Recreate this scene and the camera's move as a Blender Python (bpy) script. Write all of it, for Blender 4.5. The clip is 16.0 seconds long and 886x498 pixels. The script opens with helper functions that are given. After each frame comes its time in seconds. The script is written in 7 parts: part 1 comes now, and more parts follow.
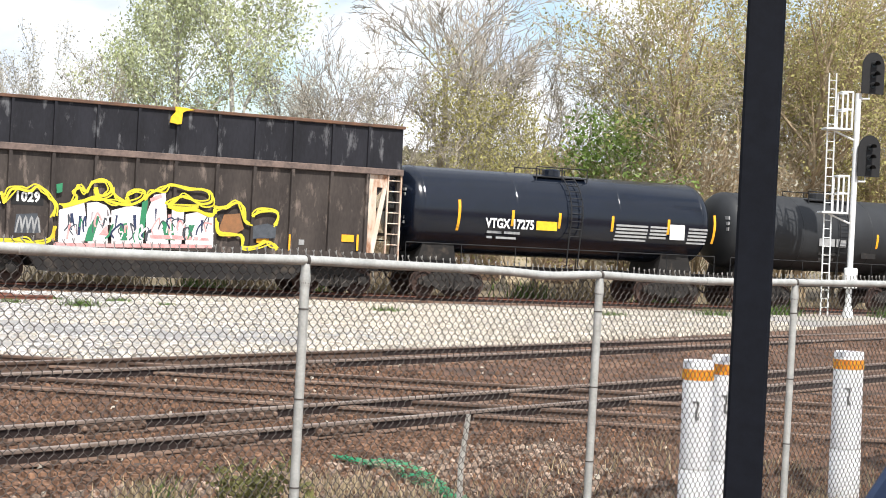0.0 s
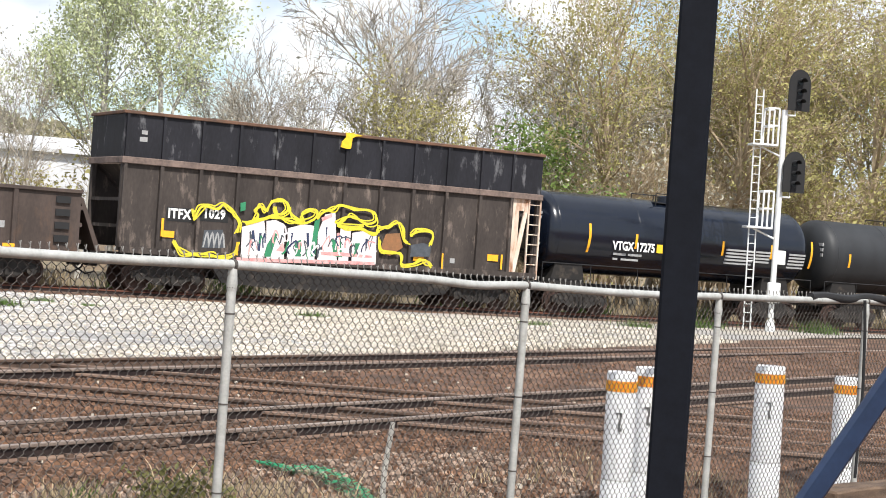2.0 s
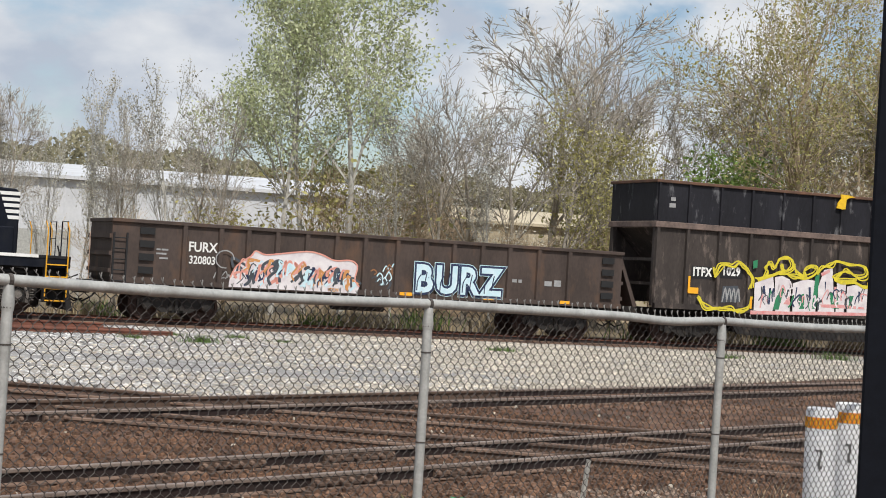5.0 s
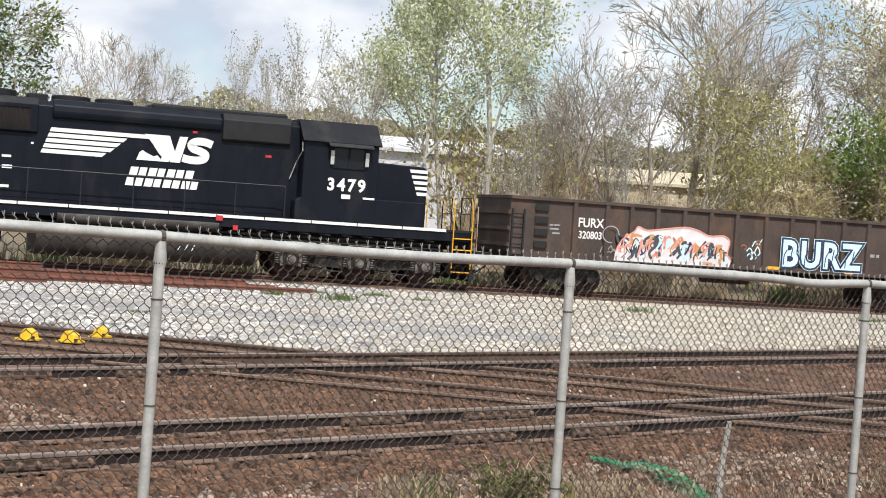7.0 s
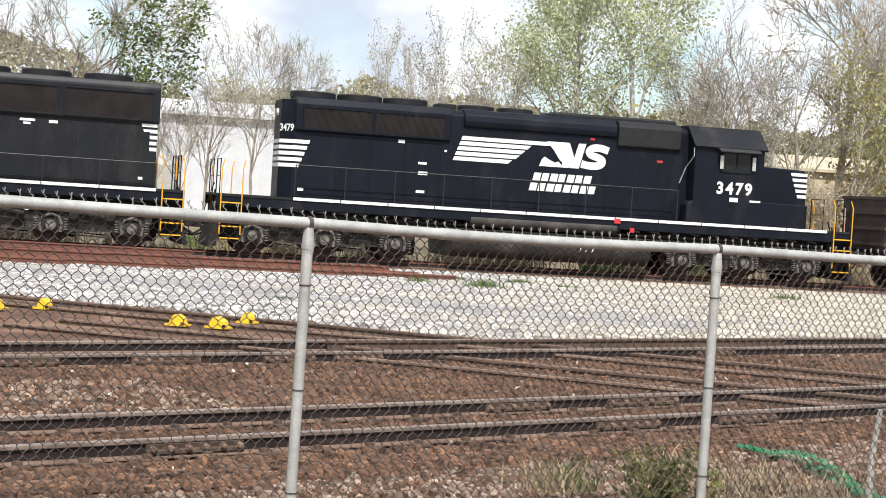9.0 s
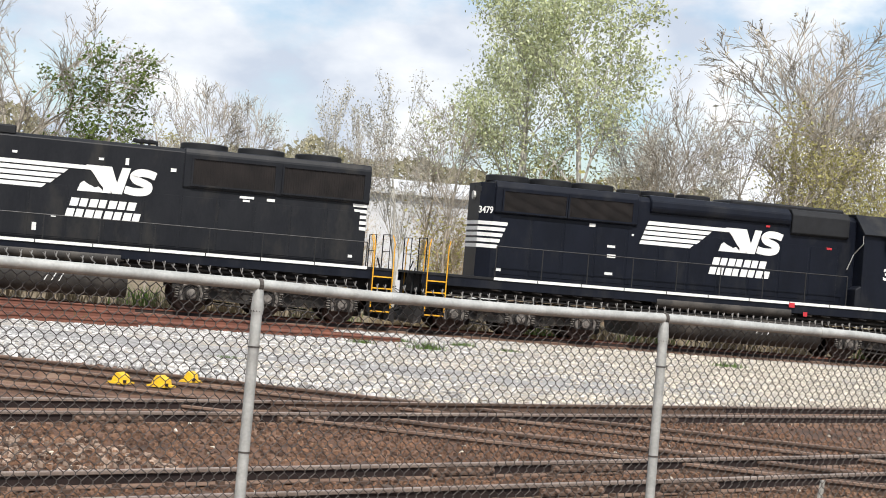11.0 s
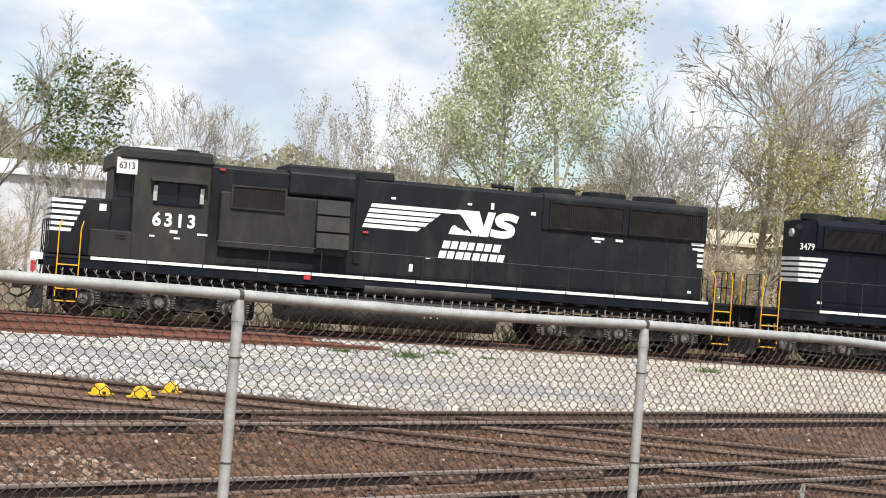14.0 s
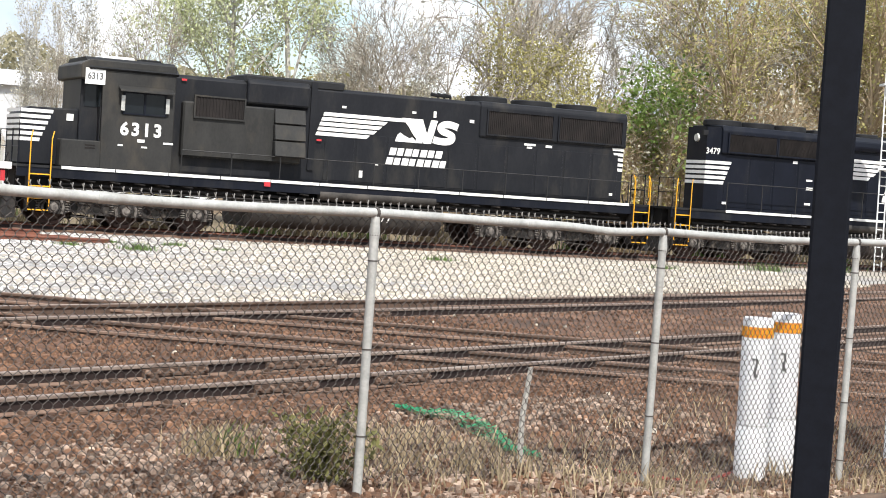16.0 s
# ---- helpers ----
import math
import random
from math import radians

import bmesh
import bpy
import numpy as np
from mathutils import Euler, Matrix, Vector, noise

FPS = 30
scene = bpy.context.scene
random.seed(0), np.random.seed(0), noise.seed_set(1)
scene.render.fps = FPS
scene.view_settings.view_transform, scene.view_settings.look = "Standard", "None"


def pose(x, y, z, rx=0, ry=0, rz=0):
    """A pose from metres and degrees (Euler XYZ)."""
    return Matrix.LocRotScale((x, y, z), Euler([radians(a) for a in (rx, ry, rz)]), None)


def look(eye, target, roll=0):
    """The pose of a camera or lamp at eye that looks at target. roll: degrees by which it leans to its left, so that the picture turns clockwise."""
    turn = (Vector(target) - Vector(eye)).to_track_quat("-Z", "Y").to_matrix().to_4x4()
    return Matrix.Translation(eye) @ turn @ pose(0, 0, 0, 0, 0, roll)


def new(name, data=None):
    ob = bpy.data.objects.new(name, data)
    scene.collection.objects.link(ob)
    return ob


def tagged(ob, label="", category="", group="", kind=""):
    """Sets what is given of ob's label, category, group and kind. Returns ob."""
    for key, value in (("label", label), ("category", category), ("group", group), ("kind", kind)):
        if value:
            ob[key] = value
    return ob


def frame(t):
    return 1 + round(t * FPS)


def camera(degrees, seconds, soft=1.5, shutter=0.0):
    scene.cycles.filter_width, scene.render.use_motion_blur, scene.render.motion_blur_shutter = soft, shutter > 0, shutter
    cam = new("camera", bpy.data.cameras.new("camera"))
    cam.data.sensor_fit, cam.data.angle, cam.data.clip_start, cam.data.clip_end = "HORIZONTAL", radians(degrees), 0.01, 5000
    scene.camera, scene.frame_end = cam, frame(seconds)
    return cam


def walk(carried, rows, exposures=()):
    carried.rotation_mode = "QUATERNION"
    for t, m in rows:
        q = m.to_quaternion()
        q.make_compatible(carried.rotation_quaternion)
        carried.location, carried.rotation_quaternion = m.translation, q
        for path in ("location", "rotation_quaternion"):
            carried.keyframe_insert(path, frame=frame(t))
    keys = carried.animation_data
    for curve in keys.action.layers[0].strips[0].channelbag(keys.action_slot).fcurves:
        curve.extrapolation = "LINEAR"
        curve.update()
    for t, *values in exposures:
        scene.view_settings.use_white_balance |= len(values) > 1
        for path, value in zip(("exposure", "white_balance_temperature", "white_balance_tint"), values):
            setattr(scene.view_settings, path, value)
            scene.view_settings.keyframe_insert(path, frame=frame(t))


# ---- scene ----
# ---- camera: hand-held, standing at one spot and panning
cam = camera(29.3, 16.0, soft=0.95)
PATH = [
    (0, 0.105, 0.073, 2.013, 89.750, -2.833, -13.312),
    (0.5, 0.111, 0.074, 2.014, 89.453, -3.061, -14.278),
    (1, 0.107, 0.065, 2.016, 89.363, -3.890, -16.306),
    (1.5, 0.105, 0.065, 2.013, 89.050, -3.986, -16.362),
    (2, 0.094, 0.060, 2.022, 90.128, -4.047, -15.782),
    (2.5, 0.074, 0.052, 2.020, 91.533, -4.368, -14.695),
    (3, 0.067, 0.036, 2.023, 92.152, -4.261, -12.224),
    (3.5, 0.060, 0.051, 2.031, 92.970, -4.544, -11.726),
    (4, 0.053, 0.052, 2.036, 92.634, -4.695, -11.185),
    (4.2, 0.053, 0.055, 2.046, 92.061, -4.226, -10.566),
    (6.3, 0.006, 0.022, 2.050, 89.960, -3.586, -7.607),
    (6.5, 0.003, 0.005, 2.046, 89.577, -3.547, -6.715),
    (7, -0.004, -0.011, 2.046, 89.186, -3.843, -4.809),
    (7.5, -0.006, -0.014, 2.044, 89.341, -3.410, -3.997),
    (8, -0.010, -0.020, 2.047, 90.297, -3.320, -3.616),
    (8.5, -0.021, -0.018, 2.038, 88.496, -3.437, -1.735),
    (9, -0.024, -0.016, 2.039, 88.432, -3.613, -0.005),
    (9.5, -0.032, -0.034, 2.049, 88.941, -4.340, 2.789),
    (10, -0.055, -0.045, 2.047, 88.795, -5.005, 0.709),
    (10.2, -0.057, -0.047, 2.052, 89.936, -4.941, -0.633),
    (12.3, -0.072, -0.046, 2.054, 90.953, -4.706, -2.275),
    (12.5, -0.080, -0.048, 2.050, 91.023, -4.679, -2.220),
    (13, -0.081, -0.052, 2.052, 91.219, -4.466, -1.576),
    (13.5, -0.069, -0.056, 2.054, 90.890, -4.259, -1.846),
    (14, -0.069, -0.056, 2.057, 90.984, -4.251, -2.609),
    (14.5, -0.079, -0.049, 2.053, 90.765, -4.522, -3.229),
    (15, -0.073, -0.043, 2.048, 90.546, -4.616, -3.962),
    (15.5, -0.051, -0.035, 2.048, 90.362, -4.869, -11.402),
    (16, -0.053, -0.027, 2.045, 87.922, -3.844, -11.640),
]
EXPOSURES = ((0, 0.36), (0.5, 0.27), (1.0, 0.37), (1.5, 0.36), (2.1, 0.26), (2.6, -0.08), (3.0, -0.27), (3.5, -0.35), (4.2, -0.52), (6.3, -0.03), (7.2, 0.0), (7.6, 0.08), (8.5, 0.18), (9.3, 0.2), (10.2, 0.05), (12.3, 0.02), (15.0, 0.04), (15.5, 0.24), (16.0, 0.38))
walk(cam, [(t, pose(x, y, z, rx, ry, rz)) for t, x, y, z, rx, ry, rz in PATH], [(t, e + 0.3) for t, e in EXPOSURES])

# ---- daylight: broken cloud, sun high behind the camera
SUN_EL, SUN_AZ = radians(52), radians(174)   # azimuth clockwise from +y
world = bpy.data.worlds.new("sky")
scene.world = world
world.use_nodes = True
wn, wl = world.node_tree.nodes, world.node_tree.links
wn.clear()
w_out, w_bg = wn.new("ShaderNodeOutputWorld"), wn.new("ShaderNodeBackground")
sky = wn.new("ShaderNodeTexSky")
sky.sky_type, sky.sun_disc, sky.sun_elevation, sky.sun_rotation = "NISHITA", False, SUN_EL, SUN_AZ
gain = wn.new("ShaderNodeVectorMath")
gain.operation = "SCALE"
gain.inputs["Scale"].default_value = 0.11
wl.new(sky.outputs[0], gain.inputs[0])
w_co, w_map = wn.new("ShaderNodeTexCoord"), wn.new("ShaderNodeMapping")
w_map.inputs["Scale"].default_value = (1.0, 1.0, 1.9)
w_map.inputs["Location"].default_value = (0.37, 0.2, 0.11)
wl.new(w_co.outputs["Generated"], w_map.inputs[0])
w_noise, w_ramp = wn.new("ShaderNodeTexNoise"), wn.new("ShaderNodeValToRGB")
w_noise.inputs["Scale"].default_value, w_noise.inputs["Detail"].default_value = 7.5, 6
w_noise.inputs["Roughness"].default_value = 0.55
wl.new(w_map.outputs[0], w_noise.inputs["Vector"])
w_ramp.color_ramp.elements[0].position, w_ramp.color_ramp.elements[1].position = 0.38, 0.52
wl.new(w_noise.outputs["Fac"], w_ramp.inputs[0])
w_noise2, w_ramp2 = wn.new("ShaderNodeTexNoise"), wn.new("ShaderNodeValToRGB")
w_noise2.inputs["Scale"].default_value, w_noise2.inputs["Detail"].default_value = 11, 6
wl.new(w_map.outputs[0], w_noise2.inputs["Vector"])
w_ramp2.color_ramp.elements[0].color = (0.50, 0.56, 0.66, 1)
w_ramp2.color_ramp.elements[1].color = (0.82, 0.84, 0.87, 1)
w_ramp2.color_ramp.elements[0].position, w_ramp2.color_ramp.elements[1].position = 0.36, 0.62
wl.new(w_noise2.outputs["Fac"], w_ramp2.inputs[0])
w_mix = wn.new("ShaderNodeMix")
w_mix.data_type = "RGBA"
wl.new(w_ramp.outputs[0], w_mix.inputs["Factor"])
wl.new(gain.outputs[0], w_mix.inputs["A"])
wl.new(w_ramp2.outputs[0], w_mix.inputs["B"])
wl.new(w_mix.outputs["Result"], w_bg.inputs[0])
w_bg.inputs[1].default_value = 1.02
wl.new(w_bg.outputs[0], w_out.inputs[0])
sun_data = bpy.data.lights.new("sun", "SUN")
sun_data.energy, sun_data.angle, sun_data.color = 3.9, radians(0.6), (1.0, 0.96, 0.9)
sun = new("sun", sun_data)
sun_dir = Vector((math.sin(SUN_AZ) * math.cos(SUN_EL), math.cos(SUN_AZ) * math.cos(SUN_EL), math.sin(SUN_EL)))
sun.matrix_world = look(sun_dir * 200, (0, 0, 0))
scene.view_settings.exposure = 0.0

# ---- materials


def mat(name, col, col2=None, rough=0.7, metal=0.0, scale=6.0, bump=0.15, fine=60.0, spread=(0.35, 0.65), stain=None,
        stain_scale=0.8, stain_at=0.6, stretch=(1, 1, 1), island=0.0, objvar=0.0, coat=0.0, depth=0.01, spec=0.5):
    """A painted or natural surface: two tones, fine grain, optional stains of its own shape."""
    m = bpy.data.materials.new(name)
    m.use_nodes = True
    n, l = m.node_tree.nodes, m.node_tree.links
    b = n["Principled BSDF"]
    co, mp = n.new("ShaderNodeTexCoord"), n.new("ShaderNodeMapping")
    mp.inputs["Scale"].default_value = stretch
    l.new(co.outputs["Object"], mp.inputs[0])
    big, small = n.new("ShaderNodeTexNoise"), n.new("ShaderNodeTexNoise")
    big.inputs["Scale"].default_value, big.inputs["Detail"].default_value = scale, 5
    small.inputs["Scale"].default_value, small.inputs["Detail"].default_value = fine, 3
    l.new(mp.outputs[0], big.inputs["Vector"])
    l.new(mp.outputs[0], small.inputs["Vector"])
    ramp = n.new("ShaderNodeValToRGB")
    c2 = col2 or tuple(c * 0.75 for c in col)
    ramp.color_ramp.elements[0].color, ramp.color_ramp.elements[1].color = (*c2, 1), (*col, 1)
    ramp.color_ramp.elements[0].position, ramp.color_ramp.elements[1].position = spread
    add = n.new("ShaderNodeMix")
    add.inputs["Factor"].default_value = 0.35
    l.new(big.outputs["Fac"], add.inputs["A"])
    l.new(small.outputs["Fac"], add.inputs["B"])
    l.new(add.outputs["Result"], ramp.inputs[0])
    out = ramp.outputs[0]
    if stain:
        sn, sr, sm = n.new("ShaderNodeTexNoise"), n.new("ShaderNodeValToRGB"), n.new("ShaderNodeMix")
        sn.inputs["Scale"].default_value, sn.inputs["Detail"].default_value = stain_scale, 8
        sn.inputs["Roughness"].default_value = 0.65
        l.new(mp.outputs[0], sn.inputs["Vector"])
        l.new(sn.outputs["Fac"], sr.inputs[0])
        sr.color_ramp.elements[0].position, sr.color_ramp.elements[1].position = stain_at - 0.08, stain_at + 0.1
        sm.data_type = "RGBA"
        l.new(sr.outputs[0], sm.inputs["Factor"])
        l.new(out, sm.inputs["A"])
        sm.inputs["B"].default_value = (*stain, 1)
        out = sm.outputs["Result"]
    if island or objvar:
        src = n.new("ShaderNodeNewGeometry") if island else n.new("ShaderNodeObjectInfo")
        k = n.new("ShaderNodeMapRange")
        amount = island or objvar
        k.inputs["To Min"].default_value, k.inputs["To Max"].default_value = 1 - amount, 1 + amount
        l.new(src.outputs["Random Per Island" if island else "Random"], k.inputs["Value"])
        hs = n.new("ShaderNodeHueSaturation")
        l.new(k.outputs[0], hs.inputs["Value"])
        l.new(out, hs.inputs["Color"])
        out = hs.outputs[0]
    l.new(out, b.inputs["Base Color"])
    b.inputs["Roughness"].default_value, b.inputs["Metallic"].default_value = rough, metal
    b.inputs["Coat Weight"].default_value, b.inputs["Specular IOR Level"].default_value = coat, spec
    if bump:
        bp = n.new("ShaderNodeBump")
        bp.inputs["Strength"].default_value, bp.inputs["Distance"].default_value = bump, depth
        l.new(add.outputs["Result"], bp.inputs["Height"])
        l.new(bp.outputs[0], b.inputs["Normal"])
    return m


def leafy(name, col, col2):
    """Thin leaves: some light passes through, tone varies from leaf to leaf."""
    m = mat(name, col, col2, rough=0.6, scale=1.2, bump=0, island=0.35, spec=0.25)
    n, l = m.node_tree.nodes, m.node_tree.links
    b = n["Principled BSDF"]
    thin, both = n.new("ShaderNodeBsdfTranslucent"), n.new("ShaderNodeMixShader")
    l.new(b.inputs["Base Color"].links[0].from_socket, thin.inputs["Color"])
    both.inputs[0].default_value = 0.4
    l.new(b.outputs[0], both.inputs[1])
    l.new(thin.outputs[0], both.inputs[2])
    l.new(both.outputs[0], n["Material Output"].inputs[0])
    return m


M_DIRT = mat("dirt_ballast", (0.185, 0.092, 0.050), (0.036, 0.019, 0.012), rough=0.95, scale=0.9, fine=20, bump=1.0, depth=0.08,
             stain=(0.23, 0.155, 0.105), stain_scale=0.9, stain_at=0.62)
M_GRAVEL = mat("pale_gravel", (0.52, 0.465, 0.385), (0.22, 0.20, 0.17), rough=0.95, scale=2.2, fine=18, bump=1.0, depth=0.08,
               stain=(0.27, 0.265, 0.26), stain_scale=0.16, stain_at=0.52)
M_BRUSH_GROUND = mat("brush_ground", (0.23, 0.18, 0.11), (0.10, 0.08, 0.05), rough=0.95, scale=1.5, fine=12, bump=0.8, depth=0.08)
M_STONE = mat("ballast_stone", (0.21, 0.115, 0.068), (0.052, 0.028, 0.018), rough=0.95, scale=3, fine=30, island=0.5)
M_STONE_GREY = mat("weathered_ballast_stone", (0.37, 0.28, 0.215), (0.13, 0.088, 0.065), rough=0.95, scale=3, fine=30, island=0.55)
M_STONE_PALE = mat("cream_stone", (0.64, 0.585, 0.49), (0.30, 0.265, 0.215), rough=0.9, scale=3, fine=30, island=0.5)
M_STONE_ASH = mat("ash_grey_stone", (0.60, 0.59, 0.57), (0.26, 0.255, 0.25), rough=0.9, scale=3, fine=30, island=0.6)
M_PATH = mat("grey_worn_gravel", (0.37, 0.36, 0.345), (0.17, 0.165, 0.16), rough=0.95, scale=2.2, fine=18, bump=1.0, depth=0.08)
# steel colour darkened to stand in for the deep shade on rail webs
M_RAIL = mat("shaded_rail_steel", (0.036, 0.023, 0.020), (0.015, 0.010, 0.009), spec=0.3, rough=0.7, metal=0.1, scale=4)
M_RAIL_BROWN = mat("dusty_brown_rail", (0.13, 0.085, 0.062), (0.06, 0.04, 0.03), spec=0.3, rough=0.85, scale=4)
M_RAIL_TOP = mat("worn_rail_head", (0.33, 0.265, 0.22), (0.18, 0.135, 0.11), rough=0.45, metal=0.35, scale=3, bump=0.05)
M_RAIL_DULL = mat("dusty_rail_head", (0.24, 0.16, 0.115), (0.13, 0.08, 0.058), rough=0.7, metal=0.1, scale=3, bump=0.05)
M_RUST = mat("rusty_rail", (0.20, 0.075, 0.045), (0.10, 0.04, 0.028), rough=0.85, scale=3)
M_TIE = mat("creosoted_timber", (0.15, 0.10, 0.07), (0.05, 0.035, 0.027), rough=0.95, scale=3, stretch=(1, 6, 6), objvar=0.4, bump=0.5)
M_GALV = mat("galvanised_steel", (0.53, 0.53, 0.50), (0.36, 0.36, 0.34), rough=0.5, metal=0.35, scale=9, bump=0.05,
             stain=(0.33, 0.31, 0.28), stain_scale=5, stain_at=0.66)
M_WIRE = mat("dull_fence_wire", (0.10, 0.086, 0.076), (0.045, 0.039, 0.035), rough=0.7, metal=0.1, scale=30, bump=0)
M_BARB = mat("weathered_wire_ends", (0.33, 0.32, 0.30), (0.2, 0.19, 0.18), rough=0.6, metal=0.2, scale=30, bump=0)
M_POLE = mat("dark_painted_post", (0.007, 0.0085, 0.013), (0.005, 0.006, 0.009), rough=0.6, scale=20, bump=0.04, spec=0.12)
M_BLUE = mat("navy_painted_steel", (0.016, 0.030, 0.068), (0.012, 0.022, 0.05), rough=0.5, scale=12, bump=0.05, spec=0.25)
M_WHITE = mat("chalky_white_paint", (0.86, 0.86, 0.87), (0.74, 0.74, 0.74), rough=0.6, scale=7, bump=0.12, stain=(0.62, 0.59, 0.54), stain_scale=3, stain_at=0.7)
M_ORANGE = mat("orange_reflective_tape", (0.90, 0.30, 0.015), (0.75, 0.22, 0.01), rough=0.4, scale=20, bump=0.02)
M_BLACKMARK = mat("black_stencil", (0.12, 0.12, 0.12), rough=0.7, bump=0)
M_LOG = mat("weathered_timber", (0.17, 0.11, 0.07), (0.06, 0.038, 0.026), rough=0.95, scale=3, stretch=(1, 5, 5), bump=0.8, depth=0.03)
M_DARK = mat("black_rubber", (0.012, 0.012, 0.013), rough=0.8, bump=0.1)
M_YELLOW = mat("yellow_paint", (0.86, 0.55, 0.02), (0.66, 0.40, 0.02), rough=0.5, scale=8, bump=0.05)
M_NET = leafy("green_plastic_net", (0.03, 0.42, 0.20), (0.02, 0.28, 0.13))
M_REDHOSE = mat("red_cable", (0.24, 0.045, 0.03), rough=0.6, bump=0)
M_NSBLACK = mat("locomotive_black", (0.0075, 0.0095, 0.0165), (0.005, 0.0065, 0.011), spec=0.17, rough=0.42, scale=2.5, fine=18, bump=0.06,
                stain=(0.018, 0.019, 0.022), stain_scale=1.1, stain_at=0.60, stretch=(1, 1, 0.4))
M_NSFADED = mat("faded_locomotive_black", (0.017, 0.018, 0.021), (0.010, 0.011, 0.014), spec=0.18, rough=0.45, scale=2.0, fine=18, bump=0.06,
                stain=(0.036, 0.034, 0.031), stain_scale=0.9, stain_at=0.58, stretch=(1, 1, 0.4))
M_NSDUST = mat("dusty_locomotive_black", (0.034, 0.0335, 0.032), (0.020, 0.020, 0.0195), spec=0.26, rough=0.55, scale=2.0, fine=18, bump=0.06,
               stain=(0.058, 0.050, 0.040), stain_scale=0.9, stain_at=0.58, stretch=(1, 1, 0.5))
M_TANKDUST = mat("dusty_black_tank", (0.050, 0.046, 0.042), (0.024, 0.022, 0.021), spec=0.3, rough=0.6, scale=1.6, fine=16, bump=0.08, stain=(0.085, 0.075, 0.065), stain_scale=1.2, stain_at=0.58)
M_ROOF = mat("sooty_roof", (0.016, 0.017, 0.019), (0.009, 0.009, 0.010), spec=0.3, rough=0.6, scale=3, bump=0.08)
M_UNDER = mat("grimy_underframe", (0.017, 0.015, 0.014), (0.008, 0.007, 0.007), rough=0.85, scale=3, bump=0.3, stain=(0.07, 0.055, 0.042), stain_scale=2.5, stain_at=0.62)
M_TRUCK = mat("dusty_truck_casting", (0.030, 0.026, 0.023), (0.011, 0.010, 0.009), rough=0.85, scale=5, bump=0.3, stain=(0.15, 0.125, 0.10), stain_scale=4, stain_at=0.64)
M_DUSTY = mat("pale_dusty_casting", (0.20, 0.18, 0.16), (0.06, 0.052, 0.047), rough=0.9, scale=9, bump=0.3)
M_WHEEL = mat("wheel_steel", (0.085, 0.048, 0.037), (0.03, 0.019, 0.015), rough=0.7, metal=0.2, scale=4)
M_GRILLE = mat("dusty_grille", (0.024, 0.020, 0.019), (0.010, 0.009, 0.009), spec=0.2, rough=0.8, scale=2, bump=0.1)
M_LWHITE = mat("loco_white_paint", (0.80, 0.80, 0.78), (0.68, 0.67, 0.64), rough=0.5, scale=5, bump=0.03, stain=(0.45, 0.43, 0.39), stain_scale=2.5, stain_at=0.7)
M_STEPY = mat("yellow_handrail", (0.82, 0.42, 0.015), (0.62, 0.30, 0.015), rough=0.45, scale=6, bump=0.02)
M_HANDRAIL = mat("worn_black_handrail", (0.016, 0.016, 0.017), (0.008, 0.008, 0.008), rough=0.5, scale=8, bump=0)
M_RED = mat("red_marker", (0.55, 0.03, 0.04), rough=0.5, bump=0)
M_GLASS = mat("dark_cab_glass", (0.010, 0.013, 0.016), rough=0.08, bump=0, spec=0.25)
M_GON = mat("brown_gondola_paint", (0.082, 0.059, 0.050), (0.047, 0.035, 0.030), spec=0.3, rough=0.72, scale=1.6, fine=14, bump=0.15,
            stain=(0.115, 0.068, 0.045), stain_scale=1.3, stain_at=0.61, stretch=(1, 1, 0.45))
M_HOP = mat("faded_black_hopper_paint", (0.066, 0.054, 0.048), (0.032, 0.026, 0.024), spec=0.25, rough=0.75, scale=1.5, fine=14, bump=0.15,
            stain=(0.21, 0.165, 0.14), stain_scale=2.8, stain_at=0.63, stretch=(1, 1, 0.35))
M_HOPTOP = mat("black_extension_paint", (0.022, 0.022, 0.028), (0.012, 0.012, 0.015), spec=0.22, rough=0.65, scale=1.5, fine=14, bump=0.12,
               stain=(0.20, 0.20, 0.21), stain_scale=2.6, stain_at=0.65, stretch=(1, 1, 0.35))
M_RUSTEDGE = mat("rusty_top_chord", (0.17, 0.085, 0.05), (0.075, 0.045, 0.033), rough=0.85, scale=2.5, stretch=(1, 1, 1))
M_BAND = mat("scuffed_side_beam", (0.21, 0.15, 0.125), (0.075, 0.055, 0.048), rough=0.8, scale=1.8, fine=10)
M_ENDWHITE = mat("rust_streaked_white", (0.74, 0.66, 0.57), (0.55, 0.40, 0.30), rough=0.75, scale=2.2, stain=(0.30, 0.13, 0.06), stain_scale=2.0, stain_at=0.56, stretch=(1.5, 1.5, 0.5))
M_TANK = mat("glossy_black_tank", (0.006, 0.009, 0.018), (0.0045, 0.007, 0.013), rough=0.2, scale=2, fine=9, bump=0.02)
M_TANK2 = mat("matt_grey_tank", (0.028, 0.030, 0.033), (0.018, 0.019, 0.021), rough=0.55, scale=1.6, bump=0.05, stretch=(1, 1, 0.4), spec=0.35)
M_GREYTXT = mat("grey_stencil", (0.36, 0.36, 0.36), (0.24, 0.24, 0.24), rough=0.7, scale=6, bump=0)
M_SIGNAL = mat("aluminium_paint", (0.80, 0.81, 0.80), (0.66, 0.67, 0.66), rough=0.45, metal=0.15, scale=6, bump=0.03)
M_BARK = mat("grey_bark", (0.46, 0.415, 0.35), (0.25, 0.22, 0.18), rough=0.95, scale=3, bump=0)
M_BARK_PALE = mat("pale_bark", (0.52, 0.50, 0.45), (0.33, 0.315, 0.285), rough=0.95, scale=3, bump=0)
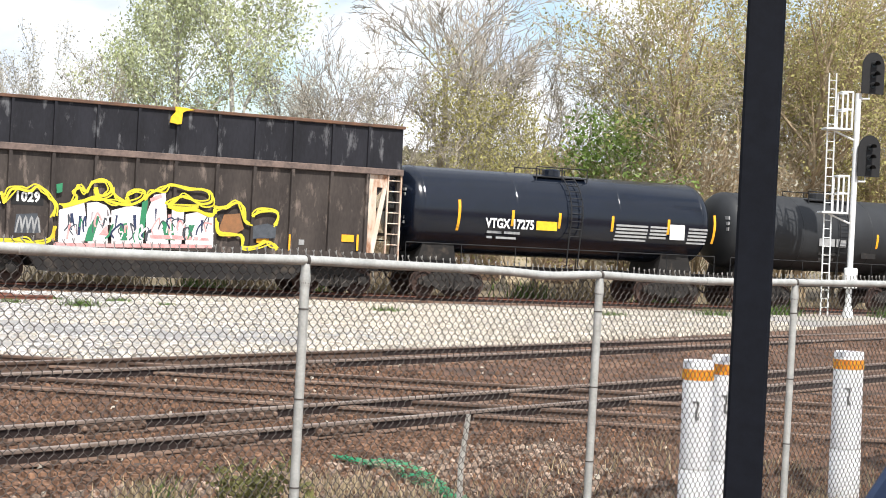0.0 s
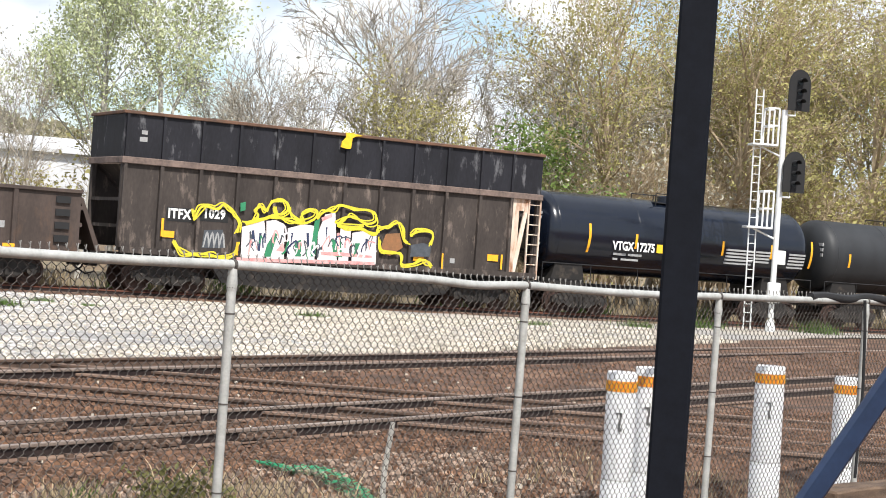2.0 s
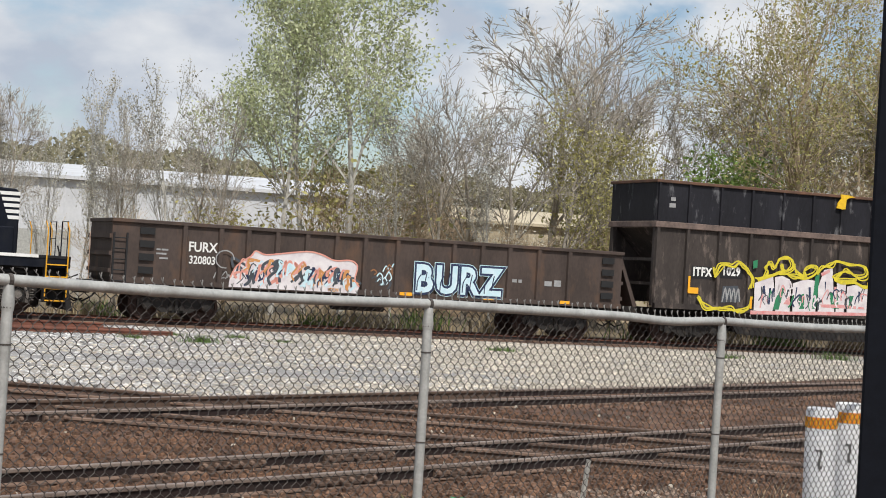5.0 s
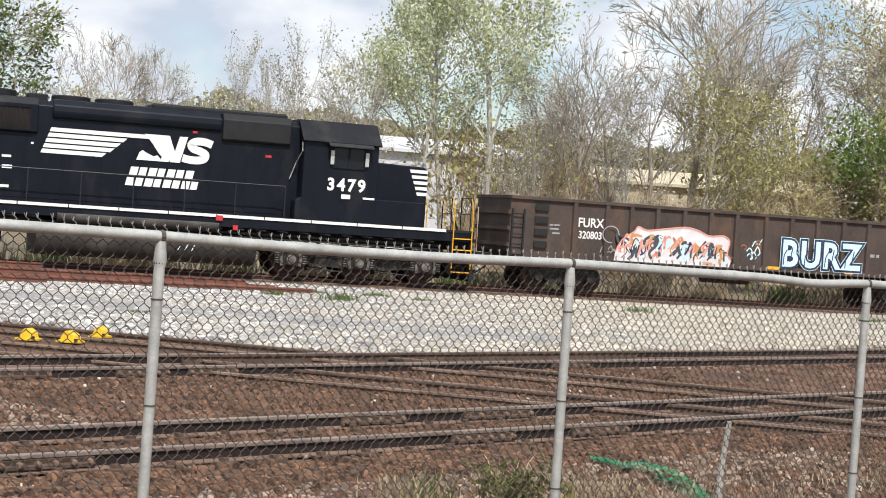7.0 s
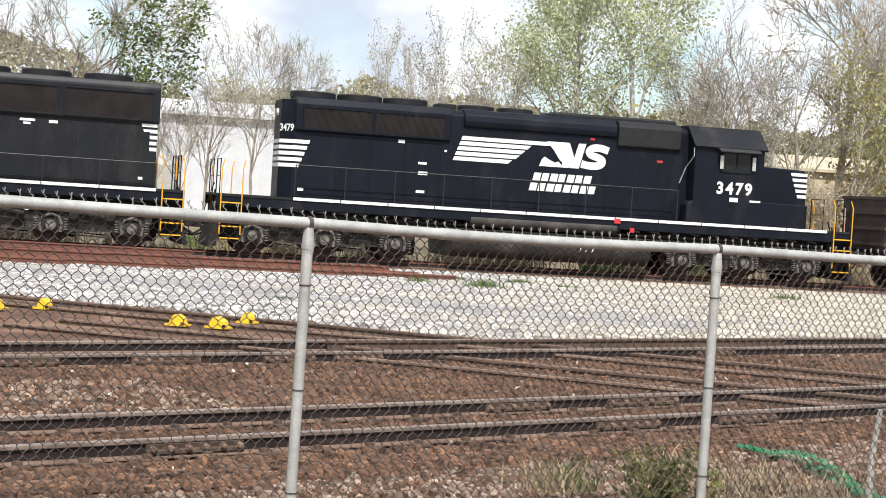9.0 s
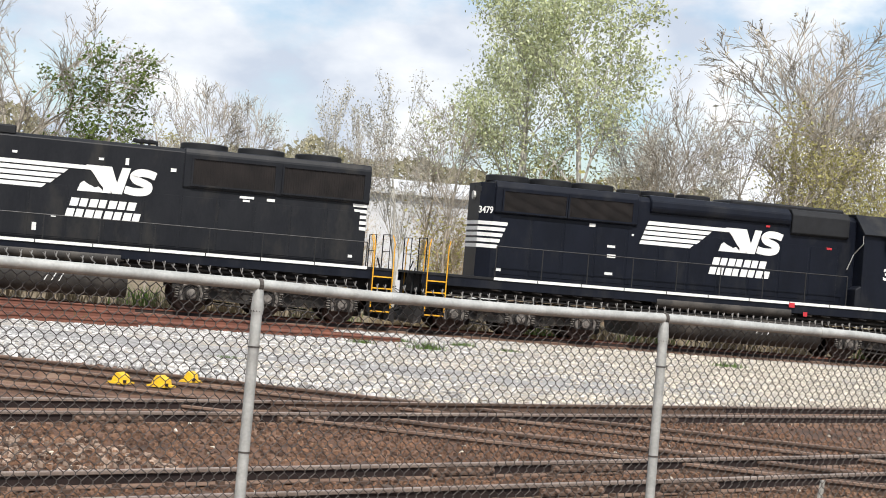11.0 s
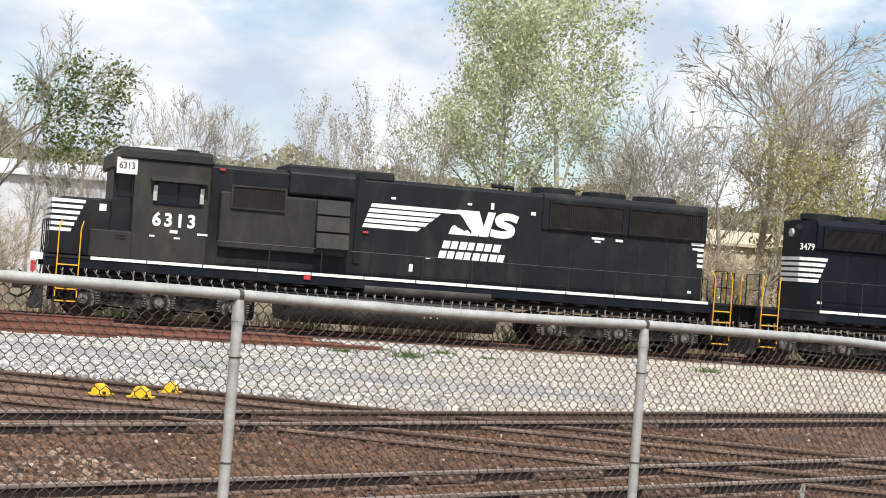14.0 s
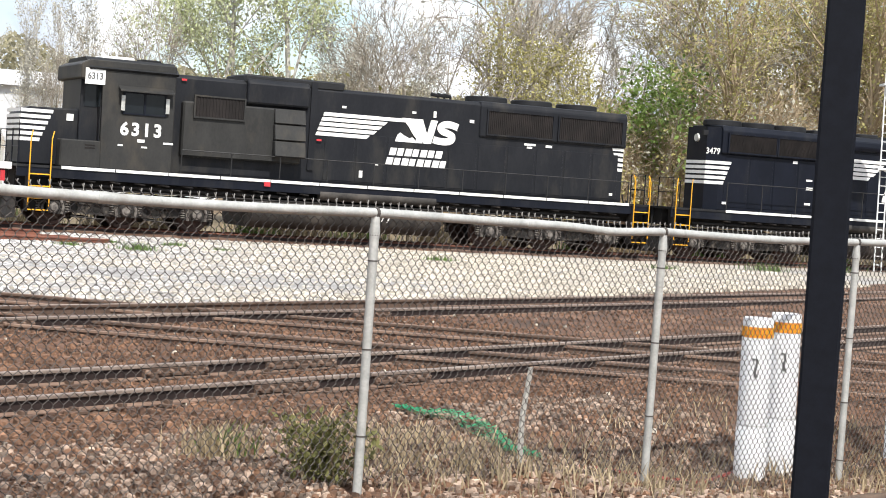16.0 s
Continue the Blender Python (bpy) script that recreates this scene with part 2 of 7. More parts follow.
M_BARK_TAN = mat("tan_bark", (0.50, 0.40, 0.27), (0.29, 0.225, 0.15), rough=0.95, scale=3, bump=0)
M_LEAF_SILVER = leafy("silvery_young_leaves", (0.66, 0.68, 0.47), (0.42, 0.47, 0.24))
M_LEAF_PALE = leafy("pale_buds", (0.62, 0.60, 0.51), (0.42, 0.40, 0.33))
M_LEAF_OLIVE = leafy("olive_young_leaves", (0.50, 0.46, 0.19), (0.31, 0.29, 0.12))
M_LEAF_GREEN = leafy("bright_green_leaves", (0.27, 0.37, 0.11), (0.15, 0.23, 0.06))
M_LEAF_DARK = leafy("dark_green_leaves", (0.20, 0.26, 0.07), (0.09, 0.13, 0.035))
M_LEAF_BUSH = leafy("deep_olive_leaves", (0.26, 0.25, 0.10), (0.11, 0.115, 0.04))
M_WOODS = leafy("hazy_spring_woods", (0.36, 0.33, 0.21), (0.23, 0.21, 0.13))
M_GRASS = leafy("grass_blades", (0.13, 0.21, 0.05), (0.07, 0.12, 0.03))
M_DRYGRASS = leafy("dry_grass", (0.50, 0.41, 0.27), (0.30, 0.23, 0.14))
M_WALLWHITE = mat("white_metal_cladding", (0.63, 0.64, 0.66), (0.51, 0.52, 0.54), rough=0.6, scale=0.6, fine=6, bump=0.05)
M_WALLTAN = mat("tan_cladding", (0.58, 0.50, 0.36), (0.45, 0.39, 0.28), rough=0.8, scale=0.5, fine=5)
M_MOUND = mat("brown_earth", (0.22, 0.16, 0.105), (0.13, 0.095, 0.06), rough=0.95, scale=0.6, fine=5, bump=0.7, depth=0.1)

# ---- mesh helpers


def box(bm, x0, x1, y0, y1, z0, z1, m=None, taper=0.0):
    vs = []
    for z, k in ((z0, 0.0), (z1, taper)):
        vs += [bm.verts.new(p) for p in ((x0 + k, y0 + k, z), (x1 - k, y0 + k, z), (x1 - k, y1 - k, z), (x0 + k, y1 - k, z))]
    if m is not None:
        for v in vs:
            v.co = m @ v.co
    for f in ((3, 2, 1, 0), (4, 5, 6, 7), (0, 1, 5, 4), (1, 2, 6, 5), (2, 3, 7, 6), (3, 0, 4, 7)):
        bm.faces.new([vs[i] for i in f])
    return bm


def tube(bm, pts, r, seg=8, r2=None, cap=True):
    """A round tube along a line of points; r may taper to r2."""
    pts = [Vector(p) for p in pts]
    rings = []
    for i, p in enumerate(pts):
        d = (pts[min(i + 1, len(pts) - 1)] - pts[max(i - 1, 0)]).normalized()
        a = d.cross(Vector((0, 0, 1)) if abs(d.z) < 0.9 else Vector((1, 0, 0))).normalized()
        b = d.cross(a)
        k = i / (len(pts) - 1)
        rr = r if r2 is None else r * (1 - k) + r2 * k
        rings.append([bm.verts.new(p + (a * math.cos(t) + b * math.sin(t)) * rr) for t in (2 * math.pi * j / seg for j in range(seg))])
    for q, s in zip(rings, rings[1:]):
        for j in range(seg):
            bm.faces.new((q[j], q[(j + 1) % seg], s[(j + 1) % seg], s[j]))
    if cap:
        bm.faces.new(rings[0][::-1])
        bm.faces.new(rings[-1])
    return bm


def lathe(bm, profile, axis="z", seg=24, at=(0, 0, 0)):
    """Turns (distance along axis, radius) pairs round an axis through at."""
    at = Vector(at)
    rings = []
    for h, r in profile:
        ring = []
        for j in range(seg):
            c, s = math.cos(2 * math.pi * j / seg) * r, math.sin(2 * math.pi * j / seg) * r
            ring.append(bm.verts.new(at + Vector({"z": (c, s, h), "x": (h, c, s), "y": (s, h, c)}[axis])))
        rings.append(ring)
    for q, s in zip(rings, rings[1:]):
        for j in range(seg):
            bm.faces.new((q[j], q[(j + 1) % seg], s[(j + 1) % seg], s[j]))
    bm.faces.new(rings[0][::-1])
    bm.faces.new(rings[-1])
    return bm


def extrude(bm, poly, axis, a, b):
    """A flat outline swept from a to b. axis 'y': outline in (x, z); axis 'x': outline in (y, z); 'z': in (x, y)."""
    put = {"y": lambda p, t: (p[0], t, p[1]), "x": lambda p, t: (t, p[0], p[1]), "z": lambda p, t: (p[0], p[1], t)}[axis]
    q = [bm.verts.new(put(p, a)) for p in poly]
    s = [bm.verts.new(put(p, b)) for p in poly]
    n = len(poly)
    for i in range(n):
        bm.faces.new((q[i], q[(i + 1) % n], s[(i + 1) % n], s[i]))
    bm.faces.new(q[::-1])
    bm.faces.new(s)
    return bm


def part(name, bm, material, parent=None, label="", bevel=0.0, smooth=False, m=None):
    """Links a bmesh as one mesh object, under a thing or a part."""
    if bevel:
        bmesh.ops.bevel(bm, geom=[e for e in bm.edges], offset=bevel, segments=1, affect="EDGES", clamp_overlap=True)
    bmesh.ops.recalc_face_normals(bm, faces=bm.faces)
    me = bpy.data.meshes.new(name)
    bm.to_mesh(me)
    bm.free()
    if smooth:
        for f in me.polygons:
            f.use_smooth = True
        me.set_sharp_from_angle(angle=radians(40))
    me.materials.append(material)
    ob = new(name, me)
    if parent is not None:
        ob.parent = parent
    if m is not None:
        ob.matrix_local = m
    if label:
        tagged(ob, label)
    return ob


def thing(name, label, category, group="", kind="", m=None):
    ob = tagged(new(name), label, category, group, kind)
    if m is not None:
        ob.matrix_world = m
    return ob


def B():
    return bmesh.new()


def lettering(name, body, size, material, parent, m, label="", squeeze=1.0, slant=0.0, bold=0.018, space=1.0):
    """Words in the built-in font, as a thin mesh."""
    cu = bpy.data.curves.new(name, "FONT")
    cu.body, cu.size, cu.extrude, cu.align_x, cu.align_y, cu.shear = body, size, 0.004, "CENTER", "CENTER", slant
    cu.resolution_u, cu.offset, cu.space_character = 3, size * bold, space
    tmp = bpy.data.objects.new(name, cu)
    scene.collection.objects.link(tmp)
    bpy.context.view_layer.update()
    me = bpy.data.meshes.new_from_object(tmp.evaluated_get(bpy.context.evaluated_depsgraph_get()))
    bpy.data.objects.remove(tmp)
    for v in me.vertices:
        v.co.x *= squeeze
    me.materials.clear()
    me.materials.append(material)
    ob = new(name, me)
    ob.parent = parent
    ob.matrix_local = m
    if label:
        tagged(ob, label)
    return ob


# ---- ground
A40, A20 = radians(40), radians(-20)
TRAIN_ANGLE = radians(14)
TX, TY = math.cos(TRAIN_ANGLE), math.sin(TRAIN_ANGLE)


FENCE_DX, FENCE_DY = math.cos(radians(31.93)), math.sin(radians(31.93))


def height(x, y):
    """The yard rises a little from the near tracks to the far one."""
    d = y - 0.25 * x
    k = min(max((d - 26) / 20, 0), 1)
    z = -0.13 + 0.18 * k * k * (3 - 2 * k)
    along, off = x * math.cos(A40) + y * math.sin(A40), -x * math.sin(A40) + y * math.cos(A40)
    if off < 10.6:
        z += 0.05 * min(1, (10.6 - off) / 2)
    z -= 0.045 * min(1, max(0, (1.5 - abs(off - 12.55)) / 0.5)) * (1 if along < 60 else 0)
    z -= 0.10 * max(0, 1 - abs(off - 11.15) / 0.42) * (0.75 + 0.45 * noise.noise((along * 1.3, 0.7, 4)))
    ahead = (x + 0.7756) * FENCE_DX + (y - 9.632) * FENCE_DY
    beyond = -(x + 0.7756) * FENCE_DY + (y - 9.632) * FENCE_DX
    k = min(max((ahead - 5.0) / 2.4, 0), 1) * min(max((14.5 - ahead) / 2.5, 0), 1)
    z -= 0.33 * k * max(0, 1 - (max(0, beyond - 0.9) / 1.5 if beyond > 0 else max(0, -beyond - 1.6) / 2.0))
    return z


bm = B()
xs = [-900, -400, -200, -100, -60] + [x * 0.5 for x in range(-80, -16)] + [x * 0.25 for x in range(-32, 65)] + [x * 0.5 for x in range(33, 121)] + [80, 110, 200, 400, 900]
ys = [-300, -60, -20] + [y * 0.5 for y in range(0, 14)] + [y * 0.25 for y in range(28, 93)] + [y * 0.5 for y in range(47, 141)] + [76, 84, 96, 120, 200, 400, 900, 1600]
grid = {}
for i, x in enumerate(xs):
    for j, y in enumerate(ys):
        n = noise.noise((x * 0.8, y * 0.8, 3.1)) * 0.025 + noise.noise((x * 2.3, y * 2.3, 8.1)) * 0.012
        grid[i, j] = bm.verts.new((x, y, height(x, y) + n))
for i in range(len(xs) - 1):
    for j in range(len(ys) - 1):
        bm.faces.new((grid[i, j], grid[i + 1, j], grid[i + 1, j + 1], grid[i, j + 1]))
ground = tagged(part("ground", bm, M_DIRT, smooth=True), "brown dirt and cinder ground between the railway tracks", "ground", kind="structure")
ground.data.materials.append(M_BRUSH_GROUND)
for f in ground.data.polygons:
    if f.center.y > 56 + 0.25 * f.center.x:
        f.material_index = 1


def sheet(name, edge_near, edge_far, material, label, lift, rows=14, steps=150):
    """A strip of loose material that follows the ground, between two lines of points."""
    def along(line, k):
        total = [0.0]
        for p, q in zip(line, line[1:]):
            total.append(total[-1] + math.dist(p, q))
        d = k * total[-1]
        for i in range(len(line) - 1):
            if d <= total[i + 1] or i == len(line) - 2:
                f = (d - total[i]) / (total[i + 1] - total[i])
                return Vector(line[i]).lerp(Vector(line[i + 1]), f)
    b = B()
    g = []
    for i in range(steps + 1):
        p, q = along(edge_near, i / steps), along(edge_far, i / steps)
        row = []
        for j in range(rows + 1):
            v = p.lerp(q, j / rows)
            wob = Vector((noise.noise((v.x * 1.7, v.y * 1.7, 1)), noise.noise((v.x * 1.7, v.y * 1.7, 5)))) * 0.22 if j in (0, rows) else Vector((0, 0))
            v = v + wob
            edge = 0 if j in (0, rows) else 1
            row.append(b.verts.new((v.x, v.y, height(v.x, v.y) + lift * edge - 0.03 * (1 - edge) + noise.noise((v.x, v.y, 2)) * 0.02)))
        g.append(row)
    for q, s in zip(g, g[1:]):
        for j in range(rows):
            b.faces.new((q[j], s[j], s[j + 1], q[j + 1]))
    return tagged(part(name, b, material, smooth=True), label, "gravel", kind="structure")


sheet("gravel_yard", [(-45, 42), (-16, 34.6), (-8.0, 31.1), (-2.6, 28.5), (0.9, 26.7), (3.0, 28.3), (8.0, 33.0), (16.5, 41.0), (26, 49.5), (44, 65)],
      [(-45, 38.2), (-20, 44.4), (-12, 46.4), (-4, 48.4), (4, 50.4), (12, 52.4), (20, 54.4), (30, 56.9), (40, 59.4), (60, 64.4)],
      M_GRAVEL, "pale crushed-stone yard surface beside the far track", 0.045)
sheet("gravel_path", [(-14, 35.6), (-6, 33.4), (-1, 32.3), (2, 31.4), (4.6, 31.8)], [(-14, 38.6), (-6, 36.8), (-1, 35.8), (2.5, 34.8), (6, 34.2)],
      M_PATH, "worn grey wheel path across the pale gravel", 0.052, rows=8, steps=70)
sheet("track_bed_far", [(-70, 33.1), (-20, 45.6), (20, 55.6), (90, 73.1)], [(-70, 36.9), (-20, 49.4), (20, 59.4), (90, 76.9)], M_DIRT,
      "brown ballast bed under the far track", 0.09, rows=6)

# ---- tracks
RAIL_PROFILE = [(-0.07, 0), (0.07, 0), (0.07, 0.012), (0.016, 0.03), (0.010, 0.115), (0.036, 0.125), (0.036, 0.15), (0.028, 0.158),
                (-0.028, 0.158), (-0.036, 0.15), (-0.036, 0.125), (-0.010, 0.115), (-0.016, 0.03), (-0.07, 0.012)]
TIE_MESH = []


def tie_mesh():
    if not TIE_MESH:
        b = box(B(), -0.11, 0.11, -1.3, 1.3, -0.16, 0.0, taper=0.012)
        me = bpy.data.meshes.new("tie")
        bmesh.ops.recalc_face_normals(b, faces=b.faces)
        b.to_mesh(me)
        b.free()
        me.materials.append(M_TIE)
        TIE_MESH.append(me)
    return TIE_MESH[0]


def rail_mesh(a, b, off):
    bm = B()
    extrude(bm, [(off + y, z) for y, z in RAIL_PROFILE], "x", a, b)
    return bm


def track(label, angle, off, a, b, top, rails=(-0.7175, 0.7175), guards=(), ties=True, tie_step=0.56, head=M_RAIL_TOP, sunk=0.0, web=M_RAIL):
    """Straight track at an angle to +x; off: its centre line's distance from the origin. Rails are top high."""
    m = Matrix.Translation((-math.sin(angle) * off, math.cos(angle) * off, top - 0.158)) @ Matrix.Rotation(angle, 4, "Z")
    t = thing("railway_track", label, "railway track", kind="structure", m=m)
    for y in rails:
        ob = part("rail", rail_mesh(a, b, y), web, t)
        ob.data.materials.append(head)
        ob.data.materials.append(M_RAIL_DULL)
        # web keeps the shade-dark tone; the foot's dusty tan also stands for light on it
        for f in ob.data.polygons:
            if f.center.z > 0.118:
                f.material_index = 1
            elif f.center.z < 0.025:
                f.material_index = 2
    for y, ga, gb in guards:
        part("guard_rail", rail_mesh(ga, gb, y), M_RAIL_BROWN, t)
    if ties:
        rng = random.Random(int(off * 10))
        x = a
        while x < b:
            ob = new("tie", tie_mesh())
            ob.parent = t
            ob.matrix_local = pose(x + rng.uniform(-0.04, 0.04), rng.uniform(-0.08, 0.08), -0.004 + rng.uniform(-0.02, 0.01) - sunk, 0, 0, rng.uniform(-1.5, 1.5))
            x += tie_step
    return t


near_track = track("near railway track with dark rails on dirt-covered wooden ties", A40, 12.55, -8, 42, 0.0, sunk=0.02)
middle_track = track("middle railway track rising towards the signal", A40, 18.4, 2, 70, 0.02, guards=((0.62, 14, 24), (-0.62, 14, 24)))
track("railway track that crosses the others at a shallow angle", A20, 24.4, -60, 34, -0.045, head=M_RAIL_DULL, web=M_RAIL_BROWN, rails=(-0.7175, 0.7175),
                    guards=((0.6, -18, 6), (-0.6, -18, 6)))
track("second crossing track with dull rails", A20, 21.2, -14, 34, -0.05, head=M_RAIL_DULL, web=M_RAIL_BROWN, guards=((0.55, -8, 12), (-0.55, -8, 12)))
FAR_OFF = 50 * math.cos(TRAIN_ANGLE) + 1.5
RAIL_Z = 0.2
track("far railway track that carries the train", TRAIN_ANGLE, FAR_OFF, -75, 95, RAIL_Z, tie_step=0.6, head=M_RUST)


def track_pose(s, side=0.0, z=0.0):
    """A place on the far track: s metres along it, side metres beyond its centre line."""
    c = Vector((-math.sin(TRAIN_ANGLE) * (FAR_OFF + side), math.cos(TRAIN_ANGLE) * (FAR_OFF + side), RAIL_Z + z))
    base = 50 * math.sin(TRAIN_ANGLE)
    return Matrix.Translation(c + Vector((TX, TY, 0)) * (s + base)) @ Matrix.Rotation(TRAIN_ANGLE, 4, "Z")


# bolted joints on the rails
for owner, x, y, w in ((near_track, 12.3, 0.7175, 0.46), (near_track, 14.25, 0.7175, 0.58), (near_track, 12.5, -0.7175, 0.46), (near_track, 14.35, -0.7175, 0.47), (near_track, 7.4, -0.7175, 0.46),
                       (middle_track, 8.72, -0.7175, 0.46), (middle_track, 10.6, -0.7175, 0.48), (middle_track, 12.4, -0.7175, 0.4), (middle_track, 13.5, -0.7175, 0.4), (middle_track, 20.6, -0.7175, 0.46)):
    b = extrude(B(), [(y - 0.02, 0.03), (y - 0.06, 0.035), (y - 0.058, 0.06), (y - 0.04, 0.075), (y - 0.048, 0.112), (y - 0.02, 0.116)], "x", x - w, x + w)
    joint = part("joint_bar", b, M_RAIL_BROWN, owner, "bolted steel joint bar")
    for i in range(6):
        bolt = lathe(B(), [(y - 0.092, 0.012), (y - 0.085, 0.027), (y - 0.045, 0.03)], "y", 6, (x + (i - 2.5) * w * 0.36, 0, 0.078))
        part("bolt", bolt, M_RAIL_DULL, joint)
# plates and clips that hold the rails
for owner, y, x0, x1 in ((near_track, -0.7175, 3, 24), (near_track, 0.7175, 3, 24), (middle_track, -0.7175, 6, 30)):
    me = None
    n = int((x1 - x0) / 0.56)
    for i in range(n):
        x = x0 + 0.56 * i
        if me is None:
            b = box(B(), -0.1, 0.1, y - 0.17, y - 0.05, -0.012, 0.012)
            box(b, -0.03, 0.03, y - 0.12, y - 0.05, 0.012, 0.045)
            ob = part("tie_plate", b, M_RAIL_BROWN, owner, m=Matrix.Translation((x, 0, 0)))
            me = ob.data
        else:
            ob = new("tie_plate", me)
            ob.parent = owner
            ob.matrix_local = Matrix.Translation((x, 0, 0))

# spare rails stacked beside the far track
SPARE = ((-7.3, -13, -2.0, 0), (-7.7, -17, -3.5, 0), (-8.1, -20, -1.2, 0), (-8.4, -14, -1.4, 0), (-8.7, -22, -4, 0), (-9.0, -26, -6, 0), (-9.3, -26, -9.5, 0), (-9.7, -26, -8, 0), (-10.1, -24, -11, 0),
         (-8.25, -15, -3, 0.15), (-8.75, -19, -6, 0.15), (-9.15, -24, -10, 0.15), (-7.9, -12, -5, 0.15), (-8.5, -17, -8, 0.3))
for k, (y, a, bb, z) in enumerate(SPARE):
    r = part("spare_rail", rail_mesh(a, bb, 0), M_RUST, m=track_pose(0, y, -0.16 + z) @ Matrix.Rotation(radians((k % 5 - 2) * 0.35), 4, "Z"))
    tagged(r, "long rusty red rail lying in the gravel", "rail", "spare rails beside the track")

# ---- chain-link fence
FENCE_A = radians(31.93)
FX, FY = math.cos(FENCE_A), math.sin(FENCE_A)
FENCE_O = Vector((-0.7756, 9.632))
POSTS = [-3.25, 0.0, 3.06, 6.13, 8.92, 11.70, 14.7]
RAIL_TOPS = [1.94, 1.875, 1.845, 1.81, 1.80, 1.83, 1.84]


def fence_at(d, out=0.0, z=0.0):
    return Vector((FENCE_O.x + FX * d - FY * out, FENCE_O.y + FY * d + FX * out, z))


def rail_top(d):
    for i in range(len(POSTS) - 1):
        if d <= POSTS[i + 1] or i == len(POSTS) - 2:
            k = (d - POSTS[i]) / (POSTS[i + 1] - POSTS[i])
            sag = 0.018 * math.sin(math.pi * k) * (1 if i % 2 else 0.3)
            if i == 2:
                sag += 0.022 * math.exp(-((k - 0.8) / 0.12) ** 2)
            return RAIL_TOPS[i] * (1 - k) + RAIL_TOPS[i + 1] * k - sag
    return RAIL_TOPS[-1]


fence = thing("chain_link_fence", "galvanised chain-link fence with a wavy top rail", "fence", m=Matrix.Translation((0, 0, 0)))
LEAN = [0.0, 0.02, 0.008, 0.03, 0.02, 0.01, 0.0]
for d, top, lean in zip(POSTS, RAIL_TOPS, LEAN):
    foot, head_p = fence_at(d - lean, 0.0, -0.6), fence_at(d, 0.0, top - 0.06)
    post = part("post", tube(B(), [foot, head_p], 0.032, 14), M_GALV, fence, smooth=True)
    b = lathe(B(), [(top - 0.17, 0.034), (top - 0.13, 0.038), (top - 0.10, 0.035), (top - 0.02, 0.028)], "z", 14, (head_p.x, head_p.y, 0))
    part("post_cap", b, M_GALV, post, smooth=True)
    f = Vector((FX, FY, 0)) * 0.012
    c = fence_at(d, 0.0, rail_top(d))
    part("rail_strap", tube(B(), [c - f, c + f], 0.0385, 12), M_WIRE, post)
    for z in (-0.2, 0.33, 0.92, 1.52, top - 0.15):
        p = foot.lerp(head_p, (z + 0.6) / (top + 0.54))
        part("tie_wire", lathe(B(), [(z - 0.005, 0.0355), (z + 0.005, 0.0355)], "z", 12, (p.x, p.y, 0)), M_WIRE, post)
part("top_rail", tube(B(), [fence_at(POSTS[0] + (POSTS[-1] - POSTS[0]) * i / 120, 0.0, rail_top(POSTS[0] + (POSTS[-1] - POSTS[0]) * i / 120)) for i in range(121)], 0.0325, 12),
     M_GALV, fence, smooth=True)
for d in (0.95, 4.6, 7.6, 10.8):
    z = rail_top(d)
    part("rail_sleeve", tube(B(), [fence_at(d - 0.07, 0, rail_top(d - 0.07)), fence_at(d + 0.07, 0, rail_top(d + 0.07))], 0.0355, 12), M_GALV, fence, smooth=True)

# the woven wire: zigzag strands, ending in twisted barbs over the rail
PITCH, RISE = 0.0345, 0.043
verts, faces = [], []


def strand(pts, r):
    base = len(verts)
    for i, p in enumerate(pts):
        d = (pts[min(i + 1, len(pts) - 1)] - pts[max(i - 1, 0)]).normalized()
        a = d.cross(Vector((FY, -FX, 0.2))).normalized()
        c = d.cross(a)
        for t in (0.5, 2.6, 4.7):
            verts.append(p + (a * math.cos(t) + c * math.sin(t)) * r)
    for i in range(len(pts) - 1):
        for j in range(3):
            q, s = base + 3 * i, base + 3 * i + 3
            faces.append((q + j, q + (j + 1) % 3, s + (j + 1) % 3, s + j))


barbs = []
rng = random.Random(4)
n_str = int((POSTS[-1] - POSTS[0]) / PITCH)
for i in range(n_str):
    d0 = POSTS[0] + i * PITCH
    top = rail_top(d0) + 0.015
    pts = []
    n_z = int((top + 0.02 + (0.4 if d0 > 4 else 0)) / RISE)
    for j in range(n_z + 1):
        z = top - (n_z - j) * RISE
        sgn = 1 if (n_z - j + i) % 2 else -1
        bulge = abs(noise.noise((d0 * 0.7, z * 1.2, 2))) * 0.02
        wob = noise.noise((d0 * 2, z * 3, 9)) * 0.004
        for dz, sw in ((-0.2, 0.46), (0.2, 0.52)):
            pts.append(fence_at(d0 + sgn * PITCH * sw + wob, 0.04 + 0.005 * sgn * (1 if dz > 0 else -1) + bulge, z + dz * RISE))
    strand(pts, 0.0034)
    if i % 2:
        continue
    barbs.append((pts[-1], rng.uniform(-0.010, 0.010), rng.uniform(0.046, 0.062)))
me = bpy.data.meshes.new("wire_mesh")
me.from_pydata([tuple(v) for v in verts], [], faces)
me.materials.append(M_WIRE)
wire = new("wire_mesh", me)
wire.parent = fence
tagged(wire, "woven diamond wire netting", kind="stuff")
verts, faces = [], []
for tip, lean, up in barbs:
    f = Vector((FX, FY, 0))
    strand([tip, tip + f * 0.012 + Vector((0, 0, 0.016)), tip + f * lean + Vector((0, 0, 0.030)), tip + f * (lean + 0.004) + Vector((0, 0, up))], 0.0043)
    strand([tip + f * lean + Vector((0, 0, 0.030)), tip + f * (lean - 0.012) + Vector((0, 0, up - 0.004))], 0.003)
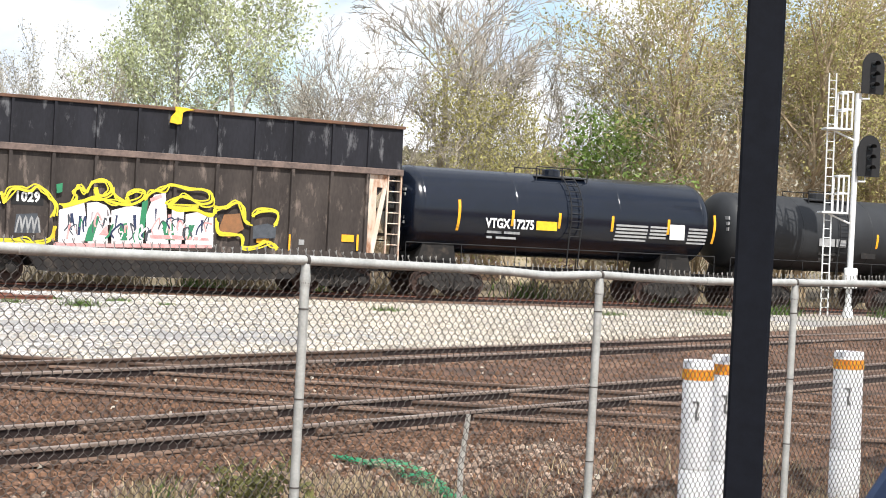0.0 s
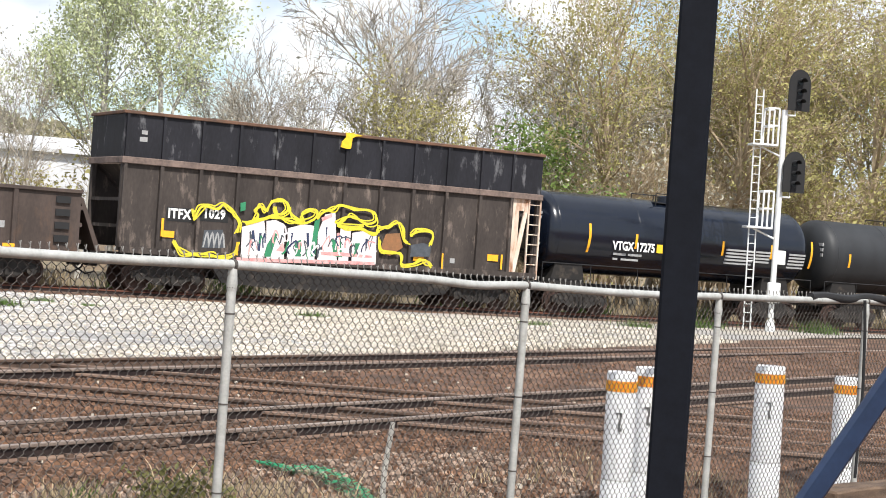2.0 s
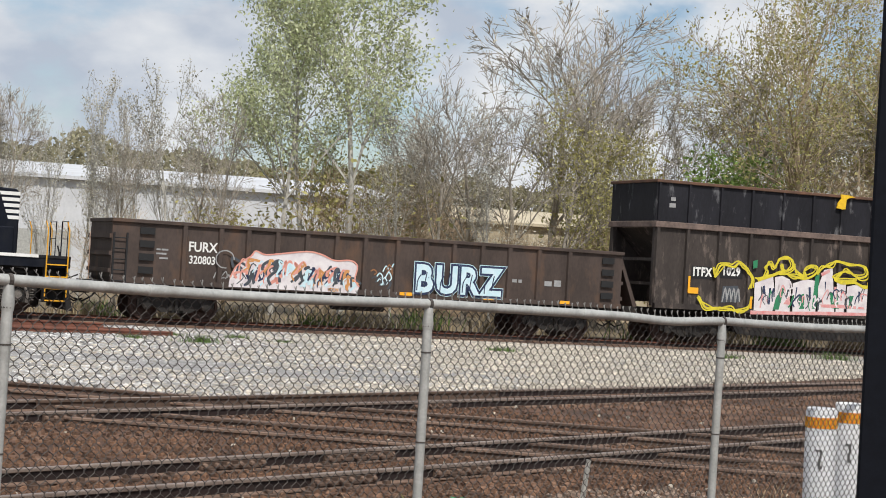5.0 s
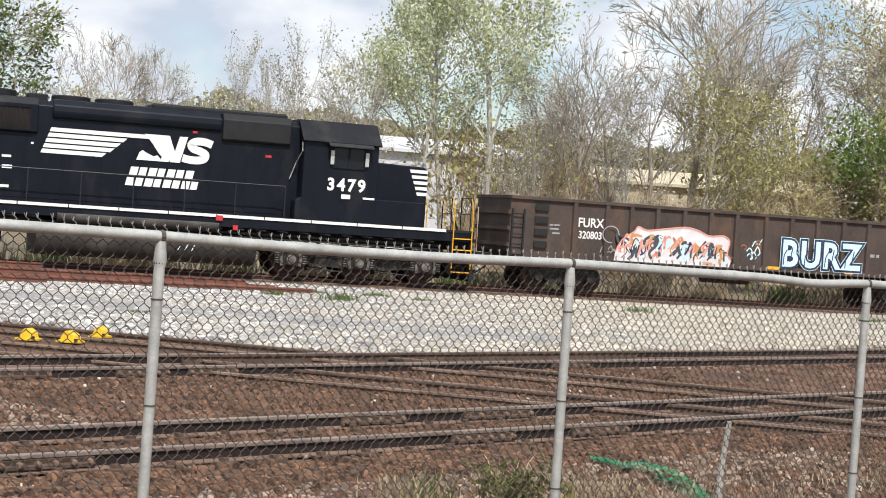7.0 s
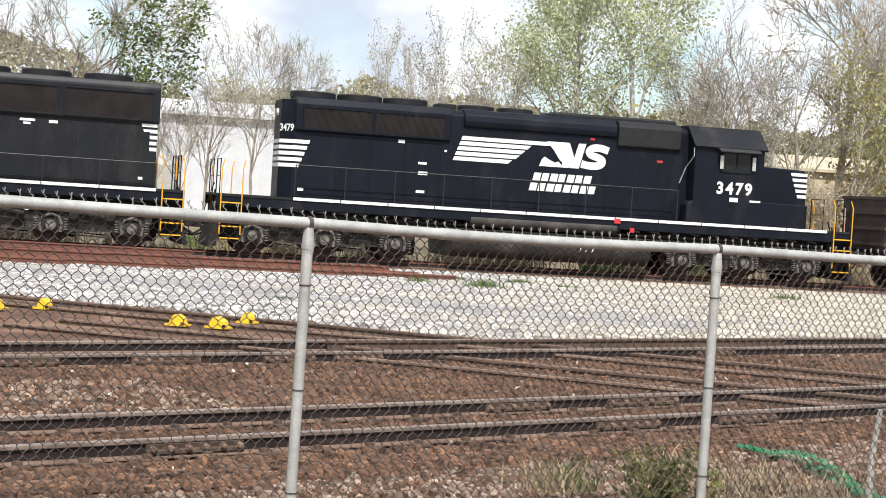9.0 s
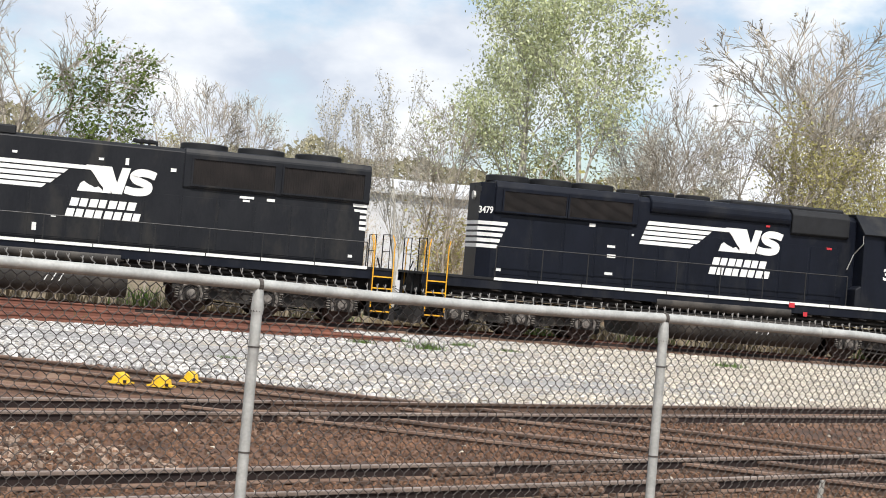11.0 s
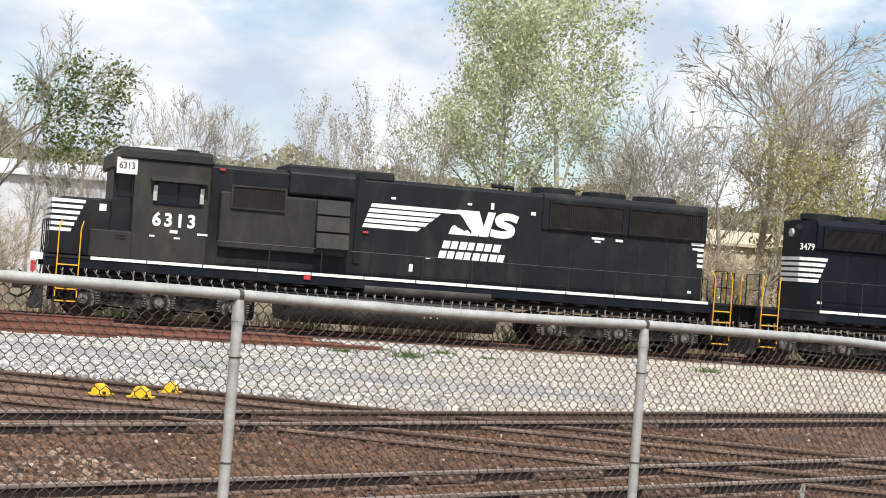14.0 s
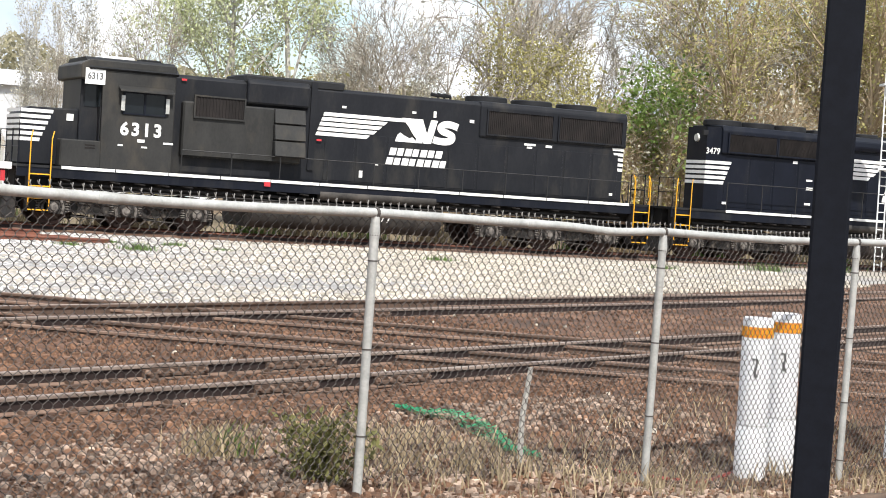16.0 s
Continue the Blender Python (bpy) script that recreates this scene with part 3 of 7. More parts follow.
me = bpy.data.meshes.new("barbed_edge")
me.from_pydata([tuple(v) for v in verts], [], faces)
me.materials.append(M_BARB)
barbed = new("barbed_edge", me)
barbed.parent = fence
tagged(barbed, "row of twisted wire barbs above the rail", kind="stuff")
part("rail_cable", tube(B(), [fence_at(10.55 + 4.1 * i / 30, 0.02 * math.sin(i), rail_top(10.55 + 4.1 * i / 30) + 0.03 + 0.012 * math.sin(i * 0.9)) for i in range(31)], 0.045, 9), M_DARK, fence, "black cable bundle tied along the rail", smooth=True)
part("hanging_cable", tube(B(), [fence_at(11.55, -0.06, 1.84), fence_at(11.58, -0.07, 1.5), fence_at(11.62, -0.07, 0.9), fence_at(11.6, -0.06, 0.0)], 0.016, 6), M_DARK, fence)

# ---- white bollards behind the fence
def bollard(d, out, top, r, number, label):
    p = fence_at(d, out)
    base = height(p.x, p.y) - 0.06
    t = thing("bollard", label, "bollard", "bollards by the fence", m=Matrix.Translation((p.x, p.y, base)) @ pose(0, 0, 0, 0.6, -0.6, -23))
    h = top - base
    seam = max(h - 0.98, 0.1)
    part("sleeve", lathe(B(), [(0, r * 1.03), (seam - 0.006, r * 1.03), (seam, r * 1.0)], "z", 28), M_WHITE, t, smooth=True)
    part("seam", lathe(B(), [(seam, r * 1.012), (seam + 0.012, r * 1.012)], "z", 28), M_GALV, t)
    part("post", lathe(B(), [(seam + 0.01, r), (h - 0.012, r * 0.99), (h, r * 0.95)], "z", 28), M_WHITE, t, smooth=True)
    band = part("reflective_band", lathe(B(), [(h - 0.175, r * 1.008), (h - 0.078, r * 1.008)], "z", 28), M_ORANGE, t, "orange reflective band")
    b = B()
    for k in range(30):
        a = k * math.pi / 15
        box(b, -0.003, 0.003, -0.002, 0.002, h - 0.172, h - 0.081, m=Matrix.Translation((r * 1.01 * math.cos(a), r * 1.01 * math.sin(a), 0)) @ Matrix.Rotation(a + math.pi / 2, 4, "Z"))
    tagged(part("band_ridge", b, M_YELLOW, band), "row of fine ridges in the reflective band", kind="stuff")
    if number:
        b = B()
        for x0, x1, z0, z1 in ((-0.035, 0.02, 0.36, 0.375), (0.0, 0.018, 0.375, 0.44), (-0.012, 0.01, 0.44, 0.50), (-0.012, 0.025, 0.50, 0.53)):
            box(b, x0, x1, -r - 0.004, -r + 0.03, h - z1, h - z0)
        part("stencil_mark", b, M_BLACKMARK, t, "worn black stencil mark")


bollard(8.22, 0.5, 1.06, 0.14, True, "chalky white bollard with an orange band behind the fence")
bollard(8.77, 0.58, 1.09, 0.14, True, "white bollard with an orange band close behind another")
bollard(10.76, 0.5, 1.11, 0.15, True, "stout white bollard with an orange reflective band")
bollard(12.36, 0.5, 0.98, 0.14, False, "white bollard half hidden by a fence post")

# thin weathered stake in front of the net
b = tube(B(), [(3.33, 12.73, -0.2), (3.33, 12.74, 0.3), (3.37, 12.73, 0.69)], 0.026, 7, 0.02)
tagged(part("stake", b, M_BARK_PALE, smooth=True), "thin weathered wooden stake in the ground", "stake")

# ---- dark post and brace of the shelter in front
POLE = Vector((2.984, 6.621))
b = box(B(), -0.078, 0.078, -0.078, 0.078, -0.2, 5.2)
tagged(part("shelter_post", b, M_POLE, bevel=0.012, m=Matrix.Translation((POLE.x, POLE.y, 0)) @ pose(0, 0, 0, 0, 0, -24)), "tall dark painted steel shelter post", "post")
b = box(B(), -0.034, 0.034, -0.014, 0.014, -0.12, 3.6)
brace_m = Matrix.Translation((1.36, 4.2, -0.03)) @ Matrix.Rotation(radians(33.95), 4, "Y")
tagged(part("diagonal_brace", b, M_BLUE, bevel=0.01, m=brace_m), "navy painted steel brace leaning at a slant", "brace")

# ---- timber edging on the ground
def timber(p, q, w, h, z, label):
    p, q = Vector((*p, z)), Vector((*q, z))
    ln = (q - p).length
    b = box(B(), 0, ln, -w / 2, w / 2, 0, h)
    bmesh.ops.subdivide_edges(b, edges=[e for e in b.edges if abs((e.verts[0].co - e.verts[1].co).x) > 0.5], cuts=10)
    for v in b.verts:
        v.co += Vector((0, noise.noise(v.co * 2.1) * 0.02, noise.noise(v.co * 2.7 + Vector((4, 0, 0))) * 0.02))
    m = Matrix.Translation(p) @ Matrix.Rotation(math.atan2(q.y - p.y, q.x - p.x), 4, "Z")
    return tagged(part("timber", b, M_LOG, bevel=0.02, m=m), label, "timber", "timber edging")


timber((7.30, 13.22), (9.8, 14.6), 0.34, 0.34, -0.44, "weathered brown timber at the bottom of a stack")
timber((7.42, 13.35), (9.6, 14.7), 0.3, 0.30, -0.1, "weathered brown timber lying by the fence")
timber((4.4, 10.75), (6.0, 11.72), 0.26, 0.46, -0.5, "low weathered timber edging by the fence")

# ---- train
WHEELS = []      # wheelset objects with their place and radius, for motions()
CARS = []        # car objects and their place along the track at the start


def wheelset(parent, x, z, r, gauge=1.435):
    b = B()
    tube(b, [(0, -0.95, 0), (0, 0.95, 0)], 0.08, 10)
    for s in (-1, 1):
        y = s * gauge / 2
        lathe(b, [(y - s * 0.03, r + 0.028), (y, r + 0.025), (y + s * 0.01, r), (y + s * 0.105, r - 0.008), (y + s * 0.105, r * 0.82), (y + s * 0.05, r * 0.76),
                  (y + s * 0.05, r * 0.38), (y + s * 0.12, r * 0.30), (y + s * 0.12, 0.09)], "y", 28)
        for k in range(6):   # cast ribs that show the turning
            a = k * math.pi / 3
            box(b, r * 0.4, r * 0.74, -0.012, 0.012, -0.012, 0.012, m=Matrix.Translation((0, y + s * 0.055, 0)) @ Matrix.Rotation(a, 4, "Y"))
    ob = part("wheelset", b, M_WHEEL, parent, smooth=True, m=Matrix.Translation((x, 0, z)))
    WHEELS.append((ob, x, z, r))
    return ob


def freight_truck(car, x, r=0.44):
    b = B()
    for s in (-1, 1):
        y = s * 0.98
        extrude(b, [(-1.15, 0.40), (-1.15, 0.60), (-0.75, 0.72), (-0.4, 0.88), (0.4, 0.88), (0.75, 0.72), (1.15, 0.60), (1.15, 0.40), (0.7, 0.40), (0.42, 0.24), (-0.42, 0.24), (-0.7, 0.40)],
                "y", y - 0.07, y + 0.07)
        for k in (-0.16, 0, 0.16):
            tube(b, [(k, y - s * 0.0 + s * 0.08, 0.3), (k, y + s * 0.08, 0.62)], 0.065, 8)
        for k in (-0.89, 0.89):
            lathe(b, [(y + s * 0.06, 0.17), (y + s * 0.15, 0.15), (y + s * 0.17, 0.06)], "y", 12, (k, 0, 0.46))
    box(b, -0.2, 0.2, -0.95, 0.95, 0.5, 0.82)
    t = part("truck", b, M_TRUCK, car, "grimy cast truck side frames", m=Matrix.Translation((x, 0, 0)))
    for k in (-0.89, 0.89):
        wheelset(t, k, r, r)
    return t


def loco_truck(car, x, axles, r=0.51):
    b = B()
    a0, a1 = axles[0] - 0.55, axles[-1] + 0.55
    for s in (-1, 1):
        y = s * 1.05
        box(b, a0, a1, y - 0.09, y + 0.09, 0.66, 0.86)
        for a in axles:
            box(b, a - 0.24, a + 0.24, y - 0.13, y + 0.13, 0.34, 0.70)
            lathe(b, [(y + s * 0.13, 0.19), (y + s * 0.2, 0.17), (y + s * 0.21, 0.08)], "y", 14, (a, 0, 0.52))
            tube(b, [(a - 0.36, y + s * 0.06, 0.36), (a - 0.36, y + s * 0.06, 0.72)], 0.09, 8)
            tube(b, [(a + 0.36, y + s * 0.06, 0.36), (a + 0.36, y + s * 0.06, 0.72)], 0.09, 8)
        for a, c in zip(axles, axles[1:]):
            mid = (a + c) / 2
            box(b, mid - 0.42, mid + 0.42, y - 0.05, y + 0.1, 0.42, 0.62)
            tube(b, [(mid - 0.5, y + s * 0.16, 0.95), (mid + 0.35, y + s * 0.16, 0.82)], 0.07, 8)
            tube(b, [(mid - 0.55, y + s * 0.14, 0.3), (mid + 0.55, y + s * 0.14, 0.24)], 0.025, 6)
        tube(b, [(a0, y + s * 0.12, 0.95), (a1, y + s * 0.12, 1.0)], 0.02, 6)
        extrude(b, [(a0, 0.86), (a0 + 0.3, 0.50), (axles[0] + 0.4, 0.42), (axles[1] - 0.5, 0.34), (axles[1] + 0.5, 0.34), (axles[2] - 0.4, 0.42), (a1 - 0.3, 0.50), (a1, 0.86)], "y", y - 0.05, y + 0.05)
    box(b, -0.6, 0.6, -0.9, 0.9, 0.6, 1.0)
    t = part("truck", b, M_TRUCK, car, "dusty three-axle truck frame", m=Matrix.Translation((x, 0, 0)))
    for a in axles:
        wheelset(t, a, r, r)
        part("traction_motor", box(B(), a - 0.1, a + 0.75, -0.55, 0.55, 0.2, 0.95), M_UNDER, t, bevel=0.06)
    for a in axles:
        for s in (-1, 1):
            bb = box(B(), a - 0.13, a + 0.13, s * 1.19 - 0.04, s * 1.19 + 0.04, 0.40, 0.64)
            part("journal_box", bb, M_UNDER, t, bevel=0.02)
            bb = tube(B(), [(a - 0.27, s * 1.20, 0.34), (a - 0.30, s * 1.20, 0.55), (a - 0.22, s * 1.20, 0.76), (a, s * 1.20, 0.84), (a + 0.22, s * 1.20, 0.76), (a + 0.30, s * 1.20, 0.55), (a + 0.27, s * 1.20, 0.34)], 0.045, 6)
            lathe(bb, [(s * 1.22, 0.15), (s * 1.28, 0.14), (s * 1.29, 0.09), (s * 1.31, 0.08), (s * 1.31, 0.03)], "y", 14, (a, 0, 0.53))
            for dx in (-0.42, 0.42):
                for k in range(5):
                    lathe(bb, [(0.40 + 0.07 * k, 0.05), (0.42 + 0.07 * k, 0.075), (0.44 + 0.07 * k, 0.05)], "z", 8, (a + dx, s * 1.18, 0))
            part("pedestal", bb, M_DUSTY, t, "pale dust-caked journal and springs")
            bb = lathe(B(), [(s * 1.15, 0.15), (s * 1.30, 0.13), (s * 1.32, 0.05)], "y", 12, (a + 0.62 * (1 if a < 1 else -1), 0, 0.84))
            part("brake_cylinder", bb, M_UNDER, t, smooth=True)
            bb = tube(B(), [(a - 0.75, s * 1.24, 1.03), (a - 0.3, s * 1.26, 0.93), (a + 0.1, s * 1.25, 0.98), (a + 0.5, s * 1.22, 1.08)], 0.022, 5)
            part("brake_hose", bb, M_DARK, t)
    return t


def coupler(car, x, s):
    b = tube(B(), [(x, 0, 0.85), (x + s * 0.55, 0, 0.85)], 0.09, 8)
    box(b, x + s * 0.55 - 0.16, x + s * 0.55 + 0.16, -0.2, 0.16, 0.68, 1.02)
    part("coupler", b, M_UNDER, car, bevel=0.02)
    b = tube(B(), [(x, 0.3, 0.95), (x + s * 0.2, 0.32, 0.6), (x + s * 0.5, 0.3, 0.42), (x + s * 0.75, 0.25, 0.5)], 0.028, 6)
    part("air_hose", b, M_DARK, car)


def stripes(name, bars, y, material, parent, label="", th=0.006):
    """Painted bars on a side: each an outline in (x, z)."""
    b = B()
    for poly in bars:
        extrude(b, poly, "y", y - th, y)
    return part(name, b, material, parent, label)


SIDE = Matrix.Rotation(radians(90), 4, "X")


def side_text(body, x, y, z, size, parent, material=M_LWHITE, label="", squeeze=1.0, slant=0.0, name="lettering", bold=0.018, space=1.0):
    return lettering(name, body, size, material, parent, Matrix.Translation((x, y, z)) @ SIDE, label, squeeze, slant, bold, space)


def slanted(x, z, w, h, sl):
    return [(x, z), (x + w, z), (x + w + sl * h, z + h), (x + sl * h, z + h)]


def ribbon(b, line, y, w, th=0.006, closed=False):
    """A flat painted stroke of width w along a smooth line of (x, z) points."""
    pts = [Vector(p) for p in line]
    fine = []
    n = len(pts)
    for i in range(n if closed else n - 1):
        p0, p1, p2, p3 = (pts[(i + k) % n] if closed else pts[min(max(i + k, 0), n - 1)] for k in (-1, 0, 1, 2))
        for j in range(4):
            t = j / 4
            fine.append(0.5 * (2 * p1 + (p2 - p0) * t + (2 * p0 - 5 * p1 + 4 * p2 - p3) * t * t + (3 * p1 - p0 - 3 * p2 + p3) * t ** 3))
    fine.append(pts[0] if closed else pts[-1])
    rows = []
    for i, p in enumerate(fine):
        d = fine[min(i + 1, len(fine) - 1)] - fine[max(i - 1, 0)]
        e = Vector((-d.y, d.x)).normalized() * (w / 2)
        rows.append((b.verts.new((p.x + e.x, y - th, p.y + e.y)), b.verts.new((p.x - e.x, y - th, p.y - e.y))))
    for q, r in zip(rows, rows[1:]):
        b.faces.new((q[0], q[1], r[1], r[0]))
    return b


def emblem(car, x, z, y):
    """The white side emblem: five bars cut by a dark horse's neck, two bold shapes, and two rows of blocks below. (x, z): its lower left corner."""
    ends = (1.72, 1.95, 2.12, 2.30, 3.02)
    for i in range(5):
        z0, x0 = z + 0.155 * i, x + 0.055 * i
        stripes("side_bar", [[(x0, z0), (x + ends[i], z0), (x + ends[i] + 0.12, z0 + 0.115), (x0 + 0.045, z0 + 0.115)]], y, M_LWHITE, car, "white tapering bar")
    bx = x + 2.70
    shapes = [[(0, 0), (0.08, 0.22), (0.17, 0.29), (0.30, 0.21), (0.50, 0.13), (0.60, 0.17), (0.70, 0.08), (0.72, 0)],
              [(0.20, 0.76), (0.78, 0.76), (0.92, 0.40), (0.95, 0.0), (0.70, 0.0), (0.73, 0.14), (0.62, 0.25), (0.44, 0.50)],
              [(0.66, 0.76), (0.93, 0.76), (1.22, 0.0), (0.98, 0.0)], [(1.02, 0.0), (1.26, 0.0), (1.46, 0.76), (1.22, 0.76)]]
    for k, poly in enumerate(shapes):
        stripes("emblem_shape", [[(bx + px, z + pz) for px, pz in poly]], y, M_LWHITE, car, "white emblem block", th=0.006 + 0.0006 * k)
    b = ribbon(B(), [(bx + px, z + pz) for px, pz in ((2.18, 0.59), (1.95, 0.655), (1.70, 0.65), (1.56, 0.55), (1.63, 0.44), (1.82, 0.38), (1.99, 0.30), (1.97, 0.17), (1.80, 0.11), (1.55, 0.11), (1.33, 0.15))], y, 0.225, 0.009)
    part("emblem_curve", b, M_LWHITE, car, "white curved emblem stroke")
    for n, dz, dx in ((7, -0.44, 2.52), (8, -0.75, 2.42)):
        for i in range(n):
            x0 = x + dx + i * 0.268
            stripes("lettering_bar", [slanted(x0, z + dz, (0.225, 0.21, 0.23, 0.20)[i % 4], 0.235, 0.22)], y, M_LWHITE, car, "white slanted block of the side lettering", th=0.005)


def fan(car, x, z, r):
    b = lathe(B(), [(0, r), (0.16, r), (0.19, r - 0.03), (0.17, r - 0.06), (0.10, r - 0.08), (0.08, 0.12), (0.13, 0.08)], "z", 28, (x, 0, z))
    f = part("radiator_fan", b, M_ROOF, car, smooth=True)
    for k in range(6):
        arm = box(B(), 0.05, r - 0.06, -0.015, 0.015, 0.13, 0.15, m=Matrix.Translation((x, 0, z)) @ Matrix.Rotation(k * math.pi / 3, 4, "Z"))
        part("fan_arm", arm, M_ROOF, f)
    return f


def hood(car, x0, x1, w, z0, z1, material, name="hood", ch=0.14):
    b = extrude(B(), [(-w, z0), (w, z0), (w, z1 - ch), (w - ch, z1), (-w + ch, z1), (-w, z1 - ch)], "x", x0, x1)
    return part(name, b, material, car, bevel=0.015)


def handrail(car, x0, x1, y, z0, z1, step=1.55, material=M_HANDRAIL):
    b = tube(B(), [(x0, y, z1), (x1, y, z1)], 0.017, 6)
    n = max(1, round((x1 - x0) / step))
    for i in range(n + 1):
        x = x0 + (x1 - x0) * i / n
        tube(b, [(x, y, z0), (x, y, z1)], 0.019, 6)
    return part("handrail", b, material, car)


def end_steps(car, x, s, deck):
    """Stepwell at a corner: treads and two yellow grab irons, near side and far side."""
    for y in (-1.35, 1.35):
        step = part("stepwell", box(B(), x - 0.33, x + 0.33, y + 0.17, y + 0.2, 0.38, deck) if y < 0 else box(B(), x - 0.33, x + 0.33, y - 0.2, y - 0.17, 0.38, deck), M_UNDER, car)
        for dx in (-0.315, 0.315):
            part("side_plate", box(B(), x + dx - 0.015, x + dx + 0.015, y - 0.165, y + 0.165, 0.38, deck), M_UNDER, step)
        for k in range(4):
            z = 0.42 + k * 0.34
            part("tread", box(B(), x - 0.3, x + 0.3, y - 0.165, y + 0.165, z, z + 0.03), M_UNDER, step)
        for k in range(4):
            z = 0.42 + k * 0.34
            part("step_edge", box(B(), x - 0.29, x + 0.29, y - 0.19, y - 0.165, z, z + 0.035), M_STEPY, step, "yellow step edge")
        for dx in (-0.30, 0.30):
            b = tube(B(), [(x + dx, y - 0.2, 0.55), (x + dx, y - 0.2, deck + 0.75), (x + dx - s * 0.06, y - 0.14, deck + 0.98)], 0.018, 7)
            part("grab_iron", b, M_STEPY, car, "yellow grab iron")


def end_rail(car, x, s, deck):
    for y in (-0.9, 0.9):
        b = tube(B(), [(x, y - 0.45, deck), (x, y - 0.45, deck + 1.0), (x, y + 0.45, deck + 1.0), (x, y + 0.45, deck)], 0.019, 6)
        tube(b, [(x, y - 0.45, deck + 0.5), (x, y + 0.45, deck + 0.5)], 0.014, 6)
        part("end_rail", b, M_NSBLACK, car)
    b = tube(B(), [(x, -0.2, deck + 0.1), (x + s * 0.12, -0.3, 0.75), (x + s * 0.5, -0.2, 0.5)], 0.025, 6)
    tube(b, [(x, 0.1, deck + 0.3), (x + s * 0.3, 0.12, 1.05), (x + s * 0.65, 0.1, 1.2)], 0.025, 6)
    part("jumper_cable", b, M_DARK, car)


def louvres(car, x0, x1, z0, z1, y, n, label, frame_m=M_NSBLACK, slat=0.012):
    f = 0.05
    b = box(B(), x0, x1, y - 0.012, y, z0, z1)
    panel = part("grille", b, M_GRILLE, car, label)
    b = B()
    for a in ((x0 - f, x1 + f, z1, z1 + f), (x0 - f, x1 + f, z0 - f, z0), (x0 - f, x0, z0, z1), (x1, x1 + f, z0, z1)):
        box(b, a[0], a[1], y - 0.05, y, a[2], a[3])
    part("grille_frame", b, frame_m, panel)
    b = B()
    for i in range(n):
        x = x0 + (x1 - x0) * (i + 0.5) / n
        box(b, x - slat, x + slat, y - 0.035, y - 0.012, z0, z1)
    tagged(part("grille_slat", b, M_GRILLE, panel), "row of thin upright slats", kind="stuff")


def sill(car, x0, x1, deck, paint_from, paint_to):
    b = box(B(), x0, x1, -1.5, 1.5, deck - 0.07, deck)
    part("walkway", b, M_ROOF, car)
    for y in (-1.435, 1.435):
        part("side_sill", box(B(), x0, x1, y - 0.035, y + 0.035, deck - 0.34, deck - 0.07), M_NSBLACK, car)
    part("underframe", box(B(), x0 + 0.1, x1 - 0.1, -0.75, 0.75, deck - 0.62, deck - 0.08), M_UNDER, car)
    b = B()
    n = 12
    for i in range(n):
        a = paint_from + (paint_to - paint_from) * i / n
        box(b, a + 0.015, a + (paint_to - paint_from) / n - 0.015, -1.512, -1.50, deck - 0.075, deck + 0.012)
    part("sill_stripe", b, M_LWHITE, car, "white dashed sill stripe")
    b = B()
    for i in range(26):
        x = paint_from + (paint_to - paint_from) * i / 26
        tube(b, [(x, -1.42, deck - 0.36), (x + 0.3, -1.42, deck - 0.40)], 0.03, 5)
    tube(b, [(x0 + 1, -1.3, deck - 0.5), (x1 - 1, -1.3, deck - 0.5)], 0.04, 6)
    tube(b, [(x0 + 1, -1.36, deck - 0.62), (x1 - 1, -1.36, deck - 0.62)], 0.025, 6)
    part("piping", b, M_UNDER, car)


def fuel_tank(car, x0, x1, r0, r1):
    b = extrude(B(), [(-1.40, 1.05), (-1.47, 0.88), (-1.46, 0.70), (-1.38, 0.48), (-1.24, 0.33), (-1.05, 0.26), (1.05, 0.26), (1.24, 0.33), (1.38, 0.48), (1.46, 0.70), (1.47, 0.88), (1.40, 1.05), (1.2, 1.15), (-1.2, 1.15)], "x", x0, x1)
    tank = part("fuel_tank", b, M_TANKDUST, car, "dusty dark rounded fuel tank", smooth=True)
    b = tube(B(), [(r0, -1.33, 1.38), (r1, -1.33, 1.38)], 0.17, 14)
    part("air_reservoir", b, M_TANKDUST, car, "long dusty air reservoir", smooth=True)
    b = B()
    for k in range(3):
        tube(b, [(x1 - 1.9 - 0.2 * k, -1.46, 0.62), (x1 - 1.78 - 0.2 * k, -1.47, 0.86)], 0.014, 5)
    part("sight_glass", b, M_LWHITE, tank)


def cab_window(car, x0, x1, z0, z1, y, hooded=True):
    b = box(B(), x0, x1, y - 0.008, y + 0.02, z0, z1)
    w = part("window", b, M_GLASS, car, "dark cab side window")
    b = B()
    for a in ((x0 - 0.06, x1 + 0.06, z1, z1 + 0.05), (x0 - 0.06, x1 + 0.06, z0 - 0.05, z0), (x0 - 0.06, x0, z0, z1), (x1, x1 + 0.06, z0, z1), ((x0 + x1) / 2 - 0.03, (x0 + x1) / 2 + 0.03, z0, z1)):
        box(b, a[0], a[1], y - 0.035, y + 0.01, a[2], a[3])
    part("window_frame", b, M_NSBLACK, w)
    for xm in (x0 - 0.13, x1 + 0.02):
        part("mirror", box(B(), xm, xm + 0.11, y - 0.09, y - 0.07, z0 + 0.05, z1 - 0.08), M_GALV, w, "small side mirror")
    if hooded:
        b = extrude(B(), [(y - 0.01, z1 + 0.2), (y - 0.30, z1 + 0.06), (y - 0.30, z1 + 0.03), (y - 0.01, z1 + 0.16)], "x", x0 - 0.22, x1 + 0.22)
        part("sunshade", b, M_NSDUST, w)


def small_marks(car, marks, y, material, label):
    for x, z, w, h in marks:
        part("stencil_mark", box(B(), x, x + w, y - 0.006, y, z, z + h), material, car, label)


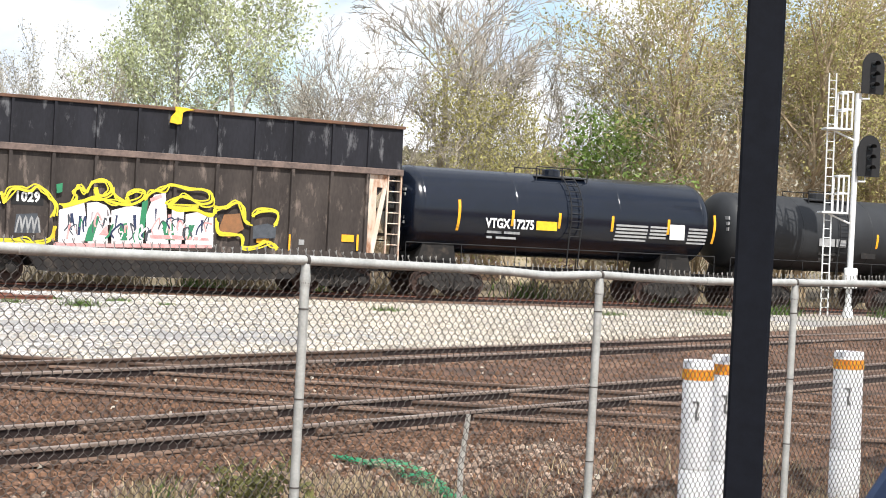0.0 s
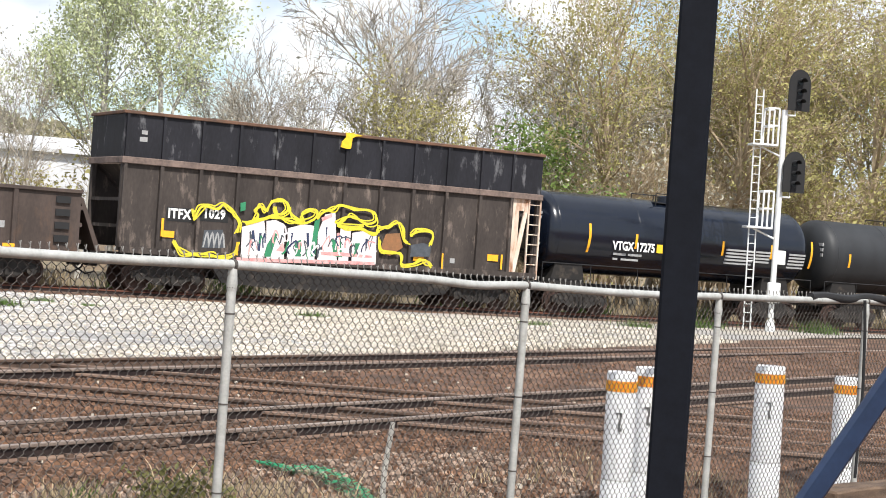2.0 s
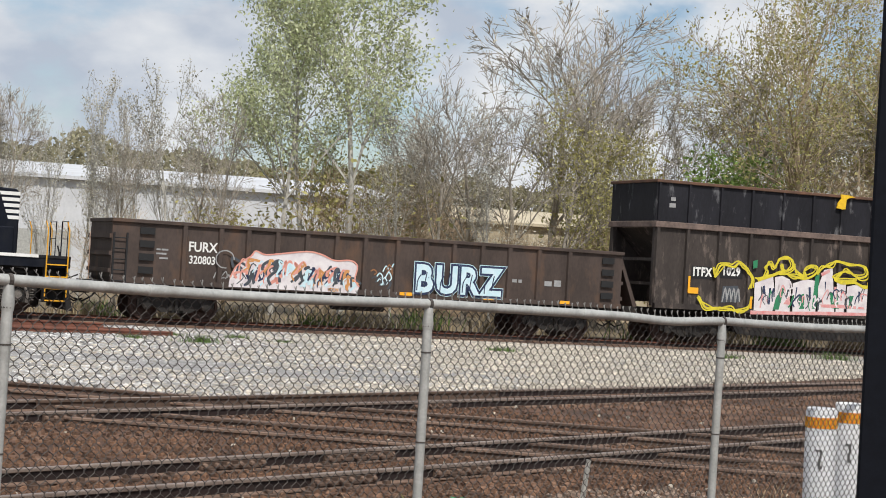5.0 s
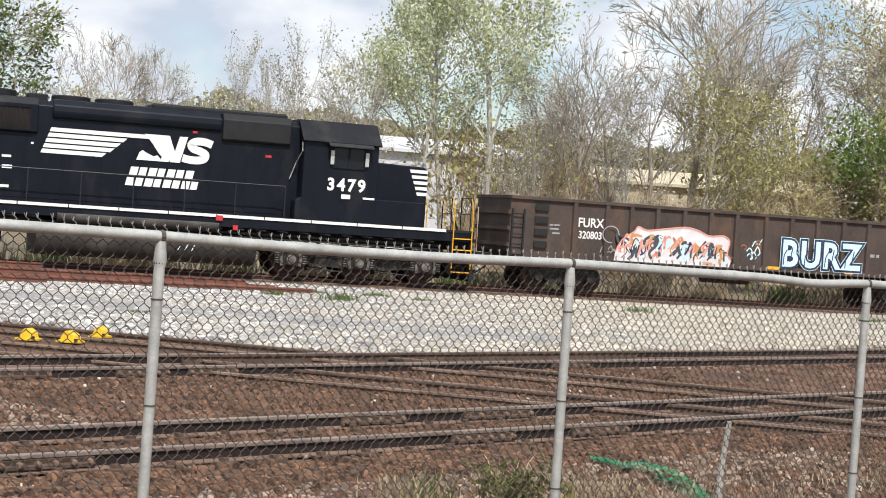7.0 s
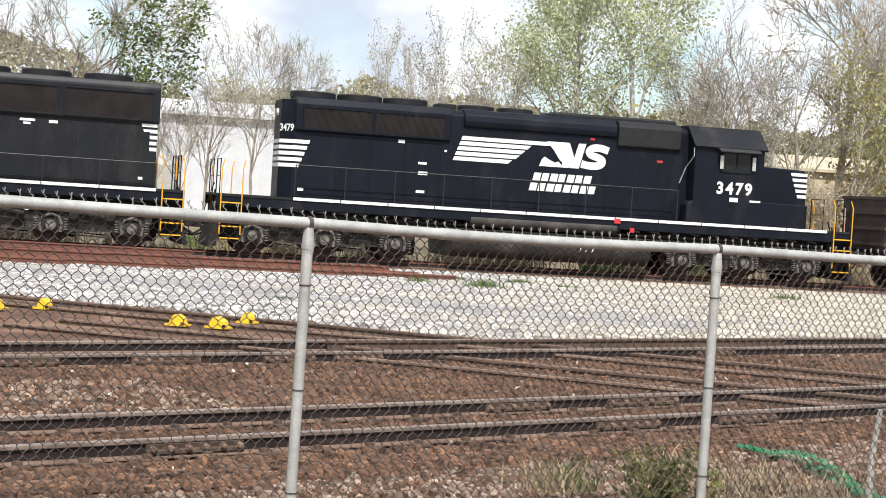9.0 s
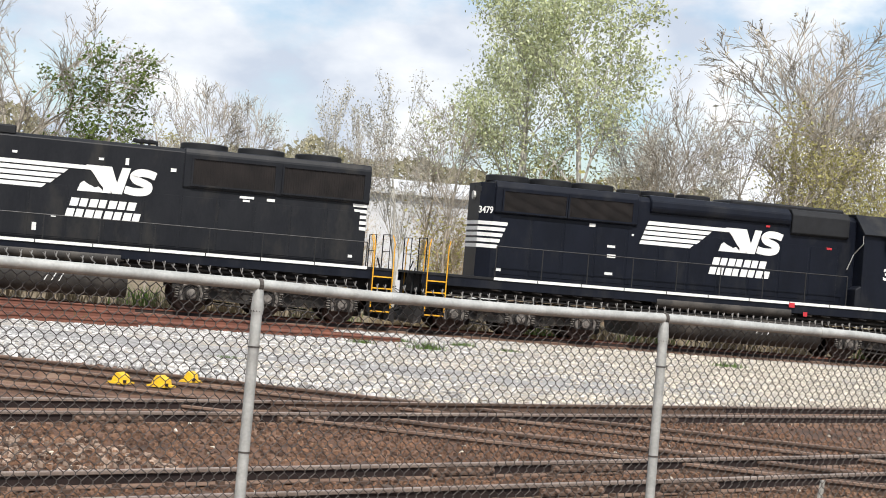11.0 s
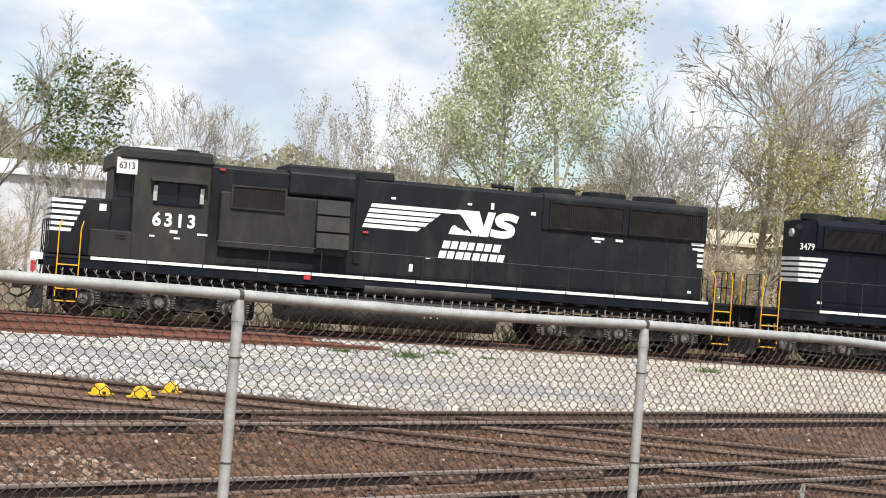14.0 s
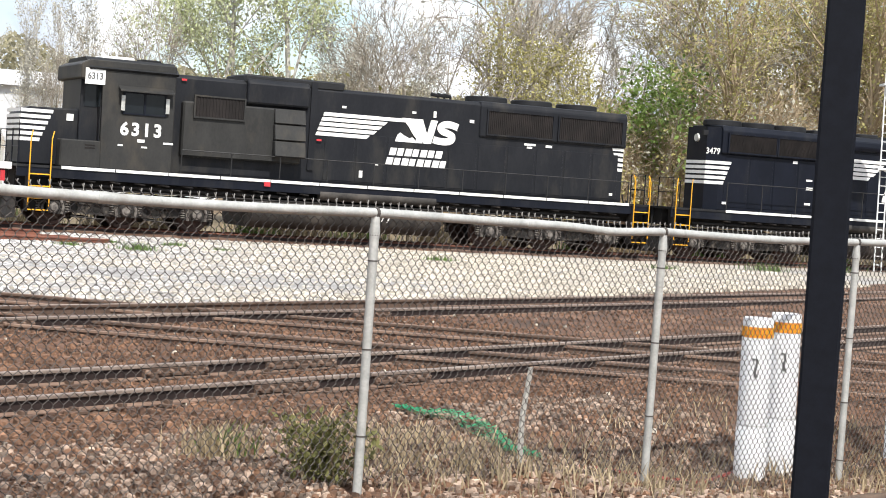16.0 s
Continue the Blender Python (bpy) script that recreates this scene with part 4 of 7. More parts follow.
def locomotive_older():
    """The second engine: six axles, low nose leading towards +x, three large fans at the rear."""
    car = thing("locomotive", "black six-axle diesel locomotive with white stripes and number 3479", "locomotive", "locomotives")
    deck = 1.71
    sill(car, -9.95, 10.05, deck, -7.75, 9.15)
    h = hood(car, -7.75, 4.58, 0.93, deck, 4.60, M_NSBLACK, "long_hood")
    # flared radiator section and inertial filter box
    b = extrude(B(), [(-1.02, 4.48), (-1.02, 3.70), (-0.93, 3.64), (0.93, 3.64), (1.02, 3.70), (1.02, 4.48), (0.9, 4.66), (-0.9, 4.66)], "x", -7.72, -3.05)
    part("radiator_housing", b, M_NSBLACK, car, bevel=0.02)
    louvres(car, -7.46, -5.46, 3.76, 4.36, -1.02, 60, "dusty fine-meshed radiator grille", slat=0.009)
    louvres(car, -5.34, -3.26, 3.76, 4.36, -1.02, 60, "dusty fine-meshed radiator grille", slat=0.009)
    b = extrude(B(), [(-1.05, 4.50), (-1.08, 4.30), (-1.02, 4.16), (-0.93, 4.12), (0.93, 4.12), (1.02, 4.16), (1.08, 4.30), (1.05, 4.50), (0.8, 4.68), (-0.8, 4.68)], "x", -2.65, 2.18)
    part("dynamic_brake_housing", b, M_NSBLACK, car, bevel=0.03)
    b = extrude(B(), [(-1.06, 4.50), (-1.06, 3.92), (-0.93, 3.84), (0.93, 3.84), (1.06, 3.92), (1.06, 4.50), (0.9, 4.68), (-0.9, 4.68)], "x", 2.22, 4.26)
    part("air_filter_housing", b, M_ROOF, car, bevel=0.02)
    for x in (-7.09, -5.68, -4.28):
        fan(car, x, 4.68, 0.68)
    for x in (-2.07, -0.83):
        fan(car, x, 4.64, 0.56)
    b = box(B(), -3.33, -2.75, -0.35, 0.35, 4.58, 4.82)
    part("exhaust_stack", b, M_ROOF, car, bevel=0.03)
    b = box(B(), 0.16, 4.2, -0.75, 0.75, 4.58, 4.81)
    part("roof_hatch", b, M_ROOF, car, bevel=0.06)
    # hood doors
    for i in range(11):
        x = -7.5 + i * 1.05
        part("hood_door", box(B(), x, x + 0.98, -0.945, -0.93, deck + 0.12, 3.55), M_NSBLACK, h, bevel=0.006)
    # cab
    b = extrude(B(), [(-1.5, deck), (1.5, deck), (1.5, 4.12), (0.95, 4.62), (-0.95, 4.62), (-1.5, 4.12)], "x", 4.58, 6.87)
    cab = part("cab", b, M_NSBLACK, car, bevel=0.02)
    cab_window(car, 5.50, 6.42, 3.36, 3.90, -1.5)
    b = extrude(B(), [(-1.62, 4.06), (-0.9, 4.70), (0.9, 4.70), (1.62, 4.06), (1.56, 4.02), (0.9, 4.62), (-0.9, 4.62), (-1.56, 4.02)], "x", 4.52, 6.93)
    part("cab_roof", b, M_NSFADED, car, "matt dark cab roof")
    for y in (-0.8, 0.8):
        part("windshield", box(B(), 6.86, 6.89, y - 0.42, y + 0.42, 3.5, 4.0), M_GLASS, car)
    part("number_board", box(B(), 6.86, 6.92, -0.45, 0.45, 4.08, 4.32), M_LWHITE, car)
    # nose and battery boxes
    b = extrude(B(), [(6.87, deck), (8.62, deck), (8.62, 3.42), (8.52, 3.55), (6.87, 3.60)], "y", -0.95, 0.95)
    part("short_hood", b, M_NSBLACK, car, bevel=0.04)
    stripes("nose_stripe", [[(8.07 + 0.06 * i, 3.36 - 0.17 * i), (8.61, 3.36 - 0.17 * i), (8.61, 3.46 - 0.17 * i), (8.04 + 0.06 * i, 3.46 - 0.17 * i)] for i in range(5)], -0.952, M_LWHITE, car, "white nose stripes")
    b = B()
    for i in range(5):
        box(b, 8.625, 8.632, -0.9, 0.9, 2.68 + 0.17 * i, 2.78 + 0.17 * i)
    part("front_stripe", b, M_LWHITE, car, "white nose stripes")
    for y in (-1.22, 1.22):
        b = extrude(B(), [(4.40, deck), (8.42, deck), (8.42, 2.46), (4.72, 2.48), (4.40, 2.28)], "y", y - 0.27, y + 0.27)
        part("battery_box", b, M_NSBLACK, car, bevel=0.03)
    # rear end
    rear = [(-7.75, -0.93), (-8.10, -0.60), (-8.10, 0.60), (-7.75, 0.93)]
    b = extrude(B(), rear, "z", deck, 4.58)
    part("rear_face", b, M_NSBLACK, car)
    for i in range(5):
        z = 3.30 - 0.175 * i
        b = extrude(B(), [(-7.76, z), (-7.28 - 0.07 * i, z), (-7.25 - 0.07 * i, z + 0.11), (-7.76, z + 0.11)], "y", -0.952, -0.946)
        extrude(b, [(-7.756, -0.945), (-8.106, -0.610), (-8.108, 0.6), (-8.10, 0.6), (-8.10, -0.60), (-7.75, -0.93)], "z", z, z + 0.11)
        part("rear_stripe", b, M_LWHITE, car, "white stripe round the rear end")
    lettering("lettering", "3479", 0.29, M_LWHITE, car, Matrix.Translation((-7.935, -0.775, 3.74)) @ Matrix.Rotation(radians(-43), 4, "Z") @ SIDE, squeeze=0.86)
    part("rear_light", lathe(B(), [(-8.16, 0.13), (-8.10, 0.15)], "x", 12, (0, 0, 4.2)), M_GALV, car)
    part("class_light", box(B(), -8.28, -8.0, -0.62, -0.5, 4.30, 4.46), M_ROOF, car)
    side_text("3479", 5.92, -1.505, 2.81, 0.50, car, squeeze=0.98, bold=0.035, space=1.28)
    emblem(car, -2.93, 3.13, -0.952)
    small_marks(car, ((-3.98, 2.93, 0.26, 0.07), (-3.96, 2.62, 0.28, 0.1), (-4.0, 2.08, 0.26, 0.08), (-4.62, 3.52, 0.2, 0.1), (-7.55, 1.92, 0.18, 0.09), (-3.2, 3.35, 0.07, 0.06)), -0.953, M_LWHITE, "small white stencils")
    small_marks(car, ((5.78, 2.42, 0.28, 0.13), (6.45, 2.44, 0.36, 0.06)), -1.51, M_LWHITE, "small white stencils")
    small_marks(car, ((3.55, 3.48, 0.18, 0.07), (1.35, 4.02, 0.14, 0.06)), -0.955, M_RED, "small red marks")
    small_marks(car, ((2.08, deck - 0.17, 0.2, 0.15), (2.6, deck - 0.42, 0.14, 0.14)), -1.52, M_RED, "red fuel cut-off button")
    fuel_tank(car, -2.95, 3.35, -2.4, 2.2)
    loco_truck(car, -6.7, (-2.12, 0, 2.12))
    loco_truck(car, 6.55, (-2.09, 0, 2.1))
    handrail(car, -7.7, 4.1, -1.46, deck, deck + 0.95)
    handrail(car, -7.7, 4.1, 1.46, deck, deck + 0.95)
    for x, s in ((-9.85, -1), (9.95, 1)):
        end_rail(car, x, s, deck)
        coupler(car, x + s * 0.1, s)
        b = extrude(B(), [(x, 0.2), (x + s * 0.25, 0.15), (x + s * 0.25, 0.25), (x + s * 0.06, 1.0), (x, 1.0)], "y", -1.35, 1.35)
        part("pilot", b, M_UNDER, car)
    end_steps(car, -9.52, -1, deck)
    end_steps(car, 9.66, 1, deck)
    b = tube(B(), [(4.3, -1.0, 2.9), (4.45, -1.1, 3.4), (4.52, -1.55, 3.75), (4.5, -1.56, 4.0)], 0.018, 5)
    part("cab_grab_iron", b, M_GALV, car)
    CARS.append((car, -32.5))
    return car


def locomotive_newer():
    """The leading engine: six axles, cab towards -x, sloping step boxes along the hood."""
    car = thing("locomotive", "black six-axle diesel locomotive with a dusty cab and number 6313", "locomotive", "locomotives")
    deck = 1.72
    sill(car, -10.4, 10.72, deck, -9.15, 9.95)
    h = hood(car, -5.9, 9.93, 0.95, deck, 4.68, M_NSFADED, "long_hood", ch=0.1)
    b = extrude(B(), [(-1.01, 4.56), (-1.01, 3.58), (-0.95, 3.54), (0.95, 3.54), (1.01, 3.58), (1.01, 4.56), (0.93, 4.72), (-0.93, 4.72)], "x", 4.42, 9.97)
    part("radiator_housing", b, M_NSFADED, car, bevel=0.03)
    louvres(car, 4.69, 7.08, 3.68, 4.42, -1.01, 34, "brown dusty radiator grille", frame_m=M_NSFADED, slat=0.012)
    louvres(car, 7.34, 9.76, 3.68, 4.42, -1.01, 34, "brown dusty radiator grille", frame_m=M_NSFADED, slat=0.012)
    for x in (5.08, 6.78, 8.52):
        fan(car, x, 4.72, 0.70)
    b = extrude(B(), [(-1.10, 4.62), (-1.10, 4.02), (-0.95, 3.92), (0.95, 3.92), (1.10, 4.02), (1.10, 4.62), (0.95, 4.76), (-0.95, 4.76)], "x", -3.54, -1.53)
    part("dynamic_brake_housing", b, M_NSFADED, car, bevel=0.03)
    b = box(B(), -3.6, -0.33, -0.94, 0.94, 4.6, 4.88)
    part("raised_roof", b, M_ROOF, car, bevel=0.05)
    b = box(B(), -1.45, -1.25, -1.0, 1.0, 2.1, 4.8)
    part("hood_rib", b, M_NSFADED, car)
    b = B()
    for dx in (-0.22, 0, 0.22):
        tube(b, [(3.45 + dx, -0.2, 4.70), (3.45 + dx, -0.2, 4.80), (3.2 + dx, -0.2, 4.83)], 0.05, 7, 0.07)
    part("air_horn", b, M_ROOF, car)
    for i in range(10):
        x = -0.9 + i * 1.07
        part("hood_door", box(B(), x, x + 0.99, -0.965, -0.95, deck + 0.12, 3.32), M_NSFADED, h, bevel=0.006)
    # louvred air intake and electrical cabinet
    b = box(B(), -5.55, -1.75, -1.2, -0.9, 2.25, 3.9)
    cabinet = part("equipment_cabinet", b, M_NSDUST, car, "dusty equipment cabinet", bevel=0.05)
    louvres(car, -5.20, -3.68, 3.47, 4.06, -1.22, 15, "open slatted air intake", frame_m=M_NSDUST)
    b = B()
    for i, (z0, z1, y0) in enumerate(((3.45, 3.9, -1.24), (2.95, 3.42, -1.32), (2.45, 2.92, -1.40))):
        extrude(b, [(-1.0, z1), (y0, z1), (y0 - 0.12, z0), (-1.0, z0)], "x", -2.70, -1.70)
    part("step_box", b, M_NSDUST, cabinet, "three sloping blower boxes", bevel=0.02)
    # cab
    b = extrude(B(), [(-8.05, deck), (-5.9, deck), (-5.9, 4.86), (-8.45, 4.86), (-8.72, 4.72), (-8.72, 4.30), (-8.05, 4.2)], "y", -1.5, 1.5)
    cab = part("cab", b, M_NSDUST, car, "dust-covered black cab", bevel=0.03)
    b = extrude(B(), [(-1.58, 4.62), (-1.0, 4.95), (1.0, 4.95), (1.58, 4.62), (1.5, 4.56), (-1.5, 4.56)], "x", -8.5, -5.85)
    part("cab_roof", b, M_ROOF, car)
    b = box(B(), -7.9, -6.9, -0.45, 0.45, 4.94, 5.06)
    part("air_conditioner", b, M_LWHITE, car, "pale roof air conditioner", bevel=0.03)
    b = box(B(), -6.8, -6.2, -0.8, -0.3, 4.94, 5.02)
    part("roof_antenna", b, M_ROOF, car)
    cab_window(car, -7.40, -6.22, 3.40, 3.97, -1.5)
    for y in (-0.85, 0.85):
        part("windshield", box(B(), -8.12, -8.05, y - 0.5, y + 0.5, 3.5, 4.15), M_GLASS, car)
    part("cab_door", box(B(), -8.09, -8.06, -1.35, -0.95, 2.5, 4.1), M_NSFADED, car)
    b = box(B(), -8.62, -8.0, -1.12, 1.12, deck, 4.35)
    part("cab_front", b, M_NSFADED, car, bevel=0.02)
    for y in (-1.128, 1.128):
        part("quarter_window", box(B(), -8.5, -8.12, y - 0.008, y + 0.008, 3.5, 4.15), M_GLASS, car)
    nb = part("number_board", box(B(), -8.60, -8.02, -1.512, -1.50, 4.14, 4.60), M_LWHITE, car, "white number board")
    lettering("lettering", "6313", 0.27, M_BLACKMARK, nb, Matrix.Translation((-8.31, -1.517, 4.37)) @ SIDE, squeeze=0.85)
    # nose
    b = extrude(B(), [(-8.05, deck), (-10.28, deck), (-10.28, 3.10), (-10.05, 3.38), (-8.05, 3.42)], "y", -0.95, 0.95)
    part("short_hood", b, M_NSFADED, car, bevel=0.05)
    b = B()
    for i in range(6):
        z = 3.22 - 0.165 * i
        extrude(b, [(-10.27, z), (-9.35 + 0.0 - 0.07 * i, z), (-9.33 - 0.07 * i, z + 0.10), (-10.27, z + 0.10)], "y", -0.957, -0.95)
        box(b, -10.292, -10.283, -0.92, 0.92, z, z + 0.10)
    part("nose_stripe", b, M_LWHITE, car, "white stripes round the nose")
    part("nose_light", box(B(), -8.95, -8.75, -0.97, -0.95, 3.05, 3.25), M_LWHITE, car)
    b = box(B(), -9.2, -5.9, -1.48, -0.9, deck, 2.52)
    part("battery_box", b, M_NSDUST, car, "dusty battery box", bevel=0.04)
    b = box(B(), -9.2, -5.9, 0.9, 1.48, deck, 2.52)
    part("battery_box", b, M_NSDUST, car, "dusty battery box", bevel=0.04)
    b = B()
    for i in range(4):
        for k in range(2):
            box(b, -8.5 + 0.5 * i, -8.2 + 0.5 * i, -1.49, -1.478, 2.28 + 0.08 * k, 2.32 + 0.08 * k)
    part("vent_slot", b, M_GRILLE, car)
    side_text("6313", -6.88, -1.51, 2.91, 0.52, car, squeeze=0.98, bold=0.035, space=1.3)
    small_marks(car, ((-6.98, 2.56, 0.22, 0.09), (-6.2, 2.55, 0.3, 0.06), (-7.55, 2.42, 0.15, 0.05), (-6.85, 2.40, 0.17, 0.05)), -1.512, M_LWHITE, "small white stencils")
    emblem(car, -1.24, 3.20, -0.968)
    small_marks(car, ((-0.4, 4.1, 0.14, 0.07), (2.0, 4.12, 0.14, 0.07), (2.75, 4.05, 0.1, 0.2), (4.05, 3.98, 0.16, 0.1), (6.10, 3.40, 0.42, 0.07), (6.2, 3.31, 0.2, 0.06), (6.9, 3.38, 0.24, 0.08), (0.8, 2.4, 0.14, 0.06), (0.3, 1.98, 0.12, 0.22), (9.45, 1.95, 0.13, 0.08)),
                -0.968, M_LWHITE, "small white stencils")
    small_marks(car, ((-5.6, 4.5, 0.16, 0.06), (-1.2, 3.02, 0.16, 0.06)), -1.01, M_RED, "small red marks")
    small_marks(car, ((-3.0, deck - 0.2, 0.2, 0.14),), -1.52, M_RED, "red fuel cut-off button")
    b = B()
    for i in range(5):
        extrude(b, [(9.50 + 0.06 * i, 3.46 - 0.17 * i), (9.92, 3.46 - 0.17 * i), (9.92, 3.56 - 0.17 * i), (9.47 + 0.06 * i, 3.56 - 0.17 * i)], "y", -0.958, -0.95)
        box(b, 9.935, 9.944, -0.9, 0.9, 3.46 - 0.17 * i, 3.56 - 0.17 * i)
    part("rear_stripe", b, M_LWHITE, car, "white stripes round the rear end")
    part("rear_number_board", box(B(), 9.97, 10.02, -0.8, 0.8, 3.75, 4.0), M_LWHITE, car)
    fuel_tank(car, -3.3, 3.05, -1.15, 2.8)
    loco_truck(car, -7.1, (-2.15, 0, 2.15))
    loco_truck(car, 7.1, (-2.2, 0, 2.25))
    handrail(car, -5.6, 9.9, -1.46, deck, deck + 0.72)
    handrail(car, -5.6, 9.6, 1.46, deck, deck + 0.95)
    for x, s in ((-10.35, -1), (10.62, 1)):
        end_rail(car, x, s, deck)
        coupler(car, x + s * 0.1, s)
        b = extrude(B(), [(x, 0.2), (x + s * 0.3, 0.15), (x + s * 0.3, 0.25), (x + s * 0.06, 1.0), (x, 1.0)], "y", -1.35, 1.35)
        part("pilot", b, M_UNDER, car)
    part("anticlimber", box(B(), -10.75, -10.4, -0.8, 0.8, 1.55, 1.75), M_LWHITE, car, "white anticlimber")
    end_steps(car, -9.75, -1, deck)
    end_steps(car, 10.42, 1, deck)
    part("flag_marker", box(B(), -10.72, -10.6, -0.9, -0.75, 1.2, 1.5), M_RED, car, "red marker")
    CARS.append((car, -54.1))
    return car


def ladder(car, x0, x1, y, z0, z1, n, material):
    b = B()
    for x in (x0, x1):
        box(b, x - 0.025, x + 0.025, y - 0.03, y + 0.03, z0, z1)
    for i in range(n):
        z = z0 + (z1 - z0) * (i + 0.5) / n
        tube(b, [(x0, y, z), (x1, y, z)], 0.018, 5)
    return part("ladder", b, material, car)


G_WHITE = mat("sprayed_white", (0.74, 0.70, 0.70), (0.58, 0.52, 0.54), rough=0.7, scale=4, bump=0)
G_PINK = mat("sprayed_pink", (0.62, 0.20, 0.20), (0.66, 0.42, 0.40), rough=0.7, scale=5, bump=0)
G_GREEN = mat("sprayed_green", (0.02, 0.23, 0.10), (0.03, 0.16, 0.08), rough=0.7, scale=5, bump=0)
G_YELLOW = mat("sprayed_yellow", (0.72, 0.60, 0.03), (0.50, 0.42, 0.03), rough=0.7, scale=5, bump=0)
G_BLUE = mat("sprayed_pale_blue", (0.42, 0.66, 0.74), (0.62, 0.74, 0.78), rough=0.7, scale=5, bump=0)
G_ICE = mat("sprayed_ice_blue", (0.66, 0.78, 0.83), (0.46, 0.66, 0.74), rough=0.7, scale=4, bump=0)
G_NAVY = mat("sprayed_navy", (0.02, 0.035, 0.09), rough=0.7, scale=5, bump=0)
G_SLATE = mat("sprayed_slate", (0.075, 0.085, 0.10), (0.04, 0.046, 0.056), rough=0.7, scale=5, bump=0)
G_SALMON = mat("sprayed_salmon", (0.70, 0.34, 0.27), (0.62, 0.25, 0.2), rough=0.7, scale=5, bump=0)
G_TAN = mat("sprayed_orange", (0.62, 0.30, 0.10), (0.45, 0.2, 0.07), rough=0.7, scale=5, bump=0)
G_BROWN = mat("sprayed_brown", (0.30, 0.13, 0.05), (0.18, 0.09, 0.04), rough=0.7, scale=5, bump=0)
G_ORANGE = mat("yellow_reflector", (0.92, 0.45, 0.02), (0.85, 0.36, 0.02), rough=0.45, scale=9, bump=0)


def gondola():
    car = thing("gondola_car", "brown steel gondola car with ribbed sides and graffiti", "freight car")
    L, W, Z0, Z1 = 8.15, 1.5, 1.08, 2.80
    LL = L + 0.46
    b = B()
    box(b, -LL, L, -W, -W + 0.06, Z0, Z1)
    box(b, -LL, L, W - 0.06, W, Z0, Z1)
    body = part("side", b, M_GON, car, "brown steel side sheets")
    for x in (-LL, L - 0.08):
        part("end_wall", box(B(), x, x + 0.08, -W + 0.06, W - 0.06, Z0, Z1), M_GON, car)
    part("floor", box(B(), -LL, L, -W + 0.06, W - 0.06, Z0, Z0 + 0.12), M_UNDER, car)
    b = B()
    box(b, -LL - 0.03, L + 0.03, -W - 0.09, -W + 0.06, Z1, Z1 + 0.11)
    box(b, -LL - 0.03, L + 0.03, W - 0.06, W + 0.09, Z1, Z1 + 0.11)
    box(b, -LL - 0.03, -LL + 0.12, -W + 0.06, W - 0.06, Z1, Z1 + 0.11)
    box(b, L - 0.12, L + 0.03, -W + 0.06, W - 0.06, Z1, Z1 + 0.11)
    part("top_chord", b, M_GON, car, bevel=0.012)
    part("bottom_sill", box(B(), -LL, L, -W - 0.08, -W, Z0 - 0.02, Z0 + 0.13), M_GON, car)
    ribs = [-6.48, -5.39, -4.55, -3.65, -2.71, -1.77, -0.84, 0.23, 1.17, 2.13, 3.11, 4.06, 5.1, 6.2]
    for x in ribs:
        for s in (-1, 1):
            b = extrude(B(), [(x - 0.09, s * W), (x - 0.06, s * (W + 0.085)), (x + 0.06, s * (W + 0.085)), (x + 0.09, s * W)], "z", Z0 + 0.13, Z1)
            part("rib", b, M_GON, car)
    for k in range(3):
        for x in (-LL - 0.07, L):
            part("end_beam", box(B(), x, x + 0.07, -W, W, Z0 + 0.25 + 0.5 * k, Z0 + 0.37 + 0.5 * k), M_GON, car)
    for s in (-1, 1):
        for k in range(4):
            # raised plates; their black colour stands in for shade inside the step openings
            part("shaded_step_opening", box(B(), s * (L - 0.55) - 0.22, s * (L - 0.55) + 0.22, -W - 0.08, -W - 0.05, 1.35 + 0.38 * k, 1.55 + 0.38 * k), M_DARK, car)
    b = extrude(B(), [(L, 2.7), (L + 0.12, 2.7), (L + 0.75, 1.15), (L + 0.6, 1.15)], "y", -W + 0.2, W - 0.2)
    part("end_slope", b, M_GON, car)
    b = box(B(), -LL - 0.6, L + 0.6, -0.3, 0.3, 0.75, 1.08)
    box(b, -LL + 0.6, -LL + 1.4, -1.2, 1.2, 0.85, 1.08)
    box(b, L - 1.4, L - 0.6, -1.2, 1.2, 0.85, 1.08)
    tube(b, [(-1.5, -0.6, 0.75), (0.2, -0.6, 0.75)], 0.2, 10)
    tube(b, [(-4.8, -0.7, 0.8), (4.8, -0.7, 0.8)], 0.03, 6)
    part("underframe", b, M_UNDER, car)
    b = B()
    r = random.Random(3)
    for k in range(14):
        x = r.uniform(-3, 5)
        box(b, x, x + r.uniform(0.4, 0.9), r.uniform(-1.2, 0), r.uniform(0.3, 1.2), Z0 + 0.1, Z1 + r.uniform(-0.5, 0.12))
    part("scrap_load", b, M_UNDER, car, "dark scrap load just above the side")
    freight_truck(car, -6.5)
    freight_truck(car, 6.05)
    side_text("FURX", -5.92, -W - 0.008, 2.20, 0.40, car, squeeze=0.88)
    side_text("320803", -5.92, -W - 0.008, 1.82, 0.33, car, squeeze=0.82)
    small_marks(car, ((-7.3, 2.05, 0.12, 0.05), (-7.15, 2.05, 0.2, 0.05), (-7.3, 1.93, 0.3, 0.05), (-7.2, 1.8, 0.25, 0.05), (4.2, 1.72, 0.16, 0.1), (4.42, 1.72, 0.12, 0.1), (5.35, 1.66, 0.26, 0.16), (5.7, 1.66, 0.24, 0.2)), -W - 0.006, M_GREYTXT, "faded white stencils")
    edge = [(-5.07, 1.37), (-4.87, 1.75), (-4.47, 2.04), (-4.33, 2.20), (-4.03, 2.11), (-3.53, 2.17), (-2.73, 2.28), (-2.27, 2.22), (-1.83, 2.06), (-1.33, 2.09), (-1.09, 1.93), (-1.15, 1.52), (-0.99, 1.31)]
    face = -W - 0.088
